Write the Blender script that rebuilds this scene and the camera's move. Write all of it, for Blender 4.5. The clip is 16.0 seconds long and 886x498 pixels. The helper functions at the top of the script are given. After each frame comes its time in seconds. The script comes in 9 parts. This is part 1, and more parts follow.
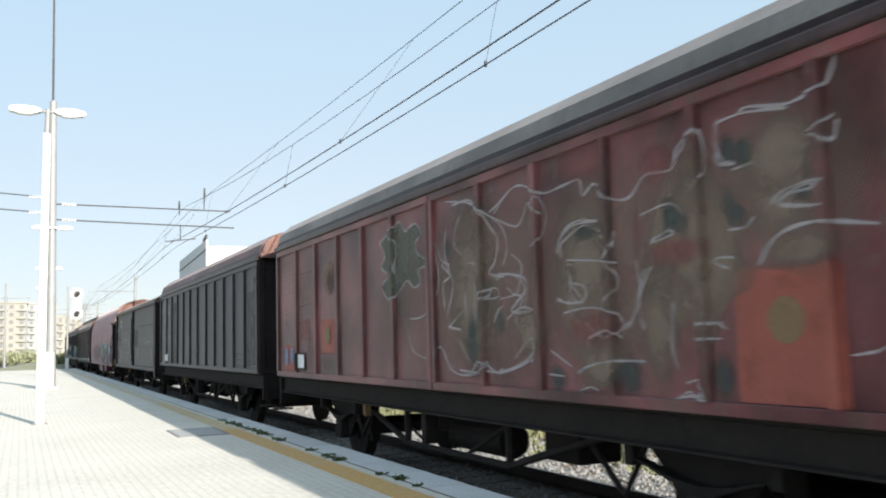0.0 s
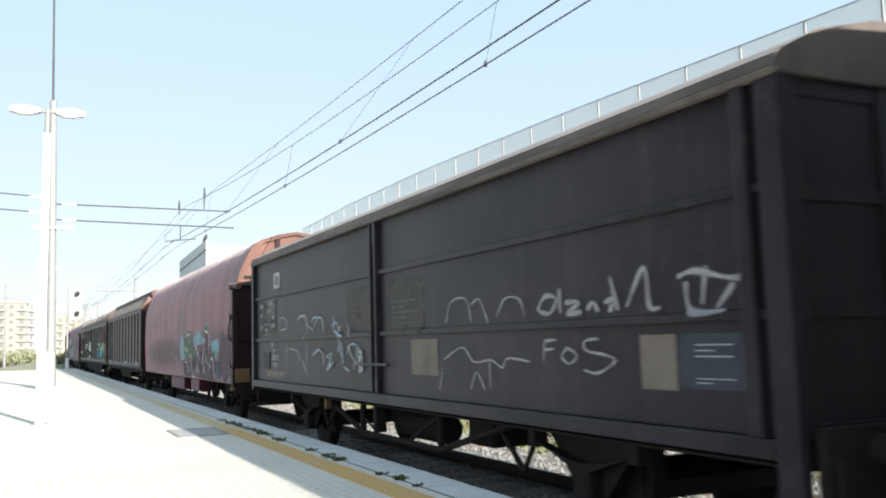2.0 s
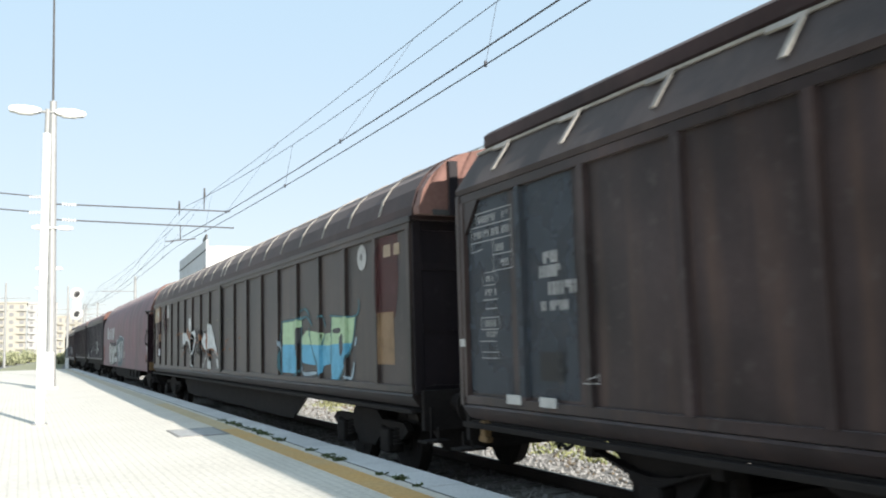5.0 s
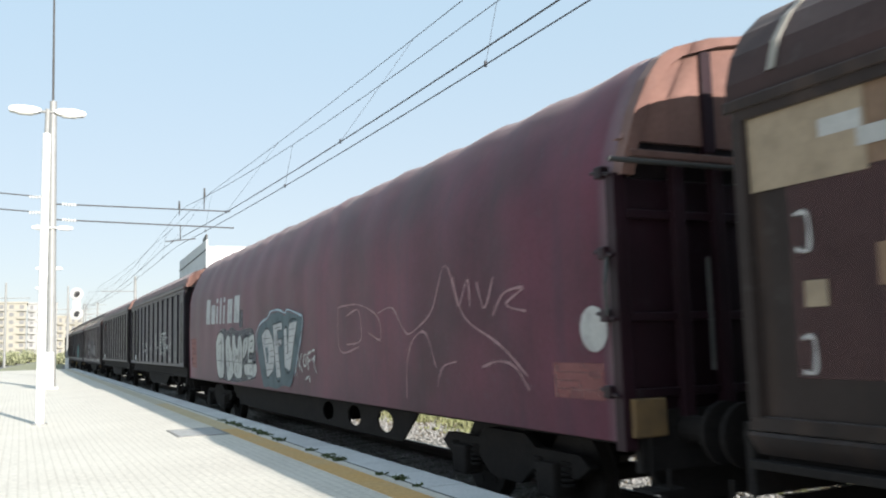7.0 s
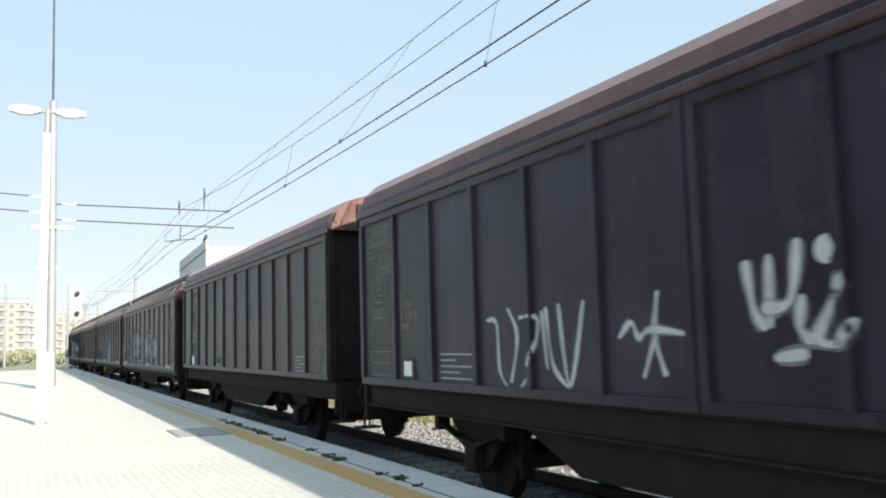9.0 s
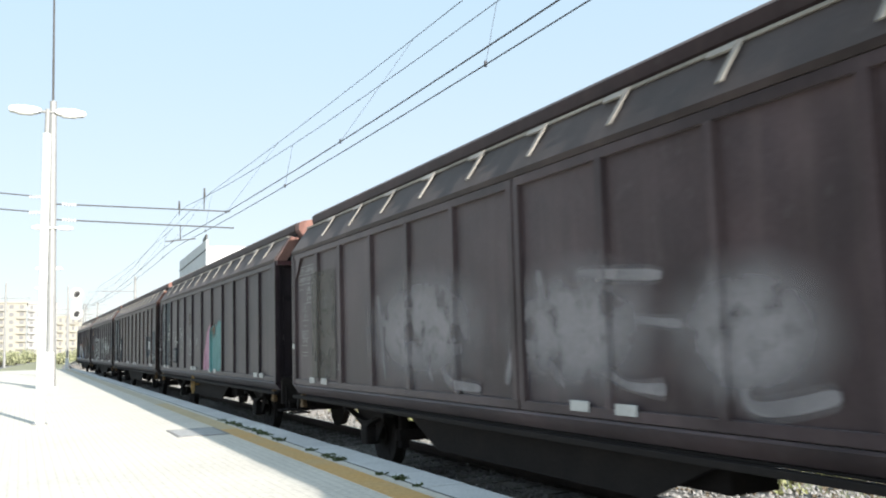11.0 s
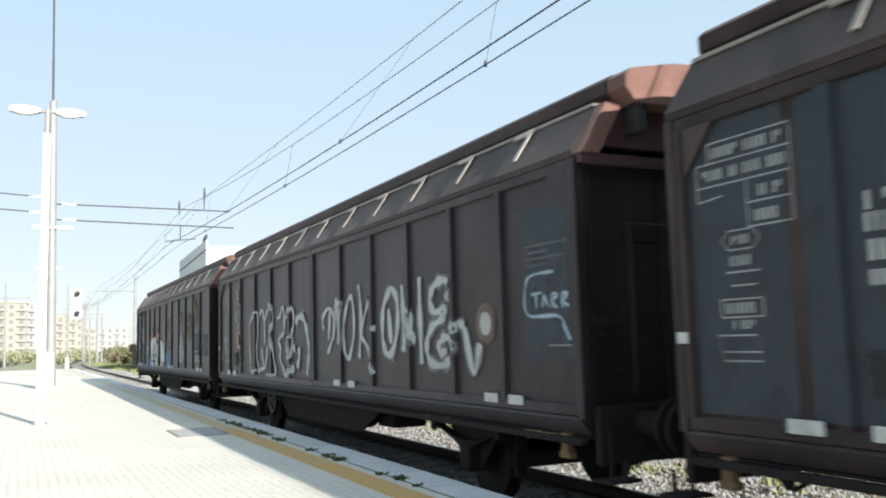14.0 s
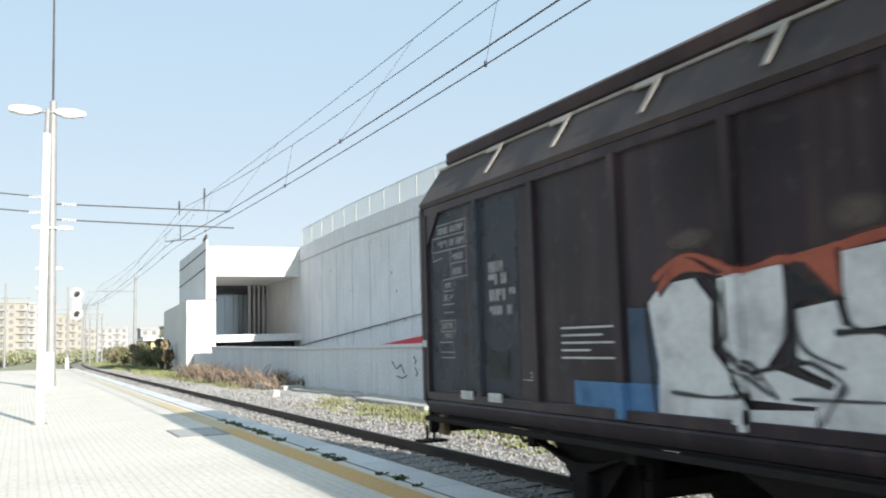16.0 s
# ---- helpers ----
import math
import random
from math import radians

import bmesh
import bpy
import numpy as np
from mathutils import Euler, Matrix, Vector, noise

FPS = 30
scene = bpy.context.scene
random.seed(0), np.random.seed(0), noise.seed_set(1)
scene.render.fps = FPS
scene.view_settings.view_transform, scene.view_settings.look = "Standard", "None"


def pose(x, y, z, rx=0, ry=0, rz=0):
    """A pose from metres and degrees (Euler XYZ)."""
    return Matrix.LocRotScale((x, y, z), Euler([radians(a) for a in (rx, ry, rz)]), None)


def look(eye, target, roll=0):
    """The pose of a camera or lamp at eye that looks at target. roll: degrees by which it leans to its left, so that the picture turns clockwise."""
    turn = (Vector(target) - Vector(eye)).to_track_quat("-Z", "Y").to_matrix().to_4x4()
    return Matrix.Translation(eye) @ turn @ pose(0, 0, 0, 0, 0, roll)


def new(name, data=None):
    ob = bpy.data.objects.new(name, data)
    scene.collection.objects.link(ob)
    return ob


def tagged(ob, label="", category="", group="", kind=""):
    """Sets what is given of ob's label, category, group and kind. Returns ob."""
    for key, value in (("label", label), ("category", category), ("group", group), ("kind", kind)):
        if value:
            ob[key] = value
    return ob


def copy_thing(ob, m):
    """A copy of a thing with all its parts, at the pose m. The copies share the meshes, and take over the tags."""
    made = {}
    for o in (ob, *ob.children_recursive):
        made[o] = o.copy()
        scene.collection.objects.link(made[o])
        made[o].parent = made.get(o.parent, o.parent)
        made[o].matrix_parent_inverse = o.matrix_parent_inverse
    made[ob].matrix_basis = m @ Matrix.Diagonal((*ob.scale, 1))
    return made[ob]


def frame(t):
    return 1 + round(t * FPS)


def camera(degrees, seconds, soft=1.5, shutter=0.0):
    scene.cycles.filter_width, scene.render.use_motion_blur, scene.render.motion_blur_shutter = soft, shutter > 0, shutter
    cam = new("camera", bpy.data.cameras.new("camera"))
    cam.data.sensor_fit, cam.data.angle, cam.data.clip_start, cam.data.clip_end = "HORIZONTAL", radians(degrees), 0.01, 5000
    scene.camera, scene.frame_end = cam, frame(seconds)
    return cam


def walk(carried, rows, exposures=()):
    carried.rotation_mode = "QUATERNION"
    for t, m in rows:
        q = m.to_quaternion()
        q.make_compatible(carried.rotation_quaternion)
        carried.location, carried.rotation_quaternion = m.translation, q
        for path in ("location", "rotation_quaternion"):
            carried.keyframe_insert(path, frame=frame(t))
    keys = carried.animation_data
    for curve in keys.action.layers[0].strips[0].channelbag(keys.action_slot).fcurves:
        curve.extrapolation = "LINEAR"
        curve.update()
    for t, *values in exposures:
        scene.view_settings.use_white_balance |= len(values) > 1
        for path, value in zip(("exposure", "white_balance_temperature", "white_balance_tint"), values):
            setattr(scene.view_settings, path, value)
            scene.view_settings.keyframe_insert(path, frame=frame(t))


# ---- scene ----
# ---------------------------------------------------------------- camera
cam = camera(54.0, 16.0, 2.0, 0.12)
EYE_POSE = pose(0, 0, 1.79, 96.01, 1.6, -25.75)
walk(cam, [(0.0, EYE_POSE), (16.0, EYE_POSE)], exposures=[
    (0.0, 0.95), (0.6, 0.96), (1.5, 1.13), (2.1, 1.14), (3.0, 0.96), (5.5, 1.04), (6.9, 0.93), (8.0, 0.86), (9.0, 1.03), (10.0, 1.14), (12.5, 1.03), (14.5, 1.0), (16.0, 0.89)])

# ---------------------------------------------------------------- light
# low sun behind the camera, a little to the right: shade falls ahead and to the left
SUN_TO = Vector((0.51, -2.85, 1.0)).normalized()
world = bpy.data.worlds.new("sky")
scene.world = world
world.use_nodes = True
wn = world.node_tree.nodes
sky = wn.new("ShaderNodeTexSky")
sky.sky_type = "NISHITA"
sky.sun_disc = False
sky.sun_elevation = math.asin(SUN_TO.z)
sky.sun_rotation = math.atan2(SUN_TO.x, SUN_TO.y)
sky.air_density, sky.dust_density, sky.ozone_density = 1.0, 0.35, 1.0
wn["Background"].inputs["Strength"].default_value = 0.125
haze = wn.new("ShaderNodeMixRGB")          # thin autumn haze evens the sky out
haze.inputs[0].default_value = 0.88
haze_tint = wn.new("ShaderNodeMixRGB")     # whiter towards the horizon, clearer above
haze_tint.inputs[1].default_value = (2.95, 3.25, 3.60, 1.0)
haze_tint.inputs[2].default_value = (2.36, 3.15, 3.80, 1.0)
sky_at = wn.new("ShaderNodeTexCoord")
sky_up = wn.new("ShaderNodeSeparateXYZ")
sky_ramp = wn.new("ShaderNodeMapRange")
sky_ramp.interpolation_type = "SMOOTHSTEP"
sky_ramp.inputs["From Min"].default_value, sky_ramp.inputs["From Max"].default_value = -0.02, 0.45
world.node_tree.links.new(sky_at.outputs["Generated"], sky_up.inputs[0])
world.node_tree.links.new(sky_up.outputs["Z"], sky_ramp.inputs["Value"])
world.node_tree.links.new(sky_ramp.outputs["Result"], haze_tint.inputs[0])
world.node_tree.links.new(haze_tint.outputs[0], haze.inputs[2])
world.node_tree.links.new(sky.outputs[0], haze.inputs[1])
world.node_tree.links.new(haze.outputs[0], wn["Background"].inputs["Color"])
sun_data = bpy.data.lights.new("sun", "SUN")
sun_data.energy, sun_data.angle, sun_data.color = 5.0, radians(0.5), (1.0, 0.955, 0.89)
sun = new("sun", sun_data)
sun.matrix_world = look(SUN_TO * 50, (0, 0, 0))

# ---------------------------------------------------------------- plan
SPEED = 14.1                 # train, metres a second towards -y
TRACK_X = 5.67               # centre line of the near track
EDGE_X = 4.06                # platform edge
PLAT_Z = 0.35
PLAT_END = 78.0
WALL_X = 20.75               # long concrete wall


def track_x(y):
    """Centre line of the track: straight, then a wide bend to the right."""
    return TRACK_X + max(0.0, y - 85.0) ** 2 / 1700.0


# ---------------------------------------------------------------- materials
def surface(name, a, b, rough=0.8, metal=0.0, scale=3.0, fine=40.0, bump=0.15, streak=0.0, stain=None, stretch=(1, 1, 1), vary=0.0, dist=0.01, spots=0.55, spec=0.4, blotchy=0.0):
    """Two-scale surface: colours a and b mixed by broad noise, fine grain, optional run-down streaks of a stain colour."""
    m = bpy.data.materials.new(name)
    m.use_nodes = True
    nt = m.node_tree
    n, link = nt.nodes, nt.links.new
    bs = n["Principled BSDF"]
    bs.inputs["Roughness"].default_value = rough
    bs.inputs["Metallic"].default_value = metal
    bs.inputs["Specular IOR Level"].default_value = spec
    tc = n.new("ShaderNodeTexCoord")
    oi = n.new("ShaderNodeObjectInfo")
    add = n.new("ShaderNodeVectorMath")
    add.operation = "ADD"
    mul = n.new("ShaderNodeVectorMath")
    mul.operation = "SCALE"
    comb = n.new("ShaderNodeCombineXYZ")
    for s in ("X", "Y", "Z"):
        link(oi.outputs["Random"], comb.inputs[s])
    link(comb.outputs[0], mul.inputs[0])
    mul.inputs["Scale"].default_value = 37.0
    link(tc.outputs["Object"], add.inputs[0])
    link(mul.outputs[0], add.inputs[1])
    mp = n.new("ShaderNodeMapping")
    mp.inputs["Scale"].default_value = stretch
    link(add.outputs[0], mp.inputs[0])

    def noise_tex(sc, detail, src):
        t = n.new("ShaderNodeTexNoise")
        t.inputs["Scale"].default_value = sc
        t.inputs["Detail"].default_value = detail
        link(src.outputs[0], t.inputs["Vector"])
        return t

    big = noise_tex(scale, 5.0, mp)
    small = noise_tex(fine, 4.0, mp)

    def mix(fac, c1, c2, kind="MIX"):
        x = n.new("ShaderNodeMixRGB")
        x.blend_type = kind
        for i, v in enumerate((fac, c1, c2)):
            if hasattr(v, "is_linked"):
                link(v, x.inputs[i])
            elif i == 0:
                x.inputs[0].default_value = v
            else:
                x.inputs[i].default_value = (*v, 1.0)
        return x.outputs[0]

    def ramp(src, lo, hi):
        r = n.new("ShaderNodeMapRange")
        r.inputs["From Min"].default_value, r.inputs["From Max"].default_value = lo, hi
        link(src, r.inputs["Value"])
        return r.outputs["Result"]

    col = mix(ramp(big.outputs["Fac"], 0.35, 0.68), a, b)
    grain = ramp(small.outputs["Fac"], 0.3, 0.75)
    col = mix(0.35, col, mix(grain, tuple(c * 0.55 for c in a), tuple(min(1.0, c * 1.35) for c in b)))
    if stain:
        mp2 = n.new("ShaderNodeMapping")
        mp2.inputs["Scale"].default_value = (3.0, 3.0, 0.22)
        link(add.outputs[0], mp2.inputs[0])
        run = noise_tex(1.6, 6.0, mp2)
        link_fac = n.new("ShaderNodeMath")
        link_fac.operation = "MULTIPLY"
        link(ramp(run.outputs["Fac"], spots, spots + 0.22), link_fac.inputs[0])
        link_fac.inputs[1].default_value = streak
        col = mix(link_fac.outputs[0], col, stain)
    if stain and blotchy:
        blotch = noise_tex(0.75, 7.0, mp)
        shade = ramp(blotch.outputs["Fac"], 0.32, 0.68)
        shade.node.inputs["To Min"].default_value, shade.node.inputs["To Max"].default_value = 1.0 - 0.75 * blotchy, 1.0 + 0.9 * blotchy
        col = mix(1.0, col, shade, "MULTIPLY")
        chips = noise_tex(7.0, 8.0, mp)
        fleck = ramp(chips.outputs["Fac"], 0.60, 0.72)
        fleck.node.inputs["To Max"].default_value = 0.5 * blotchy
        col = mix(fleck, col, tuple(0.6 * c + 0.4 * max(stain) + 0.02 for c in stain))
    if vary:
        v = n.new("ShaderNodeHueSaturation")
        rng = ramp(oi.outputs["Random"], 0.0, 1.0)
        sc = n.new("ShaderNodeMapRange")
        sc.inputs["To Min"].default_value, sc.inputs["To Max"].default_value = 1.0 - vary, 1.0 + vary
        link(rng, sc.inputs["Value"])
        link(sc.outputs["Result"], v.inputs["Value"])
        link(col, v.inputs["Color"])
        col = v.outputs["Color"]
    link(col, bs.inputs["Base Color"])
    if bump:
        bp = n.new("ShaderNodeBump")
        bp.inputs["Strength"].default_value = bump
        bp.inputs["Distance"].default_value = dist
        link(small.outputs["Fac"], bp.inputs["Height"])
        link(bp.outputs[0], bs.inputs["Normal"])
    return m


M = {}
M["concrete"] = surface("pale_concrete", (0.71, 0.715, 0.72), (0.61, 0.615, 0.62), 0.9, scale=0.35, fine=9.0, streak=0.45, stain=(0.42, 0.42, 0.41), spots=0.5)
M["white_concrete"] = surface("white_concrete", (0.68, 0.67, 0.64), (0.60, 0.59, 0.57), 0.9, scale=0.4, fine=9.0)
# dark grey: the inner shade of the open bay is put into the colour
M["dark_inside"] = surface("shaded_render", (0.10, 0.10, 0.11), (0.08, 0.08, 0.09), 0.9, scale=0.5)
M["kerb"] = surface("kerb_stone", (0.68, 0.675, 0.655), (0.58, 0.575, 0.565), 0.85, scale=2.0, fine=30.0, vary=0.06)
M["yellow"] = surface("worn_yellow_paint", (0.70, 0.40, 0.13), (0.62, 0.42, 0.20), 0.8, scale=1.5, fine=18.0)
M["ochre"] = surface("grimy_ochre_paint", (0.21, 0.125, 0.05), (0.10, 0.065, 0.035), 0.8, scale=5.0)
M["steel"] = surface("rail_steel", (0.085, 0.062, 0.05), (0.055, 0.042, 0.036), 0.55, 0.6, scale=2.0)
M["rail_top"] = surface("polished_rail_head", (0.35, 0.33, 0.32), (0.28, 0.26, 0.25), 0.3, 0.9, scale=2.0)
M["sleeper"] = surface("concrete_sleeper", (0.20, 0.185, 0.165), (0.14, 0.13, 0.12), 0.9, scale=4.0)
M["ballast"] = surface("ballast_bed", (0.30, 0.285, 0.26), (0.17, 0.16, 0.145), 0.95, scale=6.0, fine=24.0, bump=0.9, dist=0.05)
M["ground"] = surface("dry_ground", (0.24, 0.25, 0.13), (0.33, 0.31, 0.22), 0.95, scale=0.15, fine=3.0, bump=0.6, dist=0.05)
M["galvanised"] = surface("galvanised_pole", (0.30, 0.30, 0.29), (0.24, 0.24, 0.235), 0.5, 0.1, scale=2.0)
M["white_paint"] = surface("white_pole_paint", (0.80, 0.79, 0.76), (0.72, 0.71, 0.69), 0.5, scale=2.0)
M["wire"] = surface("dark_copper_wire", (0.10, 0.10, 0.11), (0.07, 0.07, 0.08), 0.6, 0.4, scale=5.0)
M["dark_metal"] = surface("dark_painted_metal", (0.06, 0.06, 0.06), (0.09, 0.085, 0.08), 0.6, 0.3, scale=4.0)
M["black"] = surface("matt_black", (0.018, 0.018, 0.019), (0.03, 0.028, 0.028), 0.8, scale=4.0)
M["under"] = surface("greasy_underframe", (0.014, 0.012, 0.012), (0.024, 0.020, 0.018), 0.85, 0.0, scale=3.0, fine=25.0, spec=0.15)
M["wheel"] = surface("worn_wheel_steel", (0.022, 0.018, 0.017), (0.036, 0.030, 0.027), 0.7, 0.2, scale=4.0, spec=0.2)
M["tread"] = surface("bright_wheel_tread", (0.40, 0.38, 0.36), (0.30, 0.28, 0.27), 0.35, 0.9, scale=4.0)


def flat_grain(name, c, rough=0.7, k=0.75, scale=6.0):
    return surface(name, c, tuple(v * k for v in c), rough, scale=scale, fine=30.0, bump=0.1)


# ---------------------------------------------------------------- mesh helpers
def link_mesh(name, bm, material):
    me = bpy.data.meshes.new(name)
    bm.normal_update()
    bm.to_mesh(me)
    bm.free()
    for m in material if isinstance(material, (list, tuple)) else [material]:
        me.materials.append(m)
    return new(name, me)


def part(name, bm, material, parent, label=""):
    ob = link_mesh(name, bm, material)
    ob.parent = parent
    return tagged(ob, label)


def share(name, mesh, parent, m=None, label=""):
    """One more piece on a mesh that already exists."""
    ob = new(name, mesh)
    ob.parent = parent
    if m is not None:
        ob.matrix_basis = m
    return tagged(ob, label)


def thing(name, label, category, group="", kind="", at=None):
    ob = new(name)
    ob.empty_display_size = 0.3
    if at is not None:
        ob.matrix_basis = at
    return tagged(ob, label, category, group, kind)


def solid(name, bm, material, label, category="", group="", kind=""):
    return tagged(link_mesh(name, bm, material), label, category, group, kind)


def box(bm, x0, x1, y0, y1, z0, z1, bevel=0.0):
    r = bmesh.ops.create_cube(bm, size=1.0, matrix=Matrix.LocRotScale(((x0 + x1) / 2, (y0 + y1) / 2, (z0 + z1) / 2), None, (x1 - x0, y1 - y0, z1 - z0)))
    if bevel:
        es = list({e for v in r["verts"] for e in v.link_edges})
        bmesh.ops.bevel(bm, geom=es, offset=bevel, segments=2, profile=0.5, affect="EDGES")
    return bm


def rod(bm, p0, p1, r0, r1=None, n=8):
    """A round bar from p0 to p1."""
    p0, p1 = Vector(p0), Vector(p1)
    d = p1 - p0
    q = d.to_track_quat("Z", "Y").to_matrix().to_4x4()
    bmesh.ops.create_cone(bm, cap_ends=True, segments=n, radius1=r0, radius2=r0 if r1 is None else r1, depth=d.length,
                          matrix=Matrix.Translation((p0 + p1) / 2) @ q)
    return bm


def pipe(bm, pts, r, n=6):
    for a, b in zip(pts[:-1], pts[1:]):
        rod(bm, a, b, r, n=n)
    return bm


def extrude_y(bm, outline, y0, y1, caps=True):
    """A prism of an (x, z) outline along y."""
    a = [bm.verts.new((x, y0, z)) for x, z in outline]
    b = [bm.verts.new((x, y1, z)) for x, z in outline]
    n = len(outline)
    for i in range(n):
        j = (i + 1) % n
        bm.faces.new((a[i], a[j], b[j], b[i]))
    if caps:
        bm.faces.new(a[::-1])
        bm.faces.new(b)
    bmesh.ops.recalc_face_normals(bm, faces=bm.faces[:])
    return bm


def extrude_x(bm, outline, x0, x1):
    """A prism of a (y, z) outline along x."""
    a = [bm.verts.new((x0, y, z)) for y, z in outline]
    b = [bm.verts.new((x1, y, z)) for y, z in outline]
    n = len(outline)
    for i in range(n):
        j = (i + 1) % n
        bm.faces.new((a[i], a[j], b[j], b[i]))
    bm.faces.new(a[::-1])
    bm.faces.new(b)
    bmesh.ops.recalc_face_normals(bm, faces=bm.faces[:])
    return bm


def sweep_track(bm, outline, y0, y1, step, offset=0.0):
    """A prism of an (x, z) outline laid along the track's centre line."""
    rows = []
    y = y0
    while y <= y1 + 1e-6:
        cx = track_x(y) + offset
        rows.append([bm.verts.new((cx + x, y, z)) for x, z in outline])
        y += step
    n = len(outline)
    for a, b in zip(rows[:-1], rows[1:]):
        for i in range(n):
            j = (i + 1) % n
            bm.faces.new((a[i], a[j], b[j], b[i]))
    bm.faces.new(rows[0][::-1])
    bm.faces.new(rows[-1])
    bmesh.ops.recalc_face_normals(bm, faces=bm.faces[:])
    return bm


def new_bm():
    return bmesh.new()


# ---------------------------------------------------------------- ground and tracks
def build_ground():
    bm = new_bm()
    nx, ny = 60, 90
    vs = []
    for j in range(ny + 1):
        y = -300 + 3300 * (j / ny) ** 2.2
        for i in range(nx + 1):
            u = i / nx * 2 - 1
            x = 10 + 1800 * u * abs(u) ** 1.5
            vs.append(bm.verts.new((x, y, -0.24)))
    w = nx + 1
    for j in range(ny):
        for i in range(nx):
            bm.faces.new((vs[j * w + i], vs[j * w + i + 1], vs[(j + 1) * w + i + 1], vs[(j + 1) * w + i]))
    solid("ground", bm, M["ground"], "dry grassy railway land with bare soil", "ground", kind="structure")


def build_track():
    bed = new_bm()
    sweep_track(bed, [(-1.9, -0.3), (-1.62, -0.19), (1.9, -0.19), (3.1, -0.235), (3.1, -0.3)], -60, 420, 4.0)
    track = solid("track", bed, M["ballast"], "ballasted railway track beside the platform", "track", kind="structure")
    rail = [(-0.065, -0.17), (0.065, -0.17), (0.065, -0.155), (0.012, -0.14), (0.012, -0.045), (0.036, -0.03), (0.036, -0.006), (0.03, 0.0),
            (-0.03, 0.0), (-0.036, -0.006), (-0.036, -0.03), (-0.012, -0.045), (-0.012, -0.14), (-0.065, -0.155)]
    for s in (-1, 1):
        bm = new_bm()
        sweep_track(bm, rail, -60, 420, 4.0, s * 0.7535)
        part("rail", bm, M["steel"], track, "rusty steel rail")
        bm = new_bm()
        sweep_track(bm, [(-0.024, 0.0005), (0.024, 0.0005), (0.024, 0.003), (-0.024, 0.003)], -60, 420, 4.0, s * 0.7535)
        part("rail_head", bm, M["rail_top"], track, "polished running surface")
    # the track on the far side of the island platform
    bed = new_bm()
    sweep_track(bed, [(-1.9, -0.3), (-1.62, -0.19), (1.62, -0.19), (1.9, -0.3)], -60, 420, 4.0, -10.6)
    other = solid("track", bed, M["ballast"], "ballasted railway track on the platform's other side", "track", kind="structure")
    for s in (-1, 1):
        bm = new_bm()
        sweep_track(bm, rail, -60, 420, 4.0, s * 0.7535 - 10.6)
        part("rail", bm, M["steel"], other, "rusty steel rail")
    return track


def build_sleepers(track):
    bm = new_bm()
    extrude_y(bm, [(-1.15, -0.26), (1.15, -0.26), (1.15, -0.185), (1.1, -0.165), (0.5, -0.165), (0.35, -0.18), (-0.35, -0.18), (-0.5, -0.165), (-1.1, -0.165), (-1.15, -0.185)], -0.12, 0.12)
    first = None
    for i in range(220):
        y = 1.0 + 0.62 * i
        m = pose(track_x(y), y, 0.003, 0, 0, -math.degrees(math.atan2(track_x(y + 0.5) - track_x(y - 0.5), 1.0)))
        if first is None:
            first = part("sleeper", bm, M["sleeper"], track)
            first.matrix_basis = m
        else:
            share("sleeper", first.data, track, m)


def stones(name, count, boxes, size, material, label, seed, zf=None):
    """Loose stones as one mesh of irregular little solids."""
    rng = np.random.default_rng(seed)
    base = np.array([(1, 0, 0), (-1, 0, 0), (0, 1, 0), (0, -1, 0), (0, 0, 1), (0, 0, -1)], float)
    tri = np.array([(0, 2, 4), (2, 1, 4), (1, 3, 4), (3, 0, 4), (2, 0, 5), (1, 2, 5), (3, 1, 5), (0, 3, 5)])
    V, Fc = [], []
    weights = np.array([b[6] for b in boxes], float)
    pick = rng.choice(len(boxes), count, p=weights / weights.sum())
    for k in range(count):
        x0, x1, y0, y1, z0, z1, _ = boxes[pick[k]]
        f = rng.random() ** 1.6
        y = y0 + (y1 - y0) * f
        p = np.array([x0 + (x1 - x0) * rng.random(), y, z0 + (z1 - z0) * rng.random()])
        if zf:
            p[0] += track_x(y)
        s = size * (0.6 + 0.9 * rng.random()) * (1 + 0.5 * f)
        q = base * (s * (0.6 + 0.7 * rng.random((6, 1)))) * np.array([1, 1, 0.75])
        a = rng.random() * 6.283
        c, sn = math.cos(a), math.sin(a)
        q = q @ np.array([[c, -sn, 0.2], [sn, c, -0.15], [0.1, 0.2, 1]])
        V.append(q + p)
        Fc.append(tri + 6 * k)
    me = bpy.data.meshes.new(name)
    me.from_pydata(np.concatenate(V).tolist(), [], np.concatenate(Fc).tolist())
    me.materials.append(material)
    return tagged(new(name, me), label, "gravel", kind="stuff")


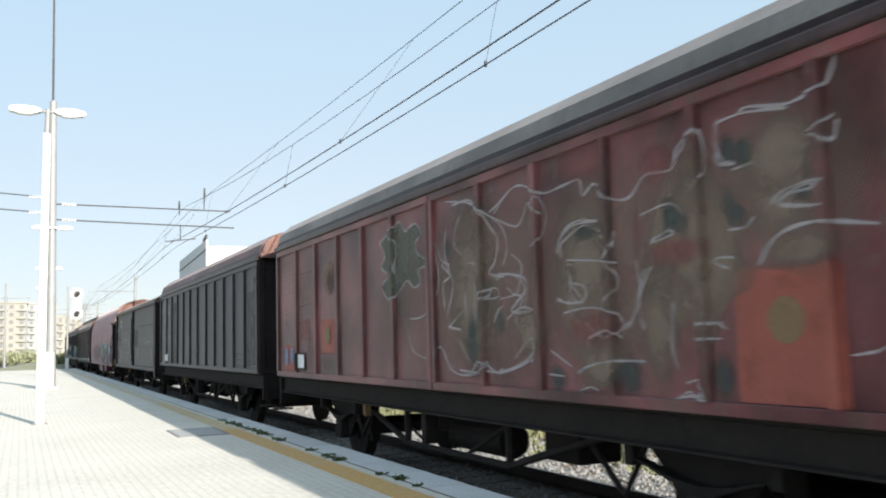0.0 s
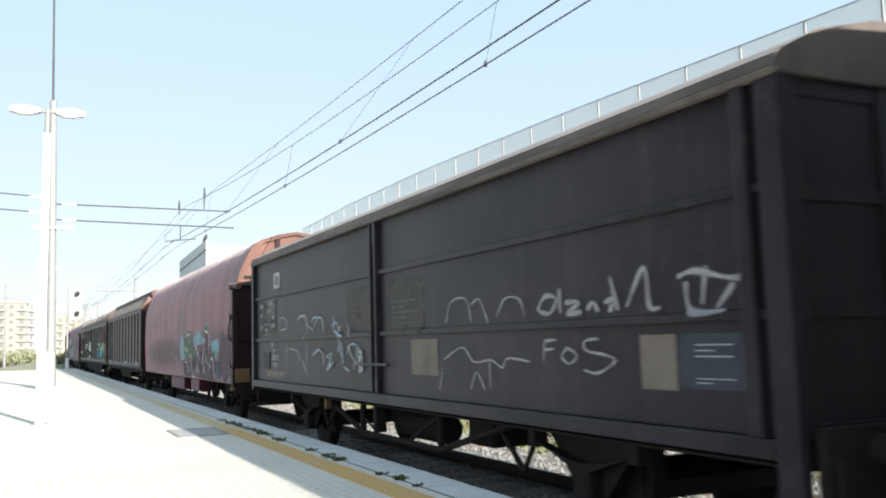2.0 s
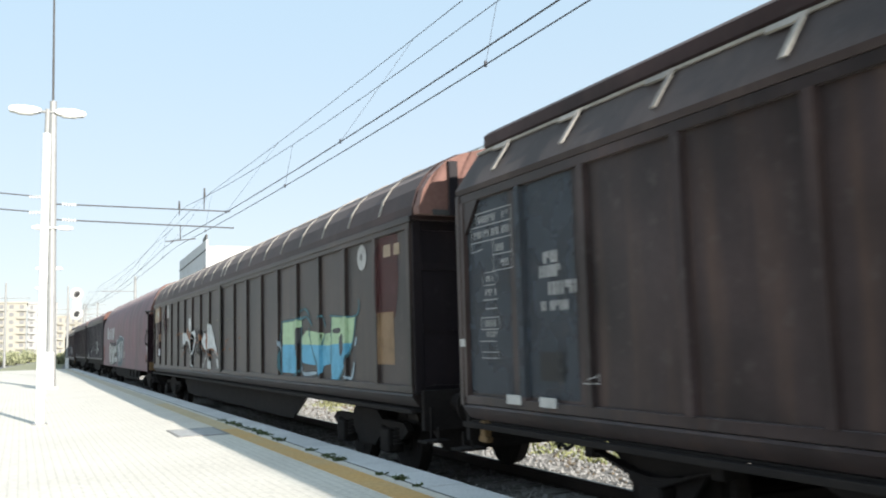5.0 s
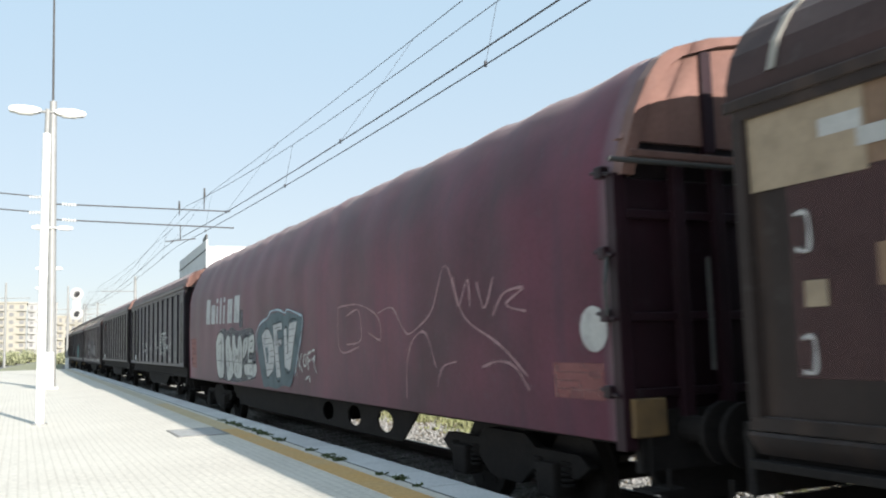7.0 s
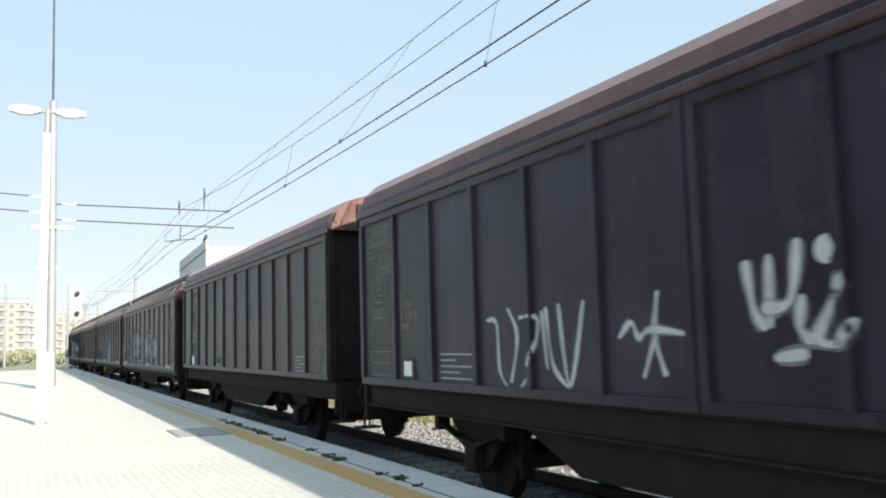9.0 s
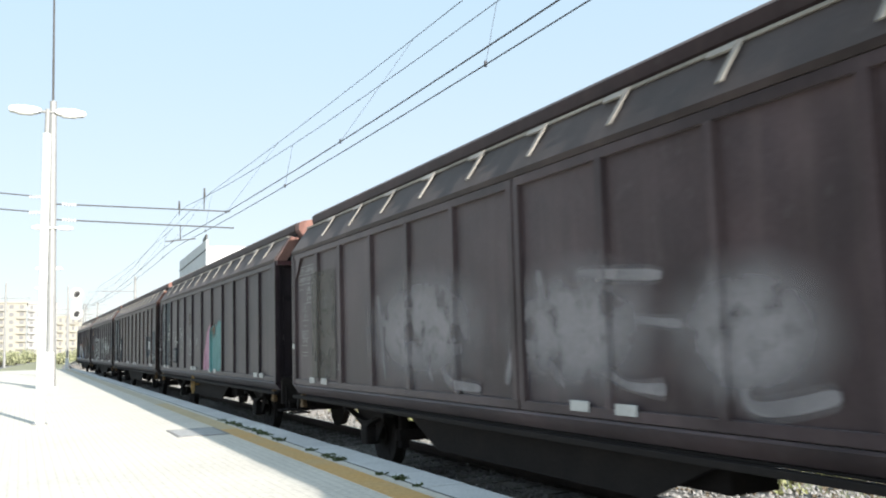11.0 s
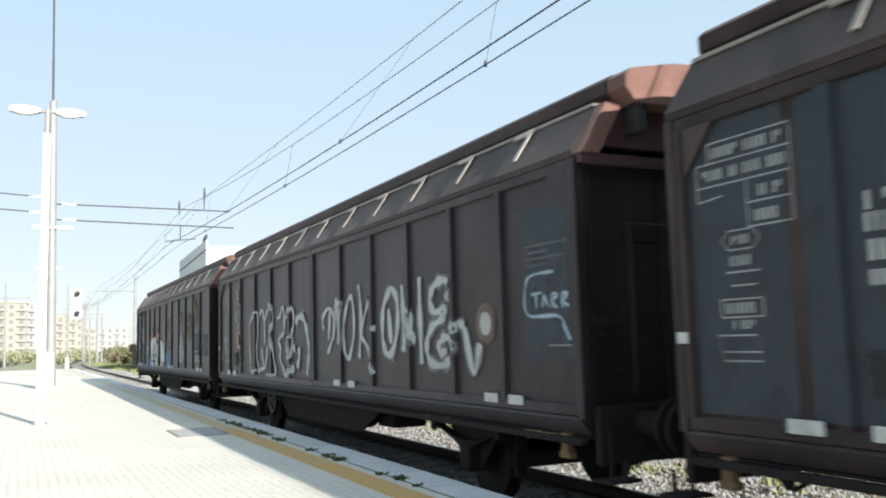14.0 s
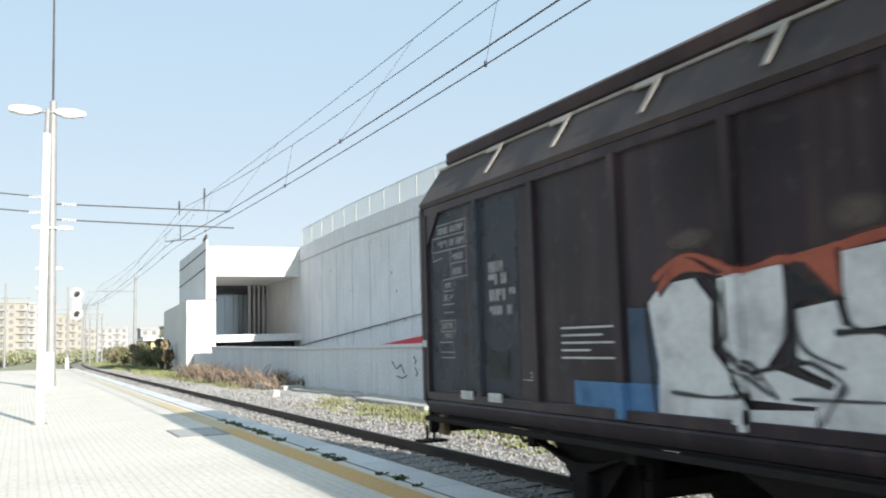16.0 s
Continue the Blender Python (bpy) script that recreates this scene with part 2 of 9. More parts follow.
def blades(name, clumps, material, label, seed, category="grass"):
    """Grass or dry stalks as one mesh. clumps: (x, y, z, radius, height, count, lean)."""
    rng = np.random.default_rng(seed)
    V, Fc = [], []
    for cx, cy, cz, rad, hgt, cnt, lean in clumps:
        for _ in range(cnt):
            a, r = rng.random() * 6.283, rad * math.sqrt(rng.random())
            x, y = cx + r * math.cos(a), cy + r * math.sin(a)
            h = hgt * (0.45 + 0.75 * rng.random())
            w = 0.012 + 0.02 * rng.random() + hgt * 0.012
            b = rng.random() * 6.283
            dx, dy = math.cos(b), math.sin(b)
            lx, ly = lean * h * (rng.random() - 0.5) * 2, lean * h * (rng.random() - 0.5) * 2
            k = len(V)
            V += [(x - dx * w, y - dy * w, cz), (x + dx * w, y + dy * w, cz), (x + lx * 0.35 + dx * w * 0.8, y + ly * 0.35 + dy * w * 0.8, cz + h * 0.55),
                  (x + lx * 0.35 - dx * w * 0.8, y + ly * 0.35 - dy * w * 0.8, cz + h * 0.55), (x + lx, y + ly, cz + h)]
            Fc += [(k, k + 1, k + 2, k + 3), (k + 3, k + 2, k + 4)]
    me = bpy.data.meshes.new(name)
    me.from_pydata(V, [], Fc)
    me.materials.append(material)
    return tagged(new(name, me), label, category, kind="stuff")


# ---------------------------------------------------------------- platform
def tile_material():
    """Pale paving of small raised squares, with a joint every 40 cm."""
    m = surface("pale_paving", (0.74, 0.69, 0.60), (0.66, 0.61, 0.53), 0.85, scale=0.7, fine=14.0, bump=0.0)
    nt = m.node_tree
    n, link = nt.nodes, nt.links.new
    bs = n["Principled BSDF"]
    src = bs.inputs["Base Color"].links[0].from_socket
    tc = n.new("ShaderNodeTexCoord")

    def bricks(size, mortar):
        b = n.new("ShaderNodeTexBrick")
        b.offset, b.squash = 0.0, 1.0
        for k, v in (("Scale", 1.0), ("Mortar Size", mortar), ("Mortar Smooth", 0.2), ("Brick Width", size), ("Row Height", size)):
            b.inputs[k].default_value = v
        link(tc.outputs["Object"], b.inputs["Vector"])
        return b.outputs["Fac"]

    large = bricks(0.40, 0.005)
    sep = n.new("ShaderNodeSeparateXYZ")
    link(tc.outputs["Object"], sep.inputs[0])

    def near_line(axis, width):
        p = n.new("ShaderNodeMath")
        p.operation = "PINGPONG"
        p.inputs[1].default_value = 0.05
        link(sep.outputs[axis], p.inputs[0])
        r = n.new("ShaderNodeMapRange")
        r.inputs["From Min"].default_value, r.inputs["From Max"].default_value = width, width * 0.6
        link(p.outputs[0], r.inputs["Value"])
        return r.outputs["Result"]

    # hollows where the small squares meet, and faint joints between them
    pit = n.new("ShaderNodeMath")
    pit.operation = "MULTIPLY"
    link(near_line("X", 0.016), pit.inputs[0])
    link(near_line("Y", 0.022), pit.inputs[1])
    faint = n.new("ShaderNodeMath")
    faint.operation = "MULTIPLY"
    link(bricks(0.10, 0.008), faint.inputs[0])
    faint.inputs[1].default_value = 0.25
    deep = n.new("ShaderNodeMath")
    deep.operation = "MAXIMUM"
    link(pit.outputs[0], deep.inputs[0])
    link(faint.outputs[0], deep.inputs[1])
    small = deep.outputs[0]
    half = n.new("ShaderNodeMath")
    half.operation = "MULTIPLY"
    link(large, half.inputs[0])
    half.inputs[1].default_value = 0.4
    large = half.outputs[0]
    mx = n.new("ShaderNodeMath")
    mx.operation = "MAXIMUM"
    link(small, mx.inputs[0])
    link(large, mx.inputs[1])
    dark = n.new("ShaderNodeMixRGB")
    dark.blend_type = "MULTIPLY"
    dark.inputs[2].default_value = (0.80, 0.785, 0.76, 1)
    link(mx.outputs[0], dark.inputs[0])
    link(src, dark.inputs[1])
    link(dark.outputs[0], bs.inputs["Base Color"])
    inv = n.new("ShaderNodeMath")
    inv.operation = "SUBTRACT"
    inv.inputs[0].default_value = 1.0
    link(mx.outputs[0], inv.inputs[1])
    bp = n.new("ShaderNodeBump")
    bp.inputs["Strength"].default_value = 0.2
    bp.inputs["Distance"].default_value = 0.004
    link(inv.outputs[0], bp.inputs["Height"])
    link(bp.outputs[0], bs.inputs["Normal"])
    return m


def build_platform():
    bm = new_bm()
    extrude_y(bm, [(-3.2, -0.3), (3.62, -0.3), (3.62, PLAT_Z), (-3.2, PLAT_Z)], -40, PLAT_END)
    plat = solid("platform", bm, tile_material(), "pale paved station platform in bright sun", "platform", kind="structure")
    ramp = new_bm()
    extrude_x(ramp, [(PLAT_END, -0.3), (PLAT_END + 7, -0.3), (PLAT_END + 7, -0.22), (PLAT_END, PLAT_Z - 0.003)], -3.2, 3.9)
    part("end_ramp", ramp, M["concrete"], plat, "concrete ramp at the platform's end")
    face = new_bm()
    extrude_y(face, [(3.62, -0.3), (3.88, -0.3), (3.88, 0.22), (3.62, 0.22)], -40, PLAT_END)
    part("edge_wall", face, M["concrete"], plat, "concrete wall under the kerb")
    bm = new_bm()
    box(bm, 3.14, 3.46, -40, 15.6, PLAT_Z - 0.01, PLAT_Z + 0.004)
    part("safety_line", bm, M["yellow"], plat, "worn yellow safety line")
    for a, b, c in ((15.6, 24.0, (0.66, 0.52, 0.31)), (24.0, PLAT_END, (0.64, 0.56, 0.42))):
        bm = new_bm()
        box(bm, 3.16, 3.48, a, b, PLAT_Z - 0.01, PLAT_Z + 0.004)
        part("safety_line", bm, flat_grain("bleached_yellow_paint", c, 0.85, 0.88, 1.5), plat, "bleached, worn safety line")
    bm = new_bm()
    box(bm, 3.595, 3.62, -40, PLAT_END, PLAT_Z - 0.01, PLAT_Z + 0.003)
    part("edge_joint", bm, surface("mossy_joint", (0.09, 0.095, 0.075), (0.16, 0.155, 0.14), 0.95, scale=2.5), plat, "dark mossy joint behind the kerb")
    return plat


def build_kerbs(plat):
    bm = new_bm()
    box(bm, 3.625, EDGE_X, 0.004, 0.996, 0.2, PLAT_Z + 0.006, 0.012)
    first = None
    for i in range(-8, 78):
        m = pose(0, i * 1.0, random.uniform(-0.003, 0.003))
        if first is None:
            first = part("kerb_stone", bm, M["kerb"], plat)
            first.matrix_basis = m
        else:
            share("kerb_stone", first.data, plat, m)


def build_hatch():
    t = thing("manhole_cover", "grey rectangular steel cover set flush in the paving", "manhole cover")
    bm = new_bm()
    box(bm, 2.36, 3.1, 14.75, 16.05, PLAT_Z - 0.02, PLAT_Z + 0.008, 0.004)
    part("plate", bm, flat_grain("cover_plate", (0.48, 0.47, 0.45)), t)
    bm = new_bm()
    for a in ((2.32, 2.36, 14.71, 16.09), (3.1, 3.14, 14.71, 16.09), (2.36, 3.1, 14.71, 14.75), (2.36, 3.1, 16.05, 16.09)):
        box(bm, *a, PLAT_Z - 0.02, PLAT_Z + 0.012)
    part("frame", bm, flat_grain("cover_frame", (0.30, 0.28, 0.26)), t)


# ---------------------------------------------------------------- posts and wires
def lamp_head(bm, x, y, z, s, k=1.0):
    """A flat street lamp head: rounded body, sloping outwards."""
    pts = [(0.0, -0.03), (0.10, -0.075), (0.45, -0.085), (0.62, -0.06), (0.66, -0.01), (0.60, 0.045), (0.40, 0.075), (0.15, 0.07), (0.0, 0.03)]
    a = [bm.verts.new((x + s * k * u, y - 0.10, z + k * v)) for u, v in pts]
    b = [bm.verts.new((x + s * k * u, y + 0.10, z + k * v)) for u, v in pts]
    c = [bm.verts.new((x + s * k * (u * 0.9 + 0.02), y, z + k * v * 1.35)) for u, v in pts]
    n = len(pts)
    for p, q in ((a, c), (c, b)):
        for i in range(n):
            j = (i + 1) % n
            bm.faces.new((p[i], p[j], q[j], q[i]))
    bm.faces.new(a[::-1])
    bm.faces.new(b)
    bmesh.ops.recalc_face_normals(bm, faces=bm.faces[:])
    return bm


def build_lamps():
    head_mat = flat_grain("white_lamp_housing", (0.72, 0.71, 0.68), 0.5, 0.9)
    glass_mat = flat_grain("milky_lamp_cover", (0.55, 0.55, 0.52), 0.3, 0.9)
    first = None
    for i, (x, y) in enumerate(((0.40, 19.3), (1.42, 56.6), (1.62, 74.4))):
        if first:
            copy_thing(first, pose(x, y, PLAT_Z))
            continue
        t = thing("street_lamp", "white platform lamp post with two flat heads", "lamp post", "platform lamps", at=pose(x, y, PLAT_Z))
        bm = new_bm()
        rod(bm, (-0.04, 0, 0), (-0.01, 0, 5.9), 0.085, 0.075, 14)
        part("pole", bm, M["white_paint"], t)
        bm = new_bm()
        rod(bm, (-0.01, 0, 5.85), (0, 0, 6.42), 0.05, 0.045, 12)
        rod(bm, (-0.16, 0, 6.36), (0.18, 0, 6.36), 0.03, n=8)
        part("bracket", bm, M["galvanised"], t, "grey steel bracket")
        bm = new_bm()
        rod(bm, (-0.04, 0, 0.0), (-0.04, 0, 0.03), 0.14, n=12)
        part("base_plate", bm, M["galvanised"], t)
        for s in (-1, 1):
            bm = new_bm()
            lamp_head(bm, s * 0.13, 0, 6.37, s, 0.92)
            h = part("lamp_head", bm, head_mat, t, "flat white lamp housing")
            bm = new_bm()
            box(bm, s * 0.42 - 0.14, s * 0.42 + 0.14, -0.07, 0.07, 6.268, 6.29, 0.008)
            part("lens", bm, glass_mat, h, "milky lamp glass")
        first = t
    return first


def build_mast():
    t = thing("catenary_mast", "tall grey catenary mast with span wires and insulators", "mast", at=pose(1.03, 37.7, PLAT_Z))
    bm = new_bm()
    rod(bm, (0.05, 0, 0), (-0.05, 0, 11.5), 0.18, 0.13, 14)
    part("pole", bm, M["galvanised"], t)
    bm = new_bm()
    rod(bm, (-0.06, 0, 11.4), (-0.12, 0, 19.0), 0.045, 0.03, 8)
    part("tip", bm, M["dark_metal"], t, "thin dark top pole")
    bm = new_bm()
    box(bm, -0.34, 0.12, -0.55, -0.2, 0.0, 1.42, 0.02)
    cab = part("cabinet", bm, M["white_paint"], t, "white switch cabinet at the foot")
    bm = new_bm()
    box(bm, -0.29, 0.07, -0.562, -0.545, 0.12, 1.34, 0.006)
    part("cabinet_door", bm, M["white_paint"], cab)
    bm = new_bm()
    box(bm, -0.28, 0.3, -0.4, 0.4, -0.02, 0.06, 0.01)
    part("foundation", bm, M["concrete"], t)
    ins = flat_grain("white_insulator", (0.7, 0.69, 0.66), 0.4)
    # span wires to both sides, with insulators close to the mast
    for z0, z1, x1 in ((7.31, 7.28, 7.05), (6.68, 6.56, 7.2)):
        bm = new_bm()
        rod(bm, (0.1, 0, z0), (x1, 0, z1), 0.028, n=8)
        part("cantilever", bm, M["dark_metal"], t, "dark cross tube over the track")
        bm = new_bm()
        rod(bm, (-0.1, 0, z0 + 0.25), (-9.0, 0, z0 + 0.75), 0.024, n=8)
        part("cantilever", bm, M["dark_metal"], t, "dark cross tube over the other track")
        for s, zz in ((1, z0), (-1, z0 + 0.26)):
            bm = new_bm()
            for k in range(5):
                rod(bm, (s * (0.35 + 0.11 * k), 0, zz - 0.004 * k), (s * (0.41 + 0.11 * k), 0, zz - 0.004 * k), 0.07, 0.05, 10)
            part("insulator", bm, ins, t, "white ribbed insulator")
    # clamps and steady arms over the near track
    for x, z in ((4.9, 7.35), (5.95, 7.95)):
        bm = new_bm()
        rod(bm, (x, 0, z - 0.06), (x, 0, z + 0.3), 0.05, 0.035, 8)
        rod(bm, (x, 0, z - 0.32), (x, 0, z - 0.06), 0.02, n=6)
        part("clamp", bm, M["dark_metal"], t)
    for a, b, nm in (((5.93, 0, 7.3), (5.93, 0, 8.0), "riser"), ((4.95, 0, 5.95), (4.95, 0, 6.6), "drop_tube"), ((4.33, 0, 5.9), (5.6, 0, 6.05), "steady_arm")):
        bm = new_bm()
        rod(bm, a, b, 0.022, n=6)
        part(nm, bm, M["dark_metal"], t)
    head_mat = bpy.data.materials["white_lamp_housing"]
    for s in (-1, 1):
        bm = new_bm()
        lamp_head(bm, s * 0.15, -0.2, 6.32, s, 0.92)
        rod(bm, (0, -0.2, 6.32), (s * 0.2, -0.2, 6.32), 0.03, n=6)
        part("lamp_head", bm, head_mat, t, "flat white lamp housing")


def wire_run(name, label, pts, r):
    """A hanging wire through the points, as one swept tube."""
    bm = new_bm()
    rows = []
    for p in pts:
        rows.append([bm.verts.new((p[0] + r * math.cos(a), p[1], p[2] + r * math.sin(a))) for a in (0.0, 1.571, 3.142, 4.712)])
    for a, b in zip(rows[:-1], rows[1:]):
        for i in range(4):
            bm.faces.new((a[i], a[(i + 1) % 4], b[(i + 1) % 4], b[i]))
    return solid(name, bm, M["wire"], label, "overhead wire", "overhead wires")


def build_wires():
    """Two messenger wires and two contact wires over the near track, with droppers."""
    def span(x0, z_sup, sag, x_shift):
        out = []
        for i in range(-20, 131):
            y = i * 2.6
            ph = ((y - 37.7) / 57.0) % 1.0
            out.append((track_x(y) - TRACK_X + x0 + x_shift * (abs(ph - 0.5) * 2 - 0.5), y, z_sup - sag * 4 * ph * (1 - ph)))
        return out
    runs = [("messenger_wire", 7.05, 8.30, 0.42, 0.0, 0.010), ("messenger_wire", 6.02, 7.70, 1.12, 0.0, 0.009),
            ("contact_wire", 5.45, 6.12, 0.50, 0.0, 0.014), ("contact_wire", 5.80, 6.05, 0.42, 0.0, 0.012)]
    made = []
    for nm, x0, z, sag, sh, r in runs:
        pts = span(x0, z, sag, sh)
        wire_run(nm, "dark overhead " + nm.replace("_", " ") + " above the track", pts, r)
        made.append(pts)
    for k, i in enumerate(range(22, 80, 2)):
        lo = made[2 + k % 2][i]
        hi = made[k % 2][i]
        bm = new_bm()
        rod(bm, lo, hi, 0.004, n=4)
        rod(bm, (lo[0], lo[1], lo[2] - 0.03), (lo[0], lo[1], lo[2] + 0.05), 0.022, n=6)
        solid("dropper", bm, M["wire"], "thin dropper wire with a clamp", "dropper", "droppers")


# ---------------------------------------------------------------- signal and far poles
def build_signal():
    t = thing("railway_signal", "twin-head railway signal with white-edged round boards", "signal", at=pose(3.45, 79.0, -0.2))
    bm = new_bm()
    rod(bm, (0, 0, 0), (0, 0, 7.4), 0.09, 0.07, 10)
    part("pole", bm, M["galvanised"], t)
    bm = new_bm()
    rod(bm, (-0.3, 0.1, 4.3), (0.5, 0.1, 4.3), 0.05, n=6)
    part("bracket", bm, M["galvanised"], t)
    for z in (5.1, 6.75):
        bm = new_bm()
        rod(bm, (0, 0, z), (0.66, 0, z), 0.04, n=6)
        part("bracket", bm, M["galvanised"], t)
    white = flat_grain("signal_white", (0.33, 0.33, 0.32), 0.5, 0.95)
    for z in (5.1, 6.75):
        bm = new_bm()
        rod(bm, (0.68, -0.05, z), (0.68, 0.0, z), 0.52, n=28)
        b = part("round_board", bm, white, t, "white-edged round board")
        bm = new_bm()
        rod(bm, (0.7, -0.35, z), (0.7, -0.055, z), 0.2, n=16)
        part("lamp_hood", bm, M["black"], b, "black signal hood")
    bm = new_bm()
    box(bm, 0.36, 1.0, 0.01, 0.05, 5.0, 6.9, 0.01)
    part("back_plate", bm, white, t)
    bm = new_bm()
    box(bm, -0.12, 0.14, -0.1, 0.2, 0.5, 1.4, 0.02)
    part("equipment_box", bm, M["white_paint"], t)


def far_pole(x, y, h, arms, r=0.14):
    t = thing("catenary_mast", "pale distant catenary pole", "mast", "distant poles", at=pose(x, y, -0.24))
    bm = new_bm()
    rod(bm, (0, 0, 0), (0, 0, h), r, r * 0.7, 10)
    part("pole", bm, M["galvanised"], t)
    for z, x0, x1 in arms:
        bm = new_bm()
        rod(bm, (x0, 0, z), (x1, 0, z), 0.05, n=6)
        part("arm", bm, M["galvanised"], t)
    return t


def build_far_poles():
    far_pole(11.6, 104.5, 10.3, [(8.6, -3.6, 0.2)], 0.2)
    far_pole(9.2, 150, 9.5, [(7.6, -2.2, 0.6), (8.3, -2.0, 0.3)])
    far_pole(10.2, 172, 10.6, [(8.6, -0.8, 1.6), (9.4, -0.6, 1.2)])
    far_pole(11.6, 200, 10.6, [(8.6, -2.6, 0.6)])
    far_pole(5.2, 118, 8.6, [(6.6, -4.6, 4.2), (7.2, -3.4, 0.4)], 0.16)
    far_pole(-2.0, 132, 11.5, [(9.4, -3.0, 3.0), (7.7, -5.0, 5.0)], 0.18)
    far_pole(-7.0, 140, 10.5, [(7.4, -2.0, 3.0)], 0.16)
    far_pole(10.22, 140, 9.2, [(8.2, -1.6, 0.4), (8.8, -1.2, 1.2)], 0.17)
    far_pole(10.95, 141, 7.4, [(6.9, -0.5, 0.5)], 0.13)
    far_pole(7.95, 121, 6.4, [(6.2, -0.9, 0.9)], 0.10)
    far_pole(0.8, 190, 10.0, [(8.0, -4.0, 4.0)], 0.16)


# ---------------------------------------------------------------- concrete building along the line
def build_wall():
    # low retaining wall beside the line
    bm = new_bm()
    extrude_x(bm, [(0, -0.3), (0, 1.6), (26, 1.6), (40, 1.55), (60.5, 1.7), (60.5, -0.3)], 11.7, 12.1)
    w = solid("wall_low", bm, M["concrete"], "low grey concrete wall beside the line", "wall", kind="structure")
    bm = new_bm()
    extrude_x(bm, [(0, 1.604), (0, 1.72), (26, 1.72), (40, 1.67), (60.5, 1.82), (60.5, 1.704), (40, 1.554), (26, 1.604)], 11.64, 12.16)
    part("coping", bm, M["concrete"], w)
    # dark scrawls on the low wall
    scrawl = flat_grain("scrawl_paint", (0.13, 0.14, 0.20))
    for line in ([(28.4, 1.12), (28.0, 0.86), (27.6, 1.02), (27.3, 0.72)], [(28.0, 0.62), (27.5, 0.55), (27.1, 0.66)], [(26.5, 1.28), (26.3, 1.14), (26.45, 1.05)], [(26.4, 0.92), (26.2, 0.74), (26.35, 0.66)]):
        bm = new_bm()
        for (ya, za), (yb, zb) in zip(line[:-1], line[1:]):
            rod(bm, (11.697, ya, za), (11.697, yb, zb), 0.022, n=6)
        part("scrawl", bm, scrawl, w, "dark painted scrawl")
    # rising ground slab behind it
    bm = new_bm()
    box(bm, 12.16, WALL_X, 0, 69.9, -0.3, 1.35)
    solid("terrace", bm, M["concrete"], "concrete terrace behind the low wall", "terrace", kind="structure")
    # long high wall
    bm = new_bm()
    extrude_x(bm, [(-30, 0.0), (-30, 8.6), (10, 9.3), (30, 9.95), (45, 10.25), (58, 10.2), (70, 9.85), (70, 0.0)], WALL_X, WALL_X + 0.6)
    w = solid("wall_long", bm, M["concrete"], "long board-marked grey concrete wall in shade", "wall", kind="structure")
    bm = new_bm()
    extrude_x(bm, [(-30, 7.3), (-30, 7.42), (10, 8.12), (30, 8.77), (45, 9.07), (58, 9.02), (70, 8.67), (70, 8.55), (58, 8.9), (45, 8.95), (30, 8.65), (10, 8.0)], WALL_X - 0.03, WALL_X)
    part("shadow_groove", bm, flat_grain("groove_grey", (0.42, 0.42, 0.42)), w)
    for i in range(16):
        y = 67.5 - i * 3.4
        bm = new_bm()
        box(bm, WALL_X - 0.012, WALL_X, y - 0.02, y + 0.02, 1.4, 8.6)
        part("joint", bm, flat_grain("joint_grey", (0.47, 0.47, 0.47)), w)
    # handrail climbing along the wall
    bm = new_bm()
    pipe(bm, [(WALL_X - 0.12, 69, 1.75), (WALL_X - 0.12, 58, 2.5), (WALL_X - 0.12, 44, 3.45), (WALL_X - 0.12, 25, 4.7), (WALL_X - 0.12, 8, 5.8)], 0.04)
    for i in range(20):
        y = 66 - i * 3.0
        z = 1.95 + (66 - y) * 0.068
        rod(bm, (WALL_X, y, z - 0.15), (WALL_X - 0.12, y, z), 0.02, n=5)
    part("handrail", bm, M["dark_metal"], w, "dark handrail climbing along the wall")
    # red and white painted band, climbing towards the station
    for nm, c, pts in (("red_band", (0.60, 0.03, 0.05), [(54.8, 1.40), (54.8, 1.46), (45.9, 2.08), (20, 3.85), (20, 3.25), (45.9, 1.66), (51.5, 1.40)]),
                       ("white_band", (0.8, 0.8, 0.78), [(51.0, 1.37), (51.0, 1.39), (45.9, 1.645), (20, 3.23), (20, 2.9), (45.9, 1.40)])):
        bm = new_bm()
        extrude_x(bm, pts, WALL_X - 0.02, WALL_X - 0.008)
        part(nm, bm, flat_grain(nm, c, 0.6, 0.9), w, "painted band on the wall")
    # bolt holes and stains on the board-marked face
    for y, z in ((50.2, 6.1), (49.4, 4.9), (62.0, 7.2), (57.3, 5.4)):
        bm = new_bm()
        rod(bm, (WALL_X - 0.012, y, z), (WALL_X, y, z), 0.10, n=10)
        part("stain", bm, flat_grain("rust_spot", (0.38, 0.36, 0.34)), w)
    # translucent parapet of panels and posts
    def top(y):
        return float(np.interp(y, [-30, 10, 30, 45, 58, 70], [8.6, 9.3, 9.95, 10.25, 10.2, 9.85]))
    glass = parapet_material()
    fence = thing("parapet_fence", "pale translucent panel fence on top of the wall", "fence")
    for i in range(26):
        y = 69.9 - i * 2.6
        if y < 8:
            break
        bm = new_bm()
        extrude_x(bm, [(y - 2.55, top(y - 2.55) + 0.01), (y - 0.05, top(y - 0.05) + 0.01), (y - 0.05, top(y - 0.05) + 1.42), (y - 2.55, top(y - 2.55) + 1.42)], WALL_X + 0.2, WALL_X + 0.215)
        p = part("panel", bm, glass, fence)
        p.visible_shadow = False
        bm = new_bm()
        box(bm, WALL_X + 0.18, WALL_X + 0.24, y - 0.03, y + 0.03, top(y) - 0.05, top(y) + 1.47)
        part("post", bm, M["galvanised"], fence)
        bm = new_bm()
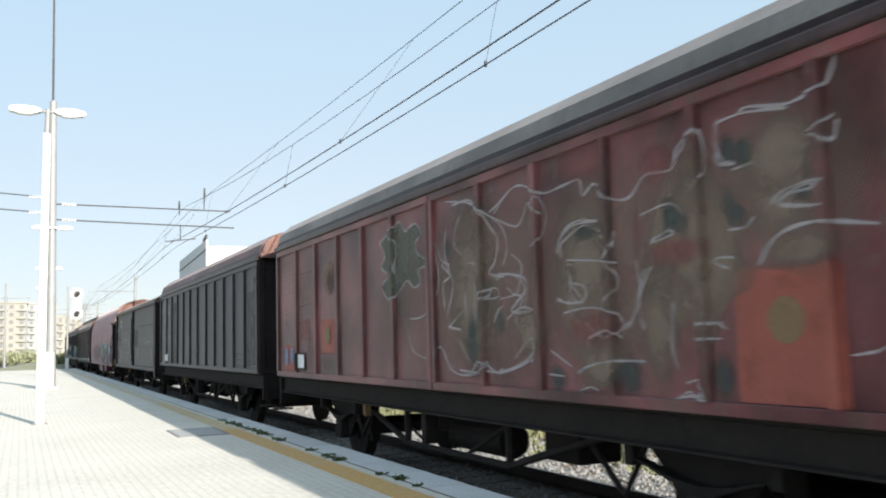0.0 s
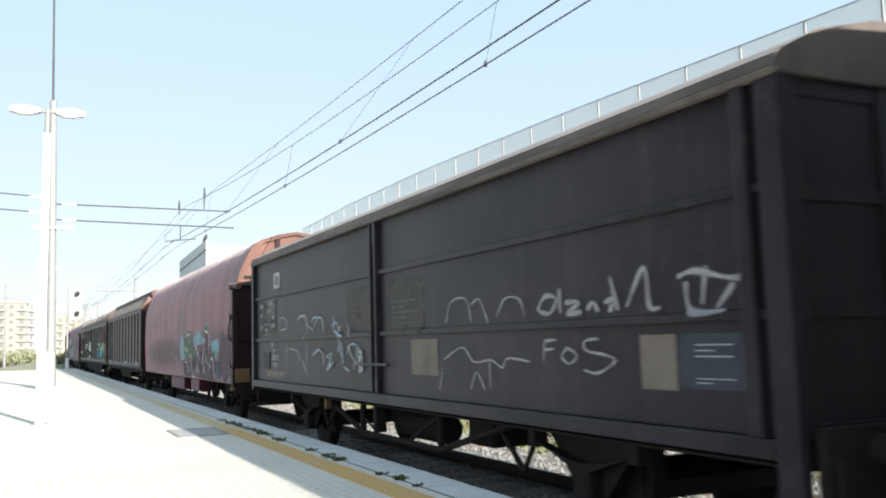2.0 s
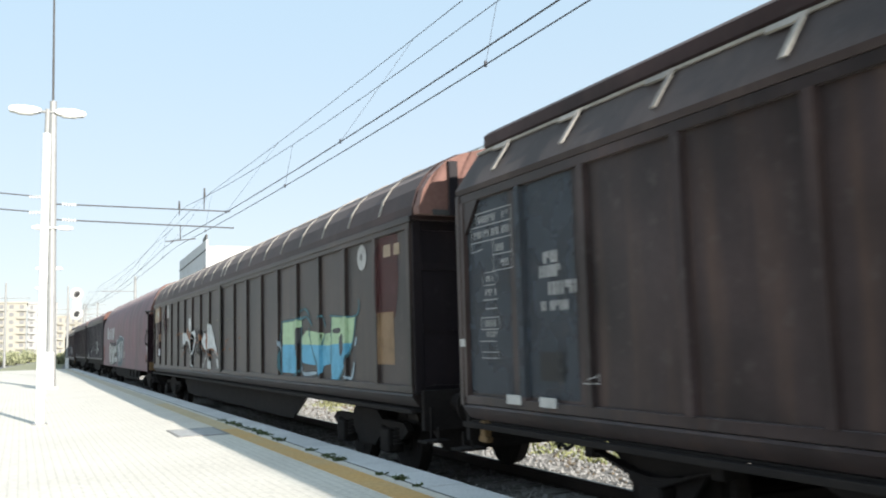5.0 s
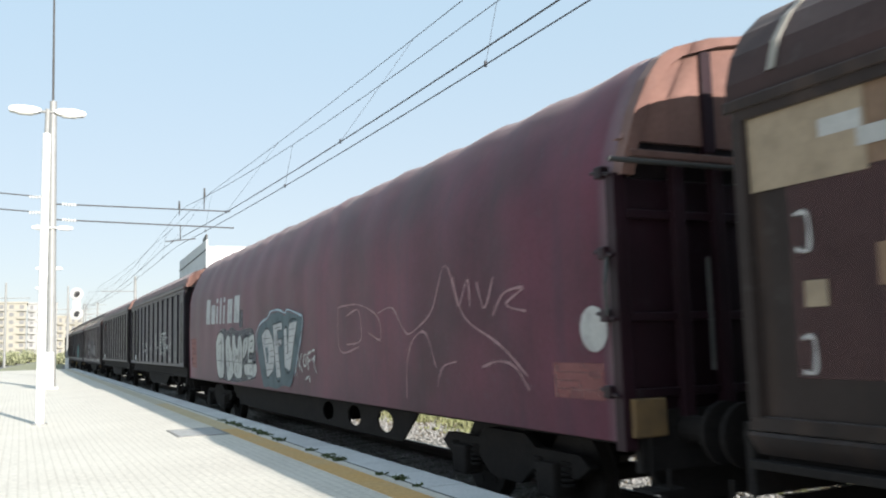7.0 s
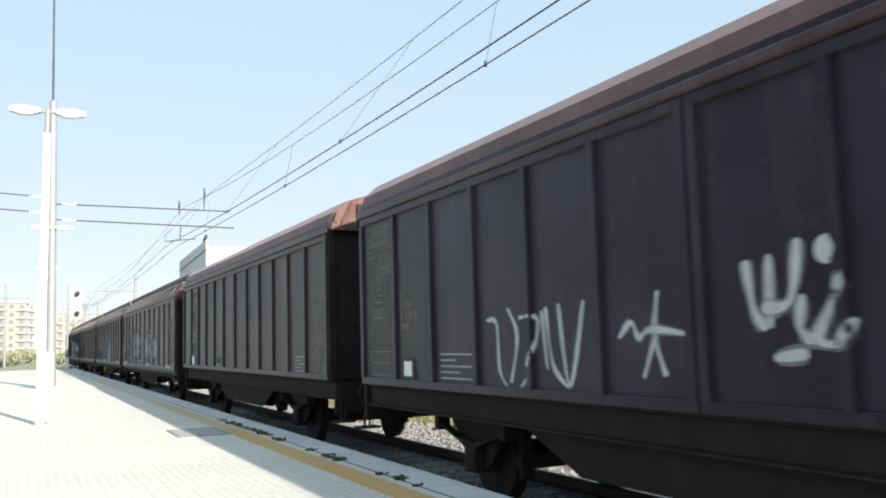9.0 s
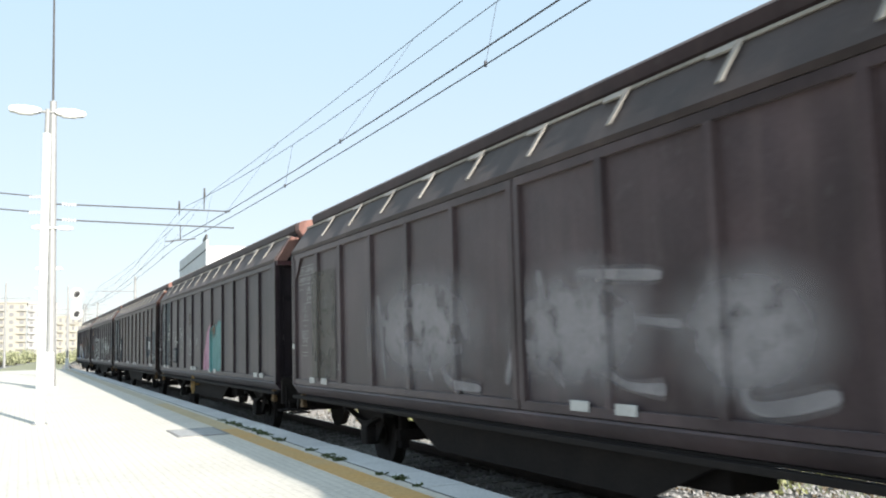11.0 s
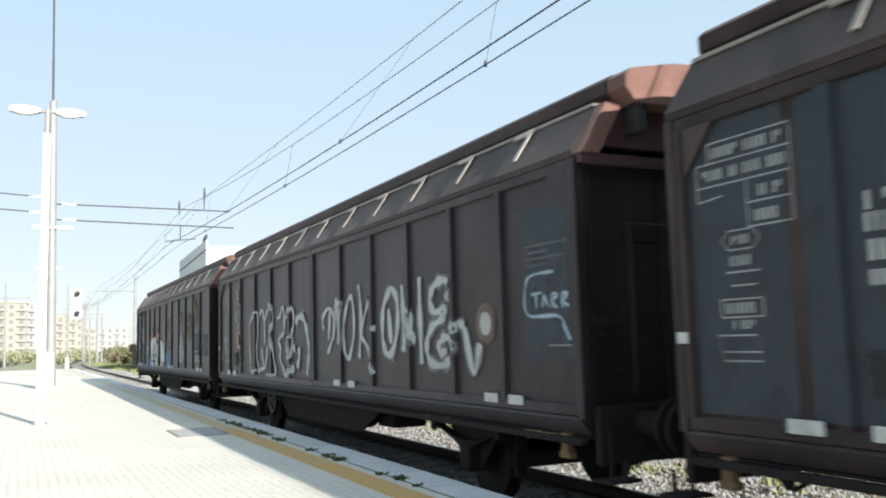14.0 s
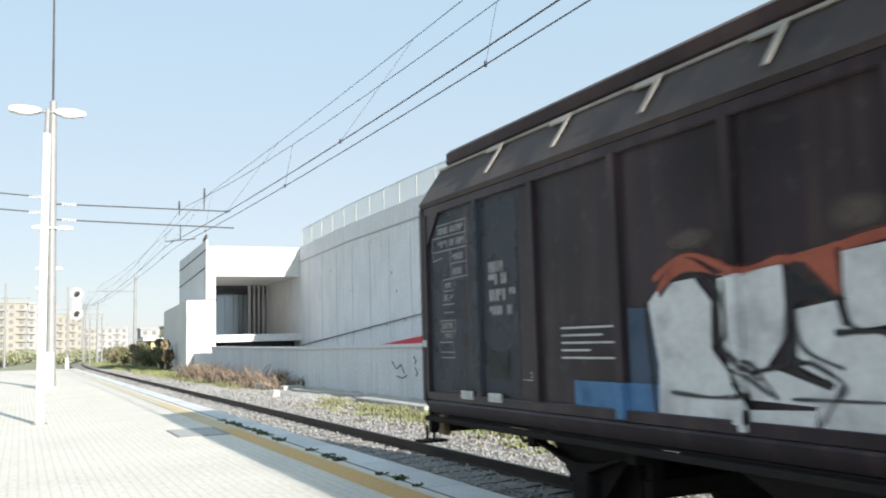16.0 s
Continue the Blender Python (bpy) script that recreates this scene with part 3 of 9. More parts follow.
        rod(bm, (WALL_X + 0.21, y - 2.6, top(y - 2.6) + 1.46), (WALL_X + 0.21, y, top(y) + 1.46), 0.025, n=6)
        part("top_rail", bm, M["galvanised"], fence)


def parapet_material():
    m = bpy.data.materials.new("frosted_panel")
    m.use_nodes = True
    n, link = m.node_tree.nodes, m.node_tree.links.new
    bs = n["Principled BSDF"]
    bs.inputs["Base Color"].default_value = (0.72, 0.73, 0.70, 1)
    bs.inputs["Roughness"].default_value = 0.3
    tr = n.new("ShaderNodeBsdfTransparent")
    mx = n.new("ShaderNodeMixShader")
    mx.inputs[0].default_value = 0.5
    link(tr.outputs[0], mx.inputs[1])
    link(bs.outputs[0], mx.inputs[2])
    link(mx.outputs[0], n["Material Output"].inputs[0])
    return m


def build_portal():
    t = thing("concrete_building", "white and grey concrete building with a deep open bay", "building")
    # front in sun: tall pier with a falling roofline, lower wing, lintel and sill
    bm = new_bm()
    box(bm, 13.22, 13.85, 70, 83, 5.55, 9.76)
    part("pier", bm, M["white_concrete"], t, "white end pier")
    bm = new_bm()
    extrude_x(bm, [(70, 5.55), (83, 5.55), (83, 9.77), (70, 10.30)], 13.1, 13.216)
    part("fin_wall", bm, M["concrete"], t, "grey side slab with a falling top")
    bm = new_bm()
    extrude_x(bm, [(70, -0.3), (82, -0.3), (82, 5.08), (70, 5.48)], 11.6, 13.85)
    part("wing", bm, M["white_concrete"], t, "lower white wing")
    bm = new_bm()
    box(bm, 13.85, WALL_X + 0.6, 70, 83, 7.39, 9.80)
    part("lintel", bm, M["white_concrete"], t, "deep white lintel")
    bm = new_bm()
    box(bm, 13.85, WALL_X, 69.7, 83, 2.14, 2.72)
    part("sill", bm, M["white_concrete"], t)
    # back wall coloured with the shade of the deep bay
    bm = new_bm()
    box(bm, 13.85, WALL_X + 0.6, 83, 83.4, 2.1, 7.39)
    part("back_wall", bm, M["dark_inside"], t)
    pane = surface("bay_glazing", (0.52, 0.60, 0.66), (0.46, 0.53, 0.59), 0.10, 0.75, scale=0.4, bump=0.0)
    for k in range(5):
        bm = new_bm()
        box(bm, 15.6 + 0.82 * k, 16.4 + 0.82 * k, 82.9, 82.96, 2.75, 6.76, 0.01)
        part("pane", bm, pane, t, "blue-grey window pane at the back of the bay")
    # dark band under the lintel, the ceiling's shade in its colour
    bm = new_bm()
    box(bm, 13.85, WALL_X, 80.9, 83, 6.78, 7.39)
    part("soffit_beam", bm, M["dark_inside"], t, "dropped soffit darkened for shade")
    bm = new_bm()
    box(bm, WALL_X, WALL_X + 0.6, 70, 83, -0.3, 7.39)
    part("side_wall", bm, M["concrete"], t)
    # dark sheet for the shaded space below the sill
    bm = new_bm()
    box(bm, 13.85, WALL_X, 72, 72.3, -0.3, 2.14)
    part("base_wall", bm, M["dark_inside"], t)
    for i in range(5):
        x = 18.95 + 0.42 * i
        bm = new_bm()
        box(bm, x, x + 0.16, 80.4, 80.9, 2.72, 7.39)
        part("fin", bm, M["concrete"], t, "grey upright fin")
    # sloping grooves and a dark corner strip on the grey side face
    for za, zb in ((9.46, 8.80), (8.06, 7.28)):
        bm = new_bm()
        extrude_x(bm, [(70.05, za), (82.95, zb), (82.95, zb + 0.09), (70.05, za + 0.09)], 13.07, 13.1)
        part("groove", bm, M["dark_inside"], t)
    bm = new_bm()
    box(bm, 13.075, 13.1, 70.02, 70.5, 5.6, 8.3)
    part("corner_strip", bm, bpy.data.materials["joint_grey"], t)
    bm = new_bm()
    extrude_x(bm, [(70.0, 10.31), (71.5, 10.25), (71.5, 10.5), (70.0, 10.75)], 13.1, 13.216)
    part("roof_vent", bm, M["dark_metal"], t, "dark vent at the roof's corner")


# ---------------------------------------------------------------- distant town
def far_block(x, y, w, d, h, c, storeys, cols, label):
    t = thing("apartment_building", label, "building", "distant town", at=pose(x, y, -0.24))
    wall_m = flat_grain("far_wall", c, 0.9, 0.9, 0.3)
    bm = new_bm()
    box(bm, -w / 2, w / 2, 0, d, 0, h)
    part("wall", bm, wall_m, t)
    bm = new_bm()
    box(bm, -w / 2 - 0.4, w / 2 + 0.4, -0.4, d + 0.4, h, h + 0.7)
    part("roof", bm, wall_m, t)
    # window grey is lifted: distance haze is mixed into the colour
    win = bpy.data.materials.get("far_window") or flat_grain("far_window", (0.16, 0.16, 0.165), 0.5)
    bm = new_bm()
    box(bm, -0.5, 0.5, -0.08, 0.02, 0, 1.0)
    first = None
    sx, sz = w / cols, h / storeys
    for i in range(cols):
        for j in range(storeys):
            m = Matrix.LocRotScale((-w / 2 + sx * (i + 0.5), 0, sz * (j + 0.3)), None, (sx * 0.42, 1, sz * 0.5))
            if first is None:
                first = part("window", bm, win, t)
                first.matrix_basis = m
            else:
                share("window", first.data, t, m)
        if i % 2 == 0:
            for j in range(1, storeys):
                b = new_bm()
                box(b, -w / 2 + sx * i + 0.2, -w / 2 + sx * (i + 1) - 0.2, -1.2, 0, sz * j - 0.1, sz * j + 0.6)
                part("balcony", b, wall_m, t)


def build_town():
    beige, white, cream = (0.33, 0.312, 0.268), (0.35, 0.347, 0.338), (0.335, 0.32, 0.288)
    for x, y, w, d, h, c, s, k in ((-8, 420, 20, 14, 23.2, beige, 7, 5), (8.5, 432, 12, 14, 23.4, white, 7, 4), (20.5, 445, 11, 14, 18, beige, 5, 4), (31, 520, 12, 14, 14, cream, 4, 4), (-30, 400, 20, 14, 24, beige, 7, 5),
                                   (46, 560, 24, 14, 15, white, 4, 6), (66, 470, 22, 14, 12, white, 3, 5), (86, 480, 24, 14, 13, cream, 3, 6), (60, 330, 26, 12, 9.5, white, 3, 7),
                                   (108, 500, 26, 14, 17, cream, 4, 6), (36, 700, 40, 16, 17, beige, 4, 9)):
        far_block(x, y, w, d, h, c, s, k, "pale apartment block far beyond the railway")
    # low shelter with a flat roof beyond the wall
    t = thing("shelter", "low flat-roofed lineside hut", "hut", at=pose(15.0, 112, -0.24))
    bm = new_bm()
    box(bm, -1.6, 3.5, 0, 5, 3.0, 3.35, 0.03)
    part("roof", bm, M["white_concrete"], t)
    bm = new_bm()
    box(bm, -0.6, 3.2, 0.6, 4.6, 0, 3.0)
    part("wall", bm, flat_grain("hut_ochre", (0.55, 0.44, 0.26)), t)


def bush(x, y, z, r, h, seed, material, name="bush", label="dark green lineside bush", leaf=0.12, count=900):
    rng = np.random.default_rng(seed)
    t = thing(name, label, "bush", "lineside bushes", at=pose(x, y, z))
    bm = new_bm()
    for k in range(5):
        a = k * 1.3 + rng.random()
        rod(bm, (0, 0, 0), (r * 0.5 * math.cos(a), r * 0.5 * math.sin(a), h * (0.5 + 0.3 * rng.random())), 0.05 + 0.02 * h, 0.015, 5)
    part("stem", bm, flat_grain("bush_bark", (0.10, 0.075, 0.05)), t)
    V, Fc = [], []
    cores = [(rng.normal(0, r * 0.42), rng.normal(0, r * 0.42), h * (0.15 + 0.7 * rng.random()), r * (0.28 + 0.25 * rng.random())) for _ in range(9)]
    for k in range(count):
        cx, cy, cz, cr = cores[k % len(cores)]
        v = rng.normal(0, 1, 3)
        v = v / np.linalg.norm(v) * cr * rng.random() ** 0.4
        p = np.array([cx, cy, cz]) + v
        p[2] = max(0.05, p[2])
        a, b = rng.normal(0, 1, 3), rng.normal(0, 1, 3)
        a, b = a / np.linalg.norm(a) * leaf, b / np.linalg.norm(b) * leaf * 0.6
        i = len(V)
        V += [tuple(p - a), tuple(p + b), tuple(p + a), tuple(p - b)]
        Fc += [(i, i + 1, i + 2, i + 3)]
    me = bpy.data.meshes.new("crown")
    me.from_pydata(V, [], Fc)
    me.materials.append(material)
    share("crown", me, t)


# ---------------------------------------------------------------- freight wagons
# local space: x = 0 on the centre line, the platform side at negative x; y = 0 at the leading end; z = 0 on the rails
def mirror(half):
    """A closed outline from the half on the positive side, bottom to ridge."""
    return [(-x, z) for x, z in half] + [(x, z) for x, z in reversed(half) if x > 1e-6]


PROFILES = {
    "sliding": dict(side=1.40, bottom=1.23, top=3.50, roof=[(1.30, 3.64), (1.36, 3.68), (1.31, 3.84), (1.12, 4.01), (0.72, 4.14), (0.0, 4.20)]),
    "shoulder": dict(side=1.40, bottom=1.12, top=3.34, roof=[(0.98, 3.86), (1.04, 3.93), (1.04, 4.05), (0.98, 4.10), (0.5, 4.19), (0.0, 4.22)]),
    "round": dict(side=1.40, bottom=1.16, top=3.27, roof=[(1.395, 3.275), (1.385, 3.45), (1.32, 3.66), (1.20, 3.84), (1.02, 4.0), (0.78, 4.12), (0.42, 4.21), (0.0, 4.24)]),
    "planked": dict(side=1.40, bottom=1.12, top=3.42, roof=[(1.38, 3.42), (1.46, 3.46), (1.44, 3.54), (1.05, 3.74), (0.5, 3.87), (0.0, 3.90)]),
    "tarpaulin": dict(side=1.42, bottom=0.96, top=3.10, roof=[(1.40, 3.10), (1.37, 3.28), (1.26, 3.6), (1.12, 3.88), (0.97, 4.07), (0.82, 4.17), (0.42, 4.30), (0.0, 4.37)]),
}

WHEELSETS = []               # wheelsets to roll, with their place on the wagon


def paint(name, a, b, streak, stain, rough=0.56, spots=0.5, shine=0.7, dust=0.08):
    a, b, stain = (tuple(v * 0.95 for v in c) for c in (a, b, stain))
    m = surface(name, a, b, rough, 0.0, spec=0.2, scale=1.1, fine=22.0, bump=0.25, streak=streak, stain=stain, spots=spots, dist=0.004, blotchy=streak)
    n, link = m.node_tree.nodes, m.node_tree.links.new
    bsdf = n["Principled BSDF"]              # a film of dust, paler at a glancing angle
    bsdf.inputs["Sheen Weight"].default_value, bsdf.inputs["Sheen Roughness"].default_value = dust, 0.45
    bsdf.inputs["Sheen Tint"].default_value = (1.0, 0.90, 0.88, 1.0)
    lw = n.new("ShaderNodeLayerWeight")      # old paint shines at a glancing angle
    gloss = n.new("ShaderNodeMapRange")
    gloss.inputs["From Min"].default_value, gloss.inputs["From Max"].default_value = 0.30, 0.85
    gloss.inputs["To Min"].default_value, gloss.inputs["To Max"].default_value = 0.16, shine
    link(lw.outputs["Facing"], gloss.inputs["Value"])
    link(gloss.outputs["Result"], n["Principled BSDF"].inputs["Specular IOR Level"])
    return m


P = {
    "oxide": paint("oxide_red_paint", (0.158, 0.050, 0.052), (0.100, 0.039, 0.042), 0.85, (0.090, 0.058, 0.048), dust=0.12),
    "grey": paint("grimy_dark_paint", (0.0215, 0.0168, 0.0262), (0.0142, 0.0112, 0.0176), 0.6, (0.038, 0.029, 0.031)),
    "black_brown": paint("grimy_black_brown_paint", (0.030, 0.0195, 0.0238), (0.019, 0.0134, 0.0170), 0.7, (0.053, 0.035, 0.033)),
    "brown": paint("grimy_brown_paint", (0.042, 0.0275, 0.0262), (0.029, 0.0206, 0.0205), 0.7, (0.066, 0.040, 0.031)),
    "umber": paint("grimy_umber_paint", (0.031, 0.0208, 0.0182), (0.021, 0.0152, 0.0142), 0.7, (0.052, 0.033, 0.025)),
    "purple_brown": paint("faded_brown_paint", (0.066, 0.045, 0.047), (0.048, 0.035, 0.038), 0.5, (0.09, 0.066, 0.066)),
    "tarp": paint("crimson_tarpaulin", (0.096, 0.019, 0.036), (0.070, 0.017, 0.033), 0.5, (0.047, 0.017, 0.031), 0.6, 0.5, 0.42, 0.12),
    "tarp_red": paint("red_tarpaulin", (0.180, 0.037, 0.050), (0.135, 0.033, 0.050), 0.45, (0.088, 0.034, 0.052), 0.6, 0.5, 0.42, 0.25),
    # oxide red darkened for the shade under the roof end
    "gable": paint("shaded_oxide_gable", (0.075, 0.034, 0.036), (0.052, 0.027, 0.030), 0.5, (0.045, 0.026, 0.027)),
    "tan_roof": paint("dusty_tan_roof", (0.13, 0.105, 0.088), (0.085, 0.07, 0.062), 0.5, (0.05, 0.042, 0.04), 0.8),
    # near-black: the shade between the wagons is put into this paint
    "dark_shade": paint("shaded_end_paint", (0.020, 0.015, 0.018), (0.014, 0.011, 0.013), 0.5, (0.030, 0.022, 0.022)),
    # crimson darkened for the shade that the wagon ahead casts
    "tarp_dark": paint("shaded_crimson_paint", (0.026, 0.009, 0.014), (0.017, 0.008, 0.011), 0.5, (0.018, 0.010, 0.013), dust=0.0),
    "plank": paint("purple_black_paint", (0.021, 0.0158, 0.0225), (0.014, 0.011, 0.0158), 0.6, (0.036, 0.027, 0.028), dust=0.03),
    "roof": paint("dusty_brown_roof", (0.15, 0.076, 0.078), (0.105, 0.062, 0.064), 0.4, (0.16, 0.12, 0.11), 0.7),
    "grey_roof": paint("dusty_grey_roof", (0.20, 0.185, 0.175), (0.15, 0.14, 0.135), 0.4, (0.10, 0.09, 0.085), 0.7),
    "dark_roof": paint("sooty_roof", (0.052, 0.029, 0.028), (0.034, 0.022, 0.021), 0.4, (0.070, 0.045, 0.040), 0.7, shine=0.45),
    "shoulder": paint("dusty_shoulder_paint", (0.052, 0.037, 0.034), (0.036, 0.027, 0.026), 0.5, (0.070, 0.052, 0.045), 0.7, shine=0.4),
    "hood": paint("faded_pink_brown_hood", (0.215, 0.112, 0.090), (0.165, 0.092, 0.076), 0.4, (0.11, 0.055, 0.05), 0.7),
    "strap": paint("chalky_strap_paint", (0.34, 0.315, 0.28), (0.24, 0.22, 0.195), 0.3, (0.15, 0.13, 0.12), 0.8),
}


def wheelset_mesh():
    bm = new_bm()
    rod(bm, (-1.0, 0, 0), (1.0, 0, 0), 0.085, n=12)
    for s in (-1, 1):
        rod(bm, (s * 0.70, 0, 0), (s * 0.84, 0, 0), 0.46, n=32)
        rod(bm, (s * 0.685, 0, 0), (s * 0.715, 0, 0), 0.485, n=32)
        rod(bm, (s * 0.83, 0, 0), (s * 0.865, 0, 0), 0.17, n=16)
        for k in range(6):
            a = k * math.pi / 3
            rod(bm, (s * 0.836, 0.29 * math.cos(a), 0.29 * math.sin(a)), (s * 0.848, 0.29 * math.cos(a), 0.29 * math.sin(a)), 0.05, n=8)
    me = bpy.data.meshes.new("wheelset")
    bm.normal_update()
    bm.to_mesh(me)
    bm.free()
    me.materials.append(M["wheel"])
    return me


WHEEL_MESH = wheelset_mesh()


def add_wheelset(t, u):
    ob = share("wheelset", WHEEL_MESH, t, pose(0, u, 0.46), "steel wheelset with a bright tread")
    WHEELSETS.append((ob, u))
    return ob


def running_gear(t, u):
    """Axle guards, boxes and leaf springs of one axle, both sides."""
    add_wheelset(t, u)
    for s in (-1, 1):
        bm = new_bm()
        extrude_x(bm, [(u - 0.75, 0.97), (u - 0.22, 0.38), (u - 0.14, 0.38), (u - 0.16, 0.66), (u + 0.16, 0.66), (u + 0.14, 0.38), (u + 0.22, 0.38), (u + 0.75, 0.97)], s * 1.02, s * 1.04)
        part("axle_guard", bm, M["under"], t)
        bm = new_bm()
        box(bm, min(s * 0.95, s * 1.17), max(s * 0.95, s * 1.17), u - 0.13, u + 0.13, 0.33, 0.60, 0.03)
        part("axle_box", bm, M["under"], t)
        bm = new_bm()
        for k in range(5):
            w = 0.72 - 0.13 * k
            extrude_x(bm, [(u - w, 0.80 - 0.028 * k), (u - w * 0.5, 0.70 - 0.024 * k), (u, 0.665 - 0.022 * k), (u + w * 0.5, 0.70 - 0.024 * k), (u + w, 0.80 - 0.028 * k),
                           (u + w, 0.782 - 0.028 * k), (u + w * 0.5, 0.682 - 0.024 * k), (u, 0.647 - 0.022 * k), (u - w * 0.5, 0.682 - 0.024 * k), (u - w, 0.782 - 0.028 * k)],
                      s * 1.06, s * 1.16)
        part("leaf_spring", bm, M["under"], t)
        for d in (-0.78, 0.78):
            bm = new_bm()
            box(bm, min(s * 1.03, s * 1.19), max(s * 1.03, s * 1.19), u + d - 0.06, u + d + 0.06, 0.74, 1.0, 0.01)
            part("spring_hanger", bm, M["under"], t)
    for d in (-0.56, 0.56):
        bm = new_bm()
        box(bm, -0.86, 0.86, u + d - 0.06, u + d + 0.06, 0.40, 0.56, 0.01)
        for s in (-1, 1):
            box(bm, s * 0.77 - 0.06, s * 0.77 + 0.06, u + d - 0.05, u + d + 0.05, 0.3, 0.9)
        part("brake_rigging", bm, M["under"], t)


def bogie(t, u):
    for d in (-0.9, 0.9):
        add_wheelset(t, u + d)
    for s in (-1, 1):
        bm = new_bm()
        extrude_x(bm, [(u - 1.5, 0.62), (u - 1.35, 0.72), (u - 0.6, 0.72), (u - 0.4, 0.84), (u + 0.4, 0.84), (u + 0.6, 0.72), (u + 1.35, 0.72), (u + 1.5, 0.62), (u + 1.3, 0.5),
                       (u + 0.6, 0.55), (u + 0.3, 0.34), (u - 0.3, 0.34), (u - 0.6, 0.55), (u - 1.3, 0.5)], s * 1.0, s * 1.1)
        part("bogie_frame", bm, M["under"], t)
        for d in (-0.9, 0.9):
            bm = new_bm()
            box(bm, min(s * 0.97, s * 1.2), max(s * 0.97, s * 1.2), u + d - 0.16, u + d + 0.16, 0.3, 0.62, 0.03)
            part("axle_box", bm, M["under"], t)
            for e in (-0.24, 0.24):
                bm = new_bm()
                for k in range(5):
                    rod(bm, (s * 1.08, u + d + e, 0.42 + 0.05 * k), (s * 1.08, u + d + e, 0.445 + 0.05 * k), 0.075, n=10)
                part("coil_spring", bm, M["under"], t)
    bm = new_bm()
    box(bm, -1.0, 1.0, u - 0.3, u + 0.3, 0.5, 0.92, 0.03)
    part("bolster", bm, M["under"], t)


def end_gear(t, y, s, deep=False):
    """Buffers, hook and hoses at the end plane y; s = -1 leading, +1 trailing."""
    for x in (-0.875, 0.875):
        bm = new_bm()
        rod(bm, (x, y, 1.04), (x, y + s * 0.36, 1.04), 0.11, n=14)
        rod(bm, (x, y + s * 0.30, 1.04), (x, y + s * 0.50, 1.04), 0.075, n=12)
        rod(bm, (x, y + s * 0.50, 1.04), (x, y + s * 0.54, 1.04), 0.24, n=20)
        part("buffer", bm, M["under"], t)
    bm = new_bm()
    box(bm, -0.04, 0.04, min(y, y + s * 0.32), max(y, y + s * 0.32), 0.98, 1.06, 0.01)
    pipe(bm, [(0, y + s * 0.3, 1.02), (0, y + s * 0.42, 0.86), (0, y + s * 0.62, 0.98)], 0.03)
    part("coupling", bm, M["under"], t)
    bm = new_bm()
    pipe(bm, [(0.35, y, 0.95), (0.36, y + s * 0.25, 0.85), (0.3, y + s * 0.4, 0.55), (0.25, y + s * 0.55, 0.45), (0.2, y + s * 0.66, 0.6)], 0.025)
    part("brake_hose", bm, M["black"], t)
    bm = new_bm()
    box(bm, -1.33, 1.33, min(y, y + s * 0.08), max(y, y + s * 0.08), 0.72, 1.2, 0.01)
    part("headstock", bm, M["under"], t)
    for x in (-1.25, 1.25):
        bm = new_bm()
        pipe(bm, [(x, y + s * 0.1, 1.0), (x, y + s * 0.1, 0.62), (x, y + s * 0.3, 0.62), (x, y + s * 0.3, 0.78)], 0.018)
        box(bm, x - 0.16, x + 0.16, y + min(s * 0.06, s * 0.3), y + max(s * 0.06, s * 0.3), 0.60, 0.625)
        part("step", bm, M["under"], t)
    if not deep:
        return
    bm = new_bm()
    extrude_y(bm, [(-1.15, 0.72), (-1.0, 0.46), (1.0, 0.46), (1.15, 0.72)], min(y - s * 0.02, y - s * 0.1), max(y - s * 0.02, y - s * 0.1))
    part("end_beam", bm, M["under"], t)


class Wagon:
    """One wagon with its parts, and the shape of its platform side for what is painted on it."""

    def __init__(self, kind, length, front, body, roof, label, ribs, centre, hood=True, bogies=False, fish=None, rib_w=0.09, axle=2.75, shift=0.0):
        self.kind, self.L, self.front, self.shift = kind, length, front, shift
        self.pr = PROFILES[kind]
        self.ribs, self.rib_w, self.centre = list(ribs), rib_w, centre
        self.body, self.roof = body, roof
        self.t = thing("freight_wagon", label, "freight wagon", "wagons of the train")
        self.shell()
        self.underframe(bogies, fish, axle)
        deep = kind in ("tarpaulin", "round")
        end_gear(self.t, 0.0, -1, deep)
        end_gear(self.t, length, 1, deep)
        if hood:
            self.hood()

    def surf(self, u, z):
        """How far the painted side stands out from the centre line."""
        if self.kind == "tarpaulin":
            return self.pr["side"] + 0.006 * math.sin(u * 5.0) * max(0.0, min(1.0, (z - 1.1))) + tarp_bulge(z)
        d = self.pr["side"] - 0.03
        if self.kind == "planked":
            for r in self.ribs:
                d += 0.04 * max(0.0, 1 - max(0.0, abs(z - r) - 0.035) / 0.02)
            return d
        for r in self.ribs:
            d += 0.05 * max(0.0, 1 - max(0.0, abs(u - r) - self.rib_w / 2) / 0.02)
        return d

    def shell(self):
        t, L, pr = self.t, self.L, self.pr
        side, z0, z1 = pr["side"], pr["bottom"], pr["top"]
        k = self.kind
        # inner body with end walls
        bm = new_bm()
        inner = side - 0.08
        box(bm, -inner, inner, 0.1, L - 0.1, z0 - 0.02, z1 + (0.1 if k != "shoulder" else 0.0))
        part("body", bm, self.body, t)
        # roof
        bm = new_bm()
        if k == "tarpaulin":
            self.tarp()
        else:
            extrude_y(bm, mirror(pr["roof"]), 0.0, L)
            part("roof", bm, self.roof, t)
        # end walls coloured dark for the shaded gap to the next wagon
        for y in (0.055, L - 0.105):
            bm = new_bm()
            box(bm, -side + 0.03, side - 0.03, y, y + 0.05, z0, z1)
            part("end_wall", bm, P["dark_shade"], t, "end wall darkened for the shade between wagons")
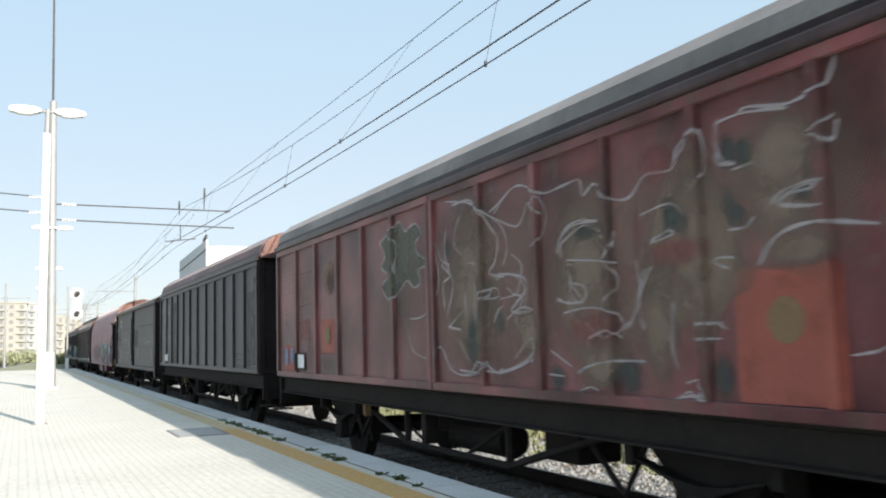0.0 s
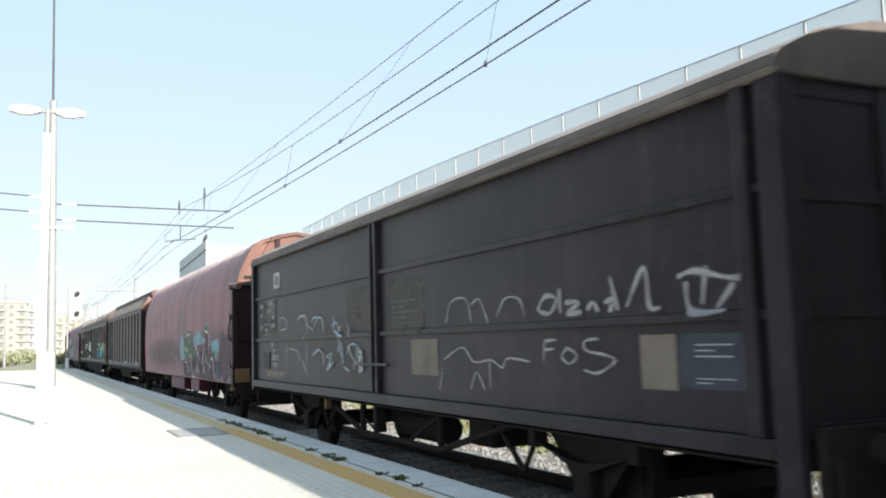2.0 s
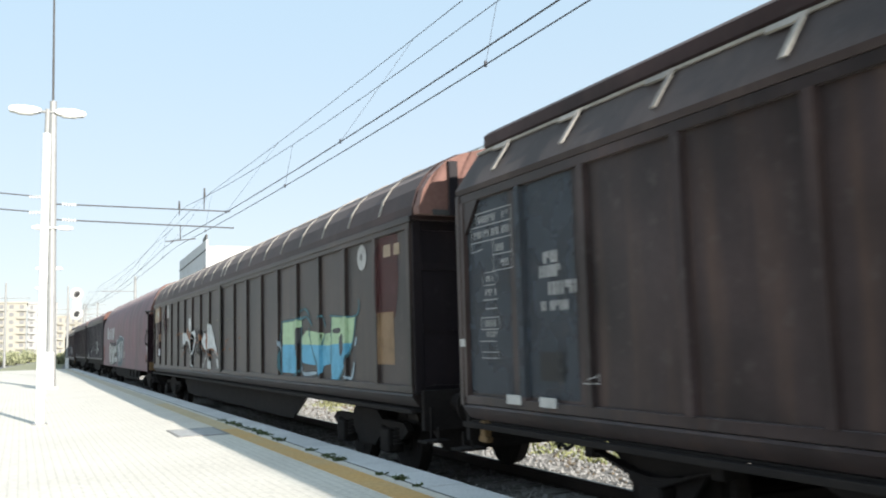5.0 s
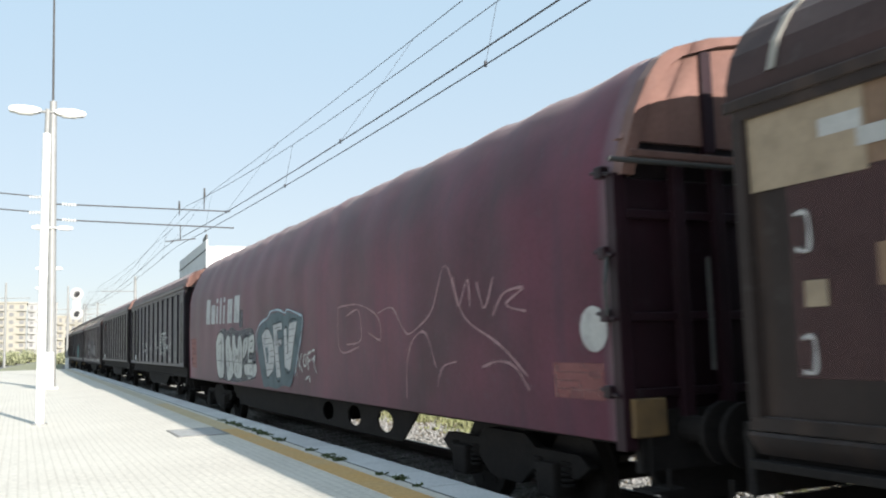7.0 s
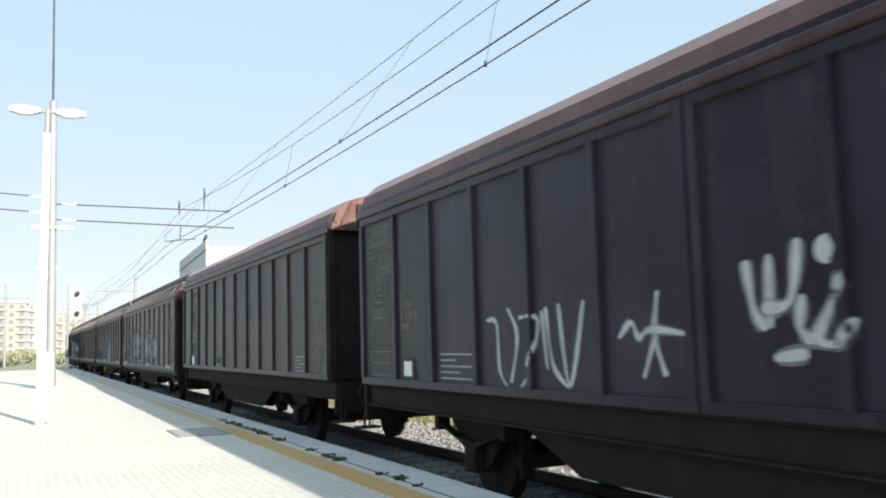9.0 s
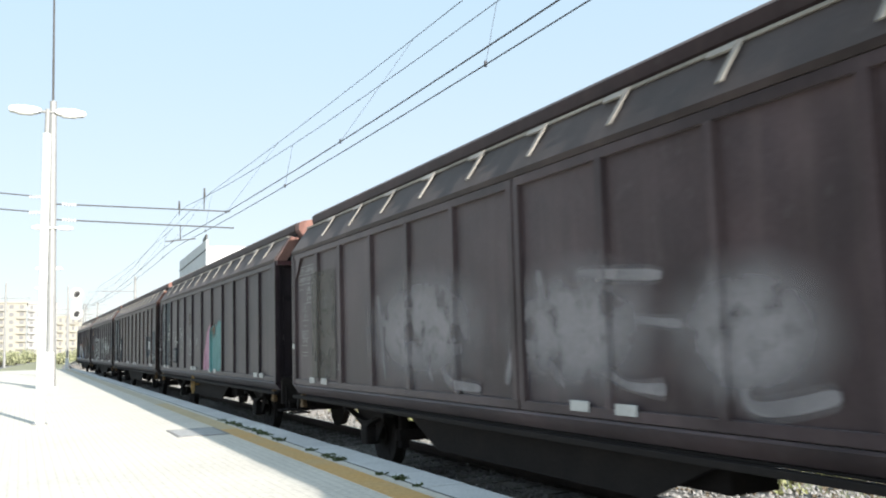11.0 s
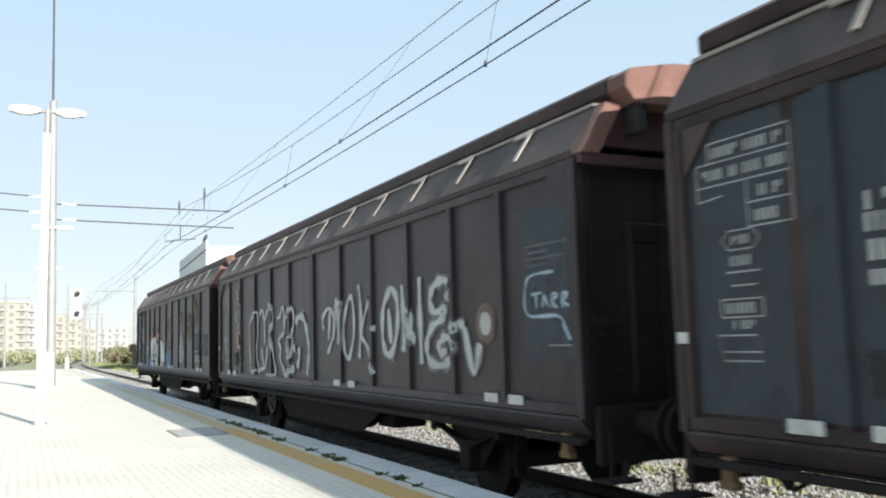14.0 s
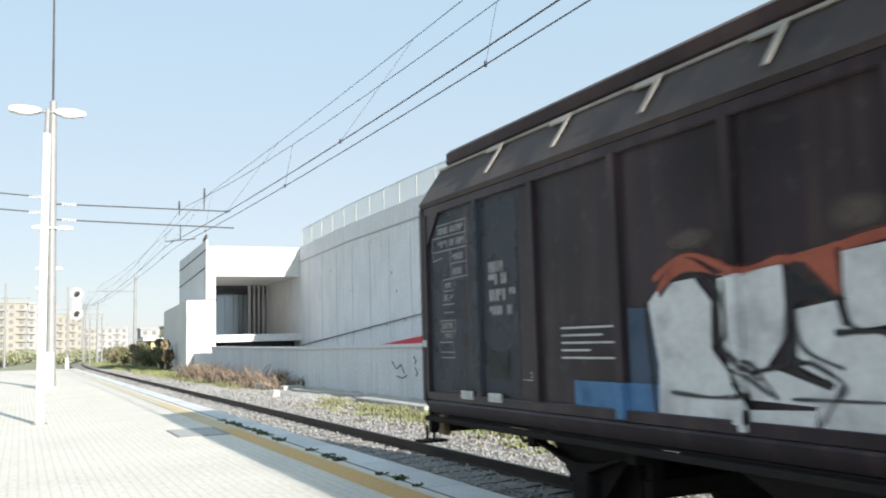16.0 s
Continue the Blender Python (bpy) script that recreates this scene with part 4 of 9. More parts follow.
        # end walls: frame and cross ribs
        for y0, y1, ym in ((0.03, 0.1, 0.0), (L - 0.1, L - 0.03, L)):
            bm = new_bm()
            for x0, x1 in ((-side + 0.02, -side + 0.14), (side - 0.14, side - 0.02), (-0.5, -0.38), (0.38, 0.5)):
                box(bm, x0, x1, y0, y1, z0, z1, 0.01)
            for z in (z0, z0 + 0.75, z0 + 1.5, z1 - 0.12):
                box(bm, -side + 0.145, -0.505, y0 + 0.01, y1 - 0.01, z, z + 0.09)
                box(bm, 0.505, side - 0.145, y0 + 0.01, y1 - 0.01, z, z + 0.09)
                box(bm, -0.375, 0.375, y0 + 0.01, y1 - 0.01, z, z + 0.09)
            part("end_frame", bm, P["dark_shade"], t)
            # gable above the eaves
            if k != "tarpaulin":
                bm = new_bm()
                extrude_y(bm, mirror([(side - 0.06, z1 + 0.11)] + [(x * 0.97, z - 0.02) for x, z in pr["roof"] if z > z1 + 0.2]), min(ym, y0) + 0.004, max(ym, y1) - 0.004)
                part("gable", bm, P["tan_roof"] if k == "planked" else P["gable"] if k == "shoulder" else self.body, t)
        if k in ("sliding", "shoulder", "round"):
            c = self.centre
            for s in (-1, 1):
                for a, b in ((0.06, c - 0.012), (c + 0.012, L - 0.06)):
                    bm = new_bm()
                    x0, x1 = sorted((s * (side - 0.075), s * (side - 0.03)))
                    box(bm, x0, x1, a, b, z0, z1, 0.006)
                    wall = part("sliding_wall", bm, self.body, t)
                    for zz in (z0, z1 - 0.09):     # bottom and top rails of the sliding wall
                        bm = new_bm()
                        xa, xb = sorted((s * (side - 0.035), s * (side + 0.012)))
                        box(bm, xa, xb, a, b, zz, zz + 0.09, 0.008)
                        part("wall_rail", bm, self.body, wall)
                    first = None
                    for r in [v for v in self.ribs if a < v < b] + [a + 0.05, b - 0.05]:
                        if first is None:
                            bm = new_bm()
                            w = self.rib_w / 2
                            xa, xb = (side - 0.034, side + 0.02)
                            vv = [(xa, -w - 0.02), (xb, -w), (xb, w), (xa, w + 0.02)]
                            lo = [bm.verts.new((s * x, y, z0 + 0.085)) for x, y in vv]
                            hi = [bm.verts.new((s * x, y, z1 - 0.085)) for x, y in vv]
                            for i in range(4):
                                j = (i + 1) % 4
                                bm.faces.new((lo[i], lo[j], hi[j], hi[i]))
                            bm.faces.new(lo)
                            bm.faces.new(hi)
                            bmesh.ops.recalc_face_normals(bm, faces=bm.faces[:])
                            first = part("rib", bm, self.body, wall)
                            first.matrix_basis = pose(0, r, 0)
                        else:
                            share("rib", first.data, wall, pose(0, r, 0))
        for s in (-1, 1):
            if k == "sliding":
                # gutter rail under the eaves
                bm = new_bm()
                xa, xb = sorted((s * 1.30, s * 1.44))
                box(bm, xa, xb, 0.0, L, 3.51, 3.60, 0.02)
                part("eaves_rail", bm, P["purple_brown"], t, "dusty brown eaves rail")
                bm = new_bm()
                xa, xb = sorted((s * 1.26, s * 1.37))
                box(bm, xa, xb, 0.0, L, 3.60, 3.67)
                part("gutter", bm, P["black_brown"], t, "dark eaves gutter")
            if k == "shoulder":
                bm = new_bm()
                pts = [(s * 1.42, 3.345), (s * 1.43, 3.40), (s * 1.14, 3.82), (s * 1.06, 3.84), (s * 1.06, 3.80), (s * 1.30, 3.345)]
                extrude_y(bm, pts, 0.02, L - 0.02)
                part("shoulder", bm, P["shoulder"], t, "sloping upper side panel")
                bm = new_bm()
                xa, xb = sorted((s * 1.075, s * 1.165))
                box(bm, xa, xb, 0.05, L - 0.05, 3.815, 3.845, 0.005)
                part("seal_strip", bm, P["strap"], t, "pale strip along the roof seam")
                # black filler puts the shade of the open slit into colour
                bm = new_bm()
                xa, xb = sorted((s * 0.7, s * 1.0))
                box(bm, xa, xb, 0.05, L - 0.05, 3.5, 3.9)
                part("roof_gap", bm, M["black"], t)
                first = None
                for i in range(int((L - 0.4) / 1.26)):
                    if first is None:
                        bm = new_bm()
                        a, b = Vector((s * 1.385, 0, 3.50)), Vector((s * 1.155, 0, 3.833))
                        d = Vector((s * 0.012, 0, 0.008))
                        for y0, y1 in ((-0.028, 0.028),):
                            vs = [bm.verts.new(p + Vector((0, y, 0)) + o) for p in (a, b) for y in (y0, y1) for o in (Vector((0, 0, 0)), d)]
                            for f in ((0, 1, 3, 2), (4, 5, 7, 6), (0, 1, 5, 4), (2, 3, 7, 6), (1, 3, 7, 5), (0, 2, 6, 4)):
                                bm.faces.new([vs[i2] for i2 in f])
                        # bent arm along the seam at the strap's head
                        arm = [(0.0, 1.0), (0.30, 0.97), (0.30, 0.82), (0.05, 0.80)]
                        lo = [bm.verts.new(a.lerp(b, f) + Vector((0, y, 0))) for y, f in arm]
                        hi = [bm.verts.new(a.lerp(b, f) + Vector((0, y, 0)) + d * 1.3) for y, f in arm]
                        bm.faces.new(hi)
                        for i2 in range(4):
                            bm.faces.new((lo[i2], lo[(i2 + 1) % 4], hi[(i2 + 1) % 4], hi[i2]))
                        bmesh.ops.recalc_face_normals(bm, faces=bm.faces[:])
                        first = part("strap", bm, P["strap"], t, "pale vertical strap")
                        first.matrix_basis = pose(0, 0.62 + self.shift + 1.26 * i, 0)
                    else:
                        share("strap", first.data, t, pose(0, 0.62 + self.shift + 1.26 * i, 0), "pale vertical strap")
            if k == "shoulder":
                # chamfered plates in the upper corners of the end bays
                for u0, du in ((0.17, 0.30), (L - 0.17, -0.30)):
                    bm = new_bm()
                    xa, xb = sorted((s * (side - 0.032), s * (side + 0.008)))
                    extrude_x(bm, [(u0, z1 - 0.088), (u0 + du, z1 - 0.088), (u0, z1 - 0.44)], xa, xb)
                    part("corner_plate", bm, self.body, t)
                for u0 in (0.0, L - 0.09):
                    bm = new_bm()
                    xa, xb = sorted((s * (side - 0.06), s * (side + 0.028)))
                    box(bm, xa, xb, u0, u0 + 0.09, z0 - 0.02, z1, 0.01)
                    part("corner_post", bm, self.body, t)
                    bm = new_bm()
                    xa, xb = sorted((s * 1.31, s * 1.39))
                    uh = 0.33 if u0 == 0.0 else L - 0.45
                    box(bm, xa, xb, uh, uh + 0.11, 0.78, 0.96, 0.015)
                    box(bm, xa, xb, uh - 0.03, uh + 0.14, 0.74, 0.80, 0.015)
                    part("towing_hook", bm, M["ochre"], t, "ochre-painted towing hook")
            if k == "round":
                bm = new_bm()
                xa, xb = sorted((s * 1.38, s * 1.43))
                box(bm, xa, xb, 0.0, L, 3.25, 3.33, 0.01)
                part("eaves_rail", bm, self.body, t)
                first = None
                arc = [(x + 0.012, z + 0.008) for x, z in pr["roof"][1:7]]
                for i in range(int(L / 1.235) + 1):
                    u_hoop = 1.08 + 1.235 * i if i < 9 else 11.38 + 1.235 * (i - 9)
                    if first is None:
                        bm = new_bm()
                        rows = [[bm.verts.new((s * x, y, z)) for y in (-0.03, 0.03)] + [bm.verts.new((s * (x - 0.02), y, z - 0.012)) for y in (0.03, -0.03)] for x, z in arc]
                        for ra, rb in zip(rows[:-1], rows[1:]):
                            for q in range(4):
                                bm.faces.new((ra[q], ra[(q + 1) % 4], rb[(q + 1) % 4], rb[q]))
                        bmesh.ops.recalc_face_normals(bm, faces=bm.faces[:])
                        first = part("roof_hoop", bm, P["strap"], t, "pale hoop over the roof")
                        first.matrix_basis = pose(0, u_hoop, 0)
                    else:
                        share("roof_hoop", first.data, t, pose(0, u_hoop, 0), "pale hoop over the roof")
            if k == "planked":
                bm = new_bm()
                xa, xb = sorted((s * (side - 0.09), s * (side - 0.03)))
                box(bm, xa, xb, 0.06, L - 0.06, z0, z1, 0.006)
                part("side_wall", bm, self.body, t)
                for r in self.ribs:
                    bm = new_bm()
                    xa, xb = sorted((s * (side - 0.035), s * (side + 0.01)))
                    box(bm, xa, xb, 0.06, L - 0.06, r - 0.03, r + 0.03, 0.008)
                    part("rail", bm, self.body, t)
                xa, xb = sorted((s * (side - 0.035), s * (side + 0.05)))
                for y, wd, low in ((0.0, 0.2, z0 - 0.36), (0.30, 0.12, z0), (self.centre - 0.13, 0.1, z0), (self.centre + 0.05, 0.08, z0), (L - 0.15, 0.15, z0 - 0.2)):
                    bm = new_bm()
                    box(bm, xa, xb, y, y + wd, low, z1, 0.012)
                    part("post", bm, self.body, t)
                bm = new_bm()
                xa2, xb2 = sorted((s * (side + 0.01), s * (side + 0.075)))
                box(bm, xa2, xb2, 0.0, L, z1 - 0.02, z1 + 0.035, 0.012)
                part("eaves_rail", bm, P["tan_roof"], t, "flaking tan edge along the roof")
                bm = new_bm()
                box(bm, xa, xb, 0.205, L - 0.155, z0 - 0.13, z0 - 0.005, 0.01)
                part("bottom_rail", bm, self.body, t)
                for a, b in (((self.centre - 0.55, 1.5), (self.centre + 0.5, 1.5)), ((self.centre, 1.3), (self.centre, 3.1))):
                    bm = new_bm()
                    rod(bm, (s * (side + 0.065), *a), (s * (side + 0.065), *b), 0.02, n=6)
                    part("locking_bar", bm, P["dark_shade"], t)

    def tarp(self):
        """Cloth skin over hoops: sags a little between them."""
        t, L, pr = self.t, self.L, self.pr
        side, z0 = pr["side"], pr["bottom"]
        half = [(side, z0), (side, 1.15)] + [(side + tarp_bulge(z), z) for z in (1.4, 1.8, 2.2, 2.6, 3.0)] + pr["roof"][1:]
        bm = new_bm()
        rows = []
        n = int(L / 0.22)
        for i in range(n + 1):
            y = L * i / n
            row = []
            for sgn in (-1, 1):
                pts = half if sgn < 0 else half[::-1][1:]
                for x, z in pts:
                    f = max(0.0, min(1.0, (z - 1.1)))
                    hoop = abs(math.sin(math.pi * y / 1.22))
                    sag = 0.03 * (1 - hoop) * max(0.0, z - 3.5) / 0.7 * -1
                    w = 0.006 * math.sin(y * 5.0) * f + 0.02 * noise.noise(Vector((y * 1.1, z * 1.2, sgn * 3.0))) * max(0.0, min(1.0, z - 3.0))
                    row.append(bm.verts.new((sgn * (x + w), y, z + sag + (0.03 * noise.noise(Vector((y * 1.7, x, 4))) if z > 3.8 else 0))))
            rows.append(row)
        m = len(rows[0])
        for a, b in zip(rows[:-1], rows[1:]):
            for i in range(m - 1):
                f = bm.faces.new((a[i], a[i + 1], b[i + 1], b[i]))
                f.smooth = True
        bm.faces.new(rows[0])
        bm.faces.new(rows[-1][::-1])
        part("tarpaulin", bm, self.body, t, "crimson cloth cover over hoops")
        # leading end: a pressed bow round two upper panels, a ledge, and the barred end wall
        outer = mirror([(1.43, 3.06)] + pr["roof"][1:])
        inner = mirror([(1.30, 3.06), (1.25, 3.28)] + [(x - 0.10, z - 0.06) for x, z in pr["roof"][2:-1]] + [(0.0, pr["roof"][-1][1] - 0.07)])
        bm = new_bm()
        rings = [[bm.verts.new((x, y, z)) for x, z in line] for y, line in ((0.0, outer), (-0.13, outer), (-0.13, inner), (-0.03, inner))]
        for ra, rb in zip(rings[:-1], rings[1:]):
            for q in range(len(ra) - 1):
                bm.faces.new((ra[q], ra[q + 1], rb[q + 1], rb[q]))
        bmesh.ops.recalc_face_normals(bm, faces=bm.faces[:])
        part("end_bow", bm, P["hood"], t, "faded pink end bow")
        for a, b in ((-1.4, -0.5), (-0.4, 0.4), (0.5, 1.4)):
            zs = [(x, z) for x, z in mirror([(1.36, 3.36)] + [(x - 0.02, z - 0.02) for x, z in pr["roof"][1:]])]
            top = sorted((x, z) for x, z in zs)
            xs = sorted({a, b} | {x for x, _ in top if a < x < b})
            edge = [(x, float(np.interp(x, [p[0] for p in top], [p[1] for p in top]))) for x in xs]
            bm = new_bm()
            extrude_y(bm, [(xs[0], 3.36)] + [(x, max(z, 3.365)) for x, z in edge] + [(xs[-1], 3.36)], -0.06, -0.005)
            part("front_panel", bm, P["hood"], t, "faded pink upper end panel")
        for x in (-0.51, 0.39):
            bm = new_bm()
            box(bm, x, x + 0.12, -0.10, -0.02, 3.30, 4.19, 0.01)
            part("end_bar", bm, P["tarp_dark"], t, "dark crimson bar")
        bm = new_bm()
        box(bm, -1.36, 1.36, -0.17, -0.02, 3.20, 3.265, 0.012)
        part("ledge", bm, P["hood"], t, "faded pink ledge under the panels")
        # near-black strip stands for the shade in the slot
        bm = new_bm()
        box(bm, -1.34, 1.34, -0.02, 0.03, 3.06, 3.36)
        part("slot", bm, P["dark_shade"], t)
        bars = [(x, x + 0.11, -0.15, -0.06, 1.0, 3.2) for x in (-0.92, -0.5, 0.39, 0.81)] + [(x, x + 0.12, -0.09, 0.03, 0.9, 3.08) for x in (-1.48, 1.36)] + [(-1.35, 1.35, -0.10, -0.06, z, z + 0.07) for z in (2.72, 1.9, 1.3)]
        for bar in bars:
            bm = new_bm()
            box(bm, *bar, 0.008)
            part("end_bar", bm, P["tarp_dark"], t, "dark crimson bar")
        for path, r in (([(-1.60, -0.2, 3.16), (1.5, -0.2, 3.16)], 0.022), ([(-0.7, -0.25, 1.5), (-0.7, -0.25, 2.4)], 0.018), ([(0.2, -0.25, 1.5), (0.2, -0.25, 2.4)], 0.018)):
            bm = new_bm()
            pipe(bm, path, r)
            part("handle", bm, M["dark_metal"], t)
        # toggles that lash the cover to the corner post
        for z in (1.35, 1.95, 2.45, 3.1):
            bm = new_bm()
            box(bm, -1.52, -1.43, 0.02, 0.12, z - 0.05, z + 0.05, 0.012)
            rod(bm, (-1.50, -0.06, z - 0.03), (-1.48, 0.2, z + 0.02), 0.016, n=6)
            part("toggle", bm, P["tarp_dark"], t, "dark lashing toggle")
        bm = new_bm()
        pipe(bm, [(-1.48, 0.03, 2.45), (-1.56, -0.03, 2.2), (-1.55, -0.03, 1.95)], 0.018)
        part("handle", bm, M["dark_metal"], t)
        # lower end wall, with the shade of the wagon ahead in its colour
        bm = new_bm()
        box(bm, -1.36, 1.36, -0.055, 0.06, 1.0, 3.055, 0.02)
        part("front_wall", bm, P["tarp_dark"], t, "crimson end wall darkened for the shade it stands in")
        bm = new_bm()
        box(bm, -1.42, -1.1, -0.14, -0.06, 1.0, 1.3, 0.015)
        part("data_box", bm, M["ochre"], t, "dirty ochre plate low on the end")

    def hood(self):
        t, pr = self.t, self.pr
        if self.kind == "tarpaulin":
            return
        if self.kind == "shoulder":
            bm = new_bm()
            extrude_y(bm, mirror([(0.93, 3.80), (1.03, 3.93)] + [(x * 0.99, z - 0.005) for x, z in pr["roof"][2:]]), -0.26, -0.004)
            part("end_hood", bm, P["hood"], t, "sunlit faded pink roof end")
            for sgn in (-1, 1):
                bm = new_bm()
                extrude_y(bm, [(sgn * x, z) for x, z in ((1.42, 3.36), (1.14, 3.82), (0.97, 3.79), (1.22, 3.36))], -0.10, 0.015)
                part("shoulder_end", bm, P["hood"], t, "pale pink rim of the shoulder")
                bm = new_bm()
                box(bm, sgn * 0.84 - 0.05, sgn * 0.84 + 0.05, -0.22, -0.03, 3.55, 3.80, 0.012)
                part("roller", bm, M["black"], t, "black roller under the roof end")
            bm = new_bm()
            extrude_y(bm, [(-1.40, 3.28), (1.40, 3.28), (1.40, 3.36), (-1.40, 3.36)], -0.08, 0.028)
            part("end_sill", bm, P["gable"], t)
            bm = new_bm()
            pipe(bm, [(-0.95, -0.05, 1.3), (-0.95, -0.09, 1.4), (-0.95, -0.09, 2.7), (-0.95, -0.05, 2.75), (-0.5, -0.05, 2.75)], 0.02)
            part("grab_rail", bm, P["dark_shade"], t)
            return
        bm = new_bm()
        top = [(x * 0.985, z - 0.015) for x, z in pr["roof"] if z > pr["top"] + 0.12]
        low = pr["top"] + (0.06 if self.kind != "shoulder" else 0.0)
        extrude_y(bm, mirror([(pr["side"] - 0.03, low), (pr["side"] - 0.02, low + 0.1)] + top), -0.17, -0.01)
        part("end_hood", bm, P["hood"], t, "sunlit faded pink-brown end hood")
        peak = max(z for _, z in pr["roof"])
        for x in (-0.98, -0.06, 0.86):
            bm = new_bm()
            box(bm, x, x + 0.12, -0.235, -0.175, low - 0.02, peak - (0.25 if abs(x) > 0.5 else 0.06), 0.01)
            part("hood_bar", bm, P["dark_shade"], t, "dark upright bar over the hood")
        bm = new_bm()
        box(bm, -0.22, 0.12, -0.2, -0.175, low - 0.25, pr["roof"][-1][1] - 0.1)
        box(bm, -1.2, 1.2, -0.2, -0.175, low - 0.02, low + 0.05)
        part("hood_bracket", bm, M["dark_metal"], t)

    def underframe(self, bogies, fish, axle):
        t, L = self.t, self.L
        low = self.pr["bottom"]
        for s in (-1, 1):
            bm = new_bm()
            xa, xb = s * 1.24, s * 1.33
            extrude_y(bm, [(xa, 0.93), (xb, 0.93), (xb, 0.95), (s * 1.27, 0.96), (s * 1.27, low - 0.05), (xb, low - 0.03), (xb, low - 0.005), (xa, low - 0.005)], 0.06, L - 0.06)
            part("solebar", bm, M["under"], t)
            if self.kind in ("shoulder", "round"):
                bm = new_bm()
                pts = [(s * 1.41, low - 0.01), (s * 1.425, low - 0.03), (s * 1.33, low - 0.16), (s * 1.30, low - 0.16), (s * 1.30, low - 0.01)]
                extrude_y(bm, pts, 0.05, L - 0.05)
                part("skirt", bm, self.body, t)
                bm = new_bm()
                xa, xb = sorted((s * 1.36, s * 1.44))
                box(bm, xa, xb, 0.05, L - 0.05, low - 0.24, low - 0.185, 0.008)
                part("running_rail", bm, M["under"], t)
            if fish and self.kind == "tarpaulin":
                # deep side sheet with a row of round holes near its leading slope
                a, b, d = fish
                xa, xb = sorted((s * 1.16, s * 1.19))
                holes = [a + 0.78 + 1.22 * k for k in range(3)]
                bm = new_bm()
                extrude_x(bm, [(a, 0.94), (a + 0.6, d), (a + 0.7, d), (a + 0.7, 0.94)], xa, xb)
                for k, h in enumerate(holes):
                    n = 12
                    for z_edge in (d, 0.94):
                        prev = None
                        for i in range(n + 1):
                            g = math.pi * i / n
                            y, z = h + 0.4 - 0.28 * math.cos(g), 0.72 + (0.15 if z_edge > 0.7 else -0.15) * math.sin(g)
                            if prev:
                                lo, hi = sorted(((prev[1] + z) / 2, z_edge))
                                box(bm, xa, xb, prev[0], y, lo, hi)
                            prev = (y, z)
                    box(bm, xa, xb, h + 0.68, h + 1.34, d, 0.94)
                box(bm, xa, xb, a + 0.7, holes[0] + 0.12, d, 0.94)
                extrude_x(bm, [(holes[-1] + 1.34, 0.94), (holes[-1] + 1.34, d), (b - 1.0, d), (b, 0.94)], xa, xb)
                part("fishbelly_plate", bm, M["under"], t, "deep side sheet with round holes")
            elif fish:
                a, b, d = fish
                bm = new_bm()
                xa, xb = sorted((s * 1.16, s * 1.19))
                extrude_x(bm, [(a, 0.94), (a + 1.0, d), (b - 1.0, d), (b, 0.94)], xa, xb)
                part("fishbelly_plate", bm, M["under"], t, "deep trapezoid side plate")
            else:
                # truss rods and queen posts
                bm = new_bm()
                c = L / 2
                pipe(bm, [(s * 1.16, 3.9, 0.93), (s * 1.16, c - 1.3, 0.50), (s * 1.16, c + 1.3, 0.50), (s * 1.16, L - 3.9, 0.93)], 0.04)
                for y in (c - 1.3, c + 1.3):
                    rod(bm, (s * 1.16, y, 0.5), (s * 1.16, y, 0.95), 0.045, n=6)
                part("truss_rod", bm, M["under"], t)
                for y in (c - 3.1, c + 3.1):
                    d = 0.55 if y > c else -0.55
                    bm = new_bm()
                    pipe(bm, [(s * 1.1, y - d, 0.93), (s * 1.1, y, 0.46), (s * 1.1, y + d * 0.6, 0.93)], 0.03)
                    part("strut", bm, M["under"], t)
                bm = new_bm()
                pipe(bm, [(s * 1.12, c - 1.3, 0.93), (s * 1.12, c - 0.3, 0.52)], 0.03)
                part("strut", bm, M["under"], t)
                bm = new_bm()
                box(bm, min(s * 1.12, s * 1.28), max(s * 1.12, s * 1.28), c + 0.5, c + 0.62, 0.56, 0.93, 0.01)
                rod(bm, (s * 1.29, c + 0.56, 0.62), (s * 1.29, c + 0.86, 0.72), 0.018, n=6)
                part("brake_lever", bm, M["under"], t)
                bm = new_bm()
                box(bm, min(s * 1.2, s * 1.3), max(s * 1.2, s * 1.3), L - 4.3, L - 4.22, 0.76, 0.92, 0.012)
                part("brake_handle", bm, M["ochre"], t, "ochre brake change-over handle")
        bm = new_bm()
        box(bm, -0.35, 0.35, 0.08, L - 0.08, 0.9, 1.14)
        for i in range(int(L / 1.6)):
            box(bm, -1.24, 1.24, 0.7 + 1.6 * i, 0.82 + 1.6 * i, 0.96, 1.1)
        part("frame", bm, M["under"], t)
        c = L / 2
        bm = new_bm()
        rod(bm, (-0.75, c - 0.7, 0.66), (-0.75, c + 0.6, 0.66), 0.19, n=14)
        part("brake_cylinder", bm, M["under"], t)
        bm = new_bm()
        box(bm, -0.4, 0.5, c + 1.5, c + 2.1, 0.55, 0.92, 0.02)
        part("equipment_box", bm, M["under"], t)
        bm = new_bm()
        box(bm, -1.0, -0.5, c - 2.3, c - 1.7, 0.6, 0.92, 0.02)
        part("equipment_box", bm, M["under"], t)
        bm = new_bm()
        pipe(bm, [(-0.2, 1.2, 0.8), (-0.2, L - 1.2, 0.8)], 0.03)
        pipe(bm, [(0.55, 1.2, 0.7), (0.55, L - 1.2, 0.7)], 0.025)
        part("brake_pipe", bm, M["under"], t)
        if bogies:
            bogie(t, 2.45)
            bogie(t, L - 2.45)
        else:
            running_gear(t, axle)
            running_gear(t, L - axle)

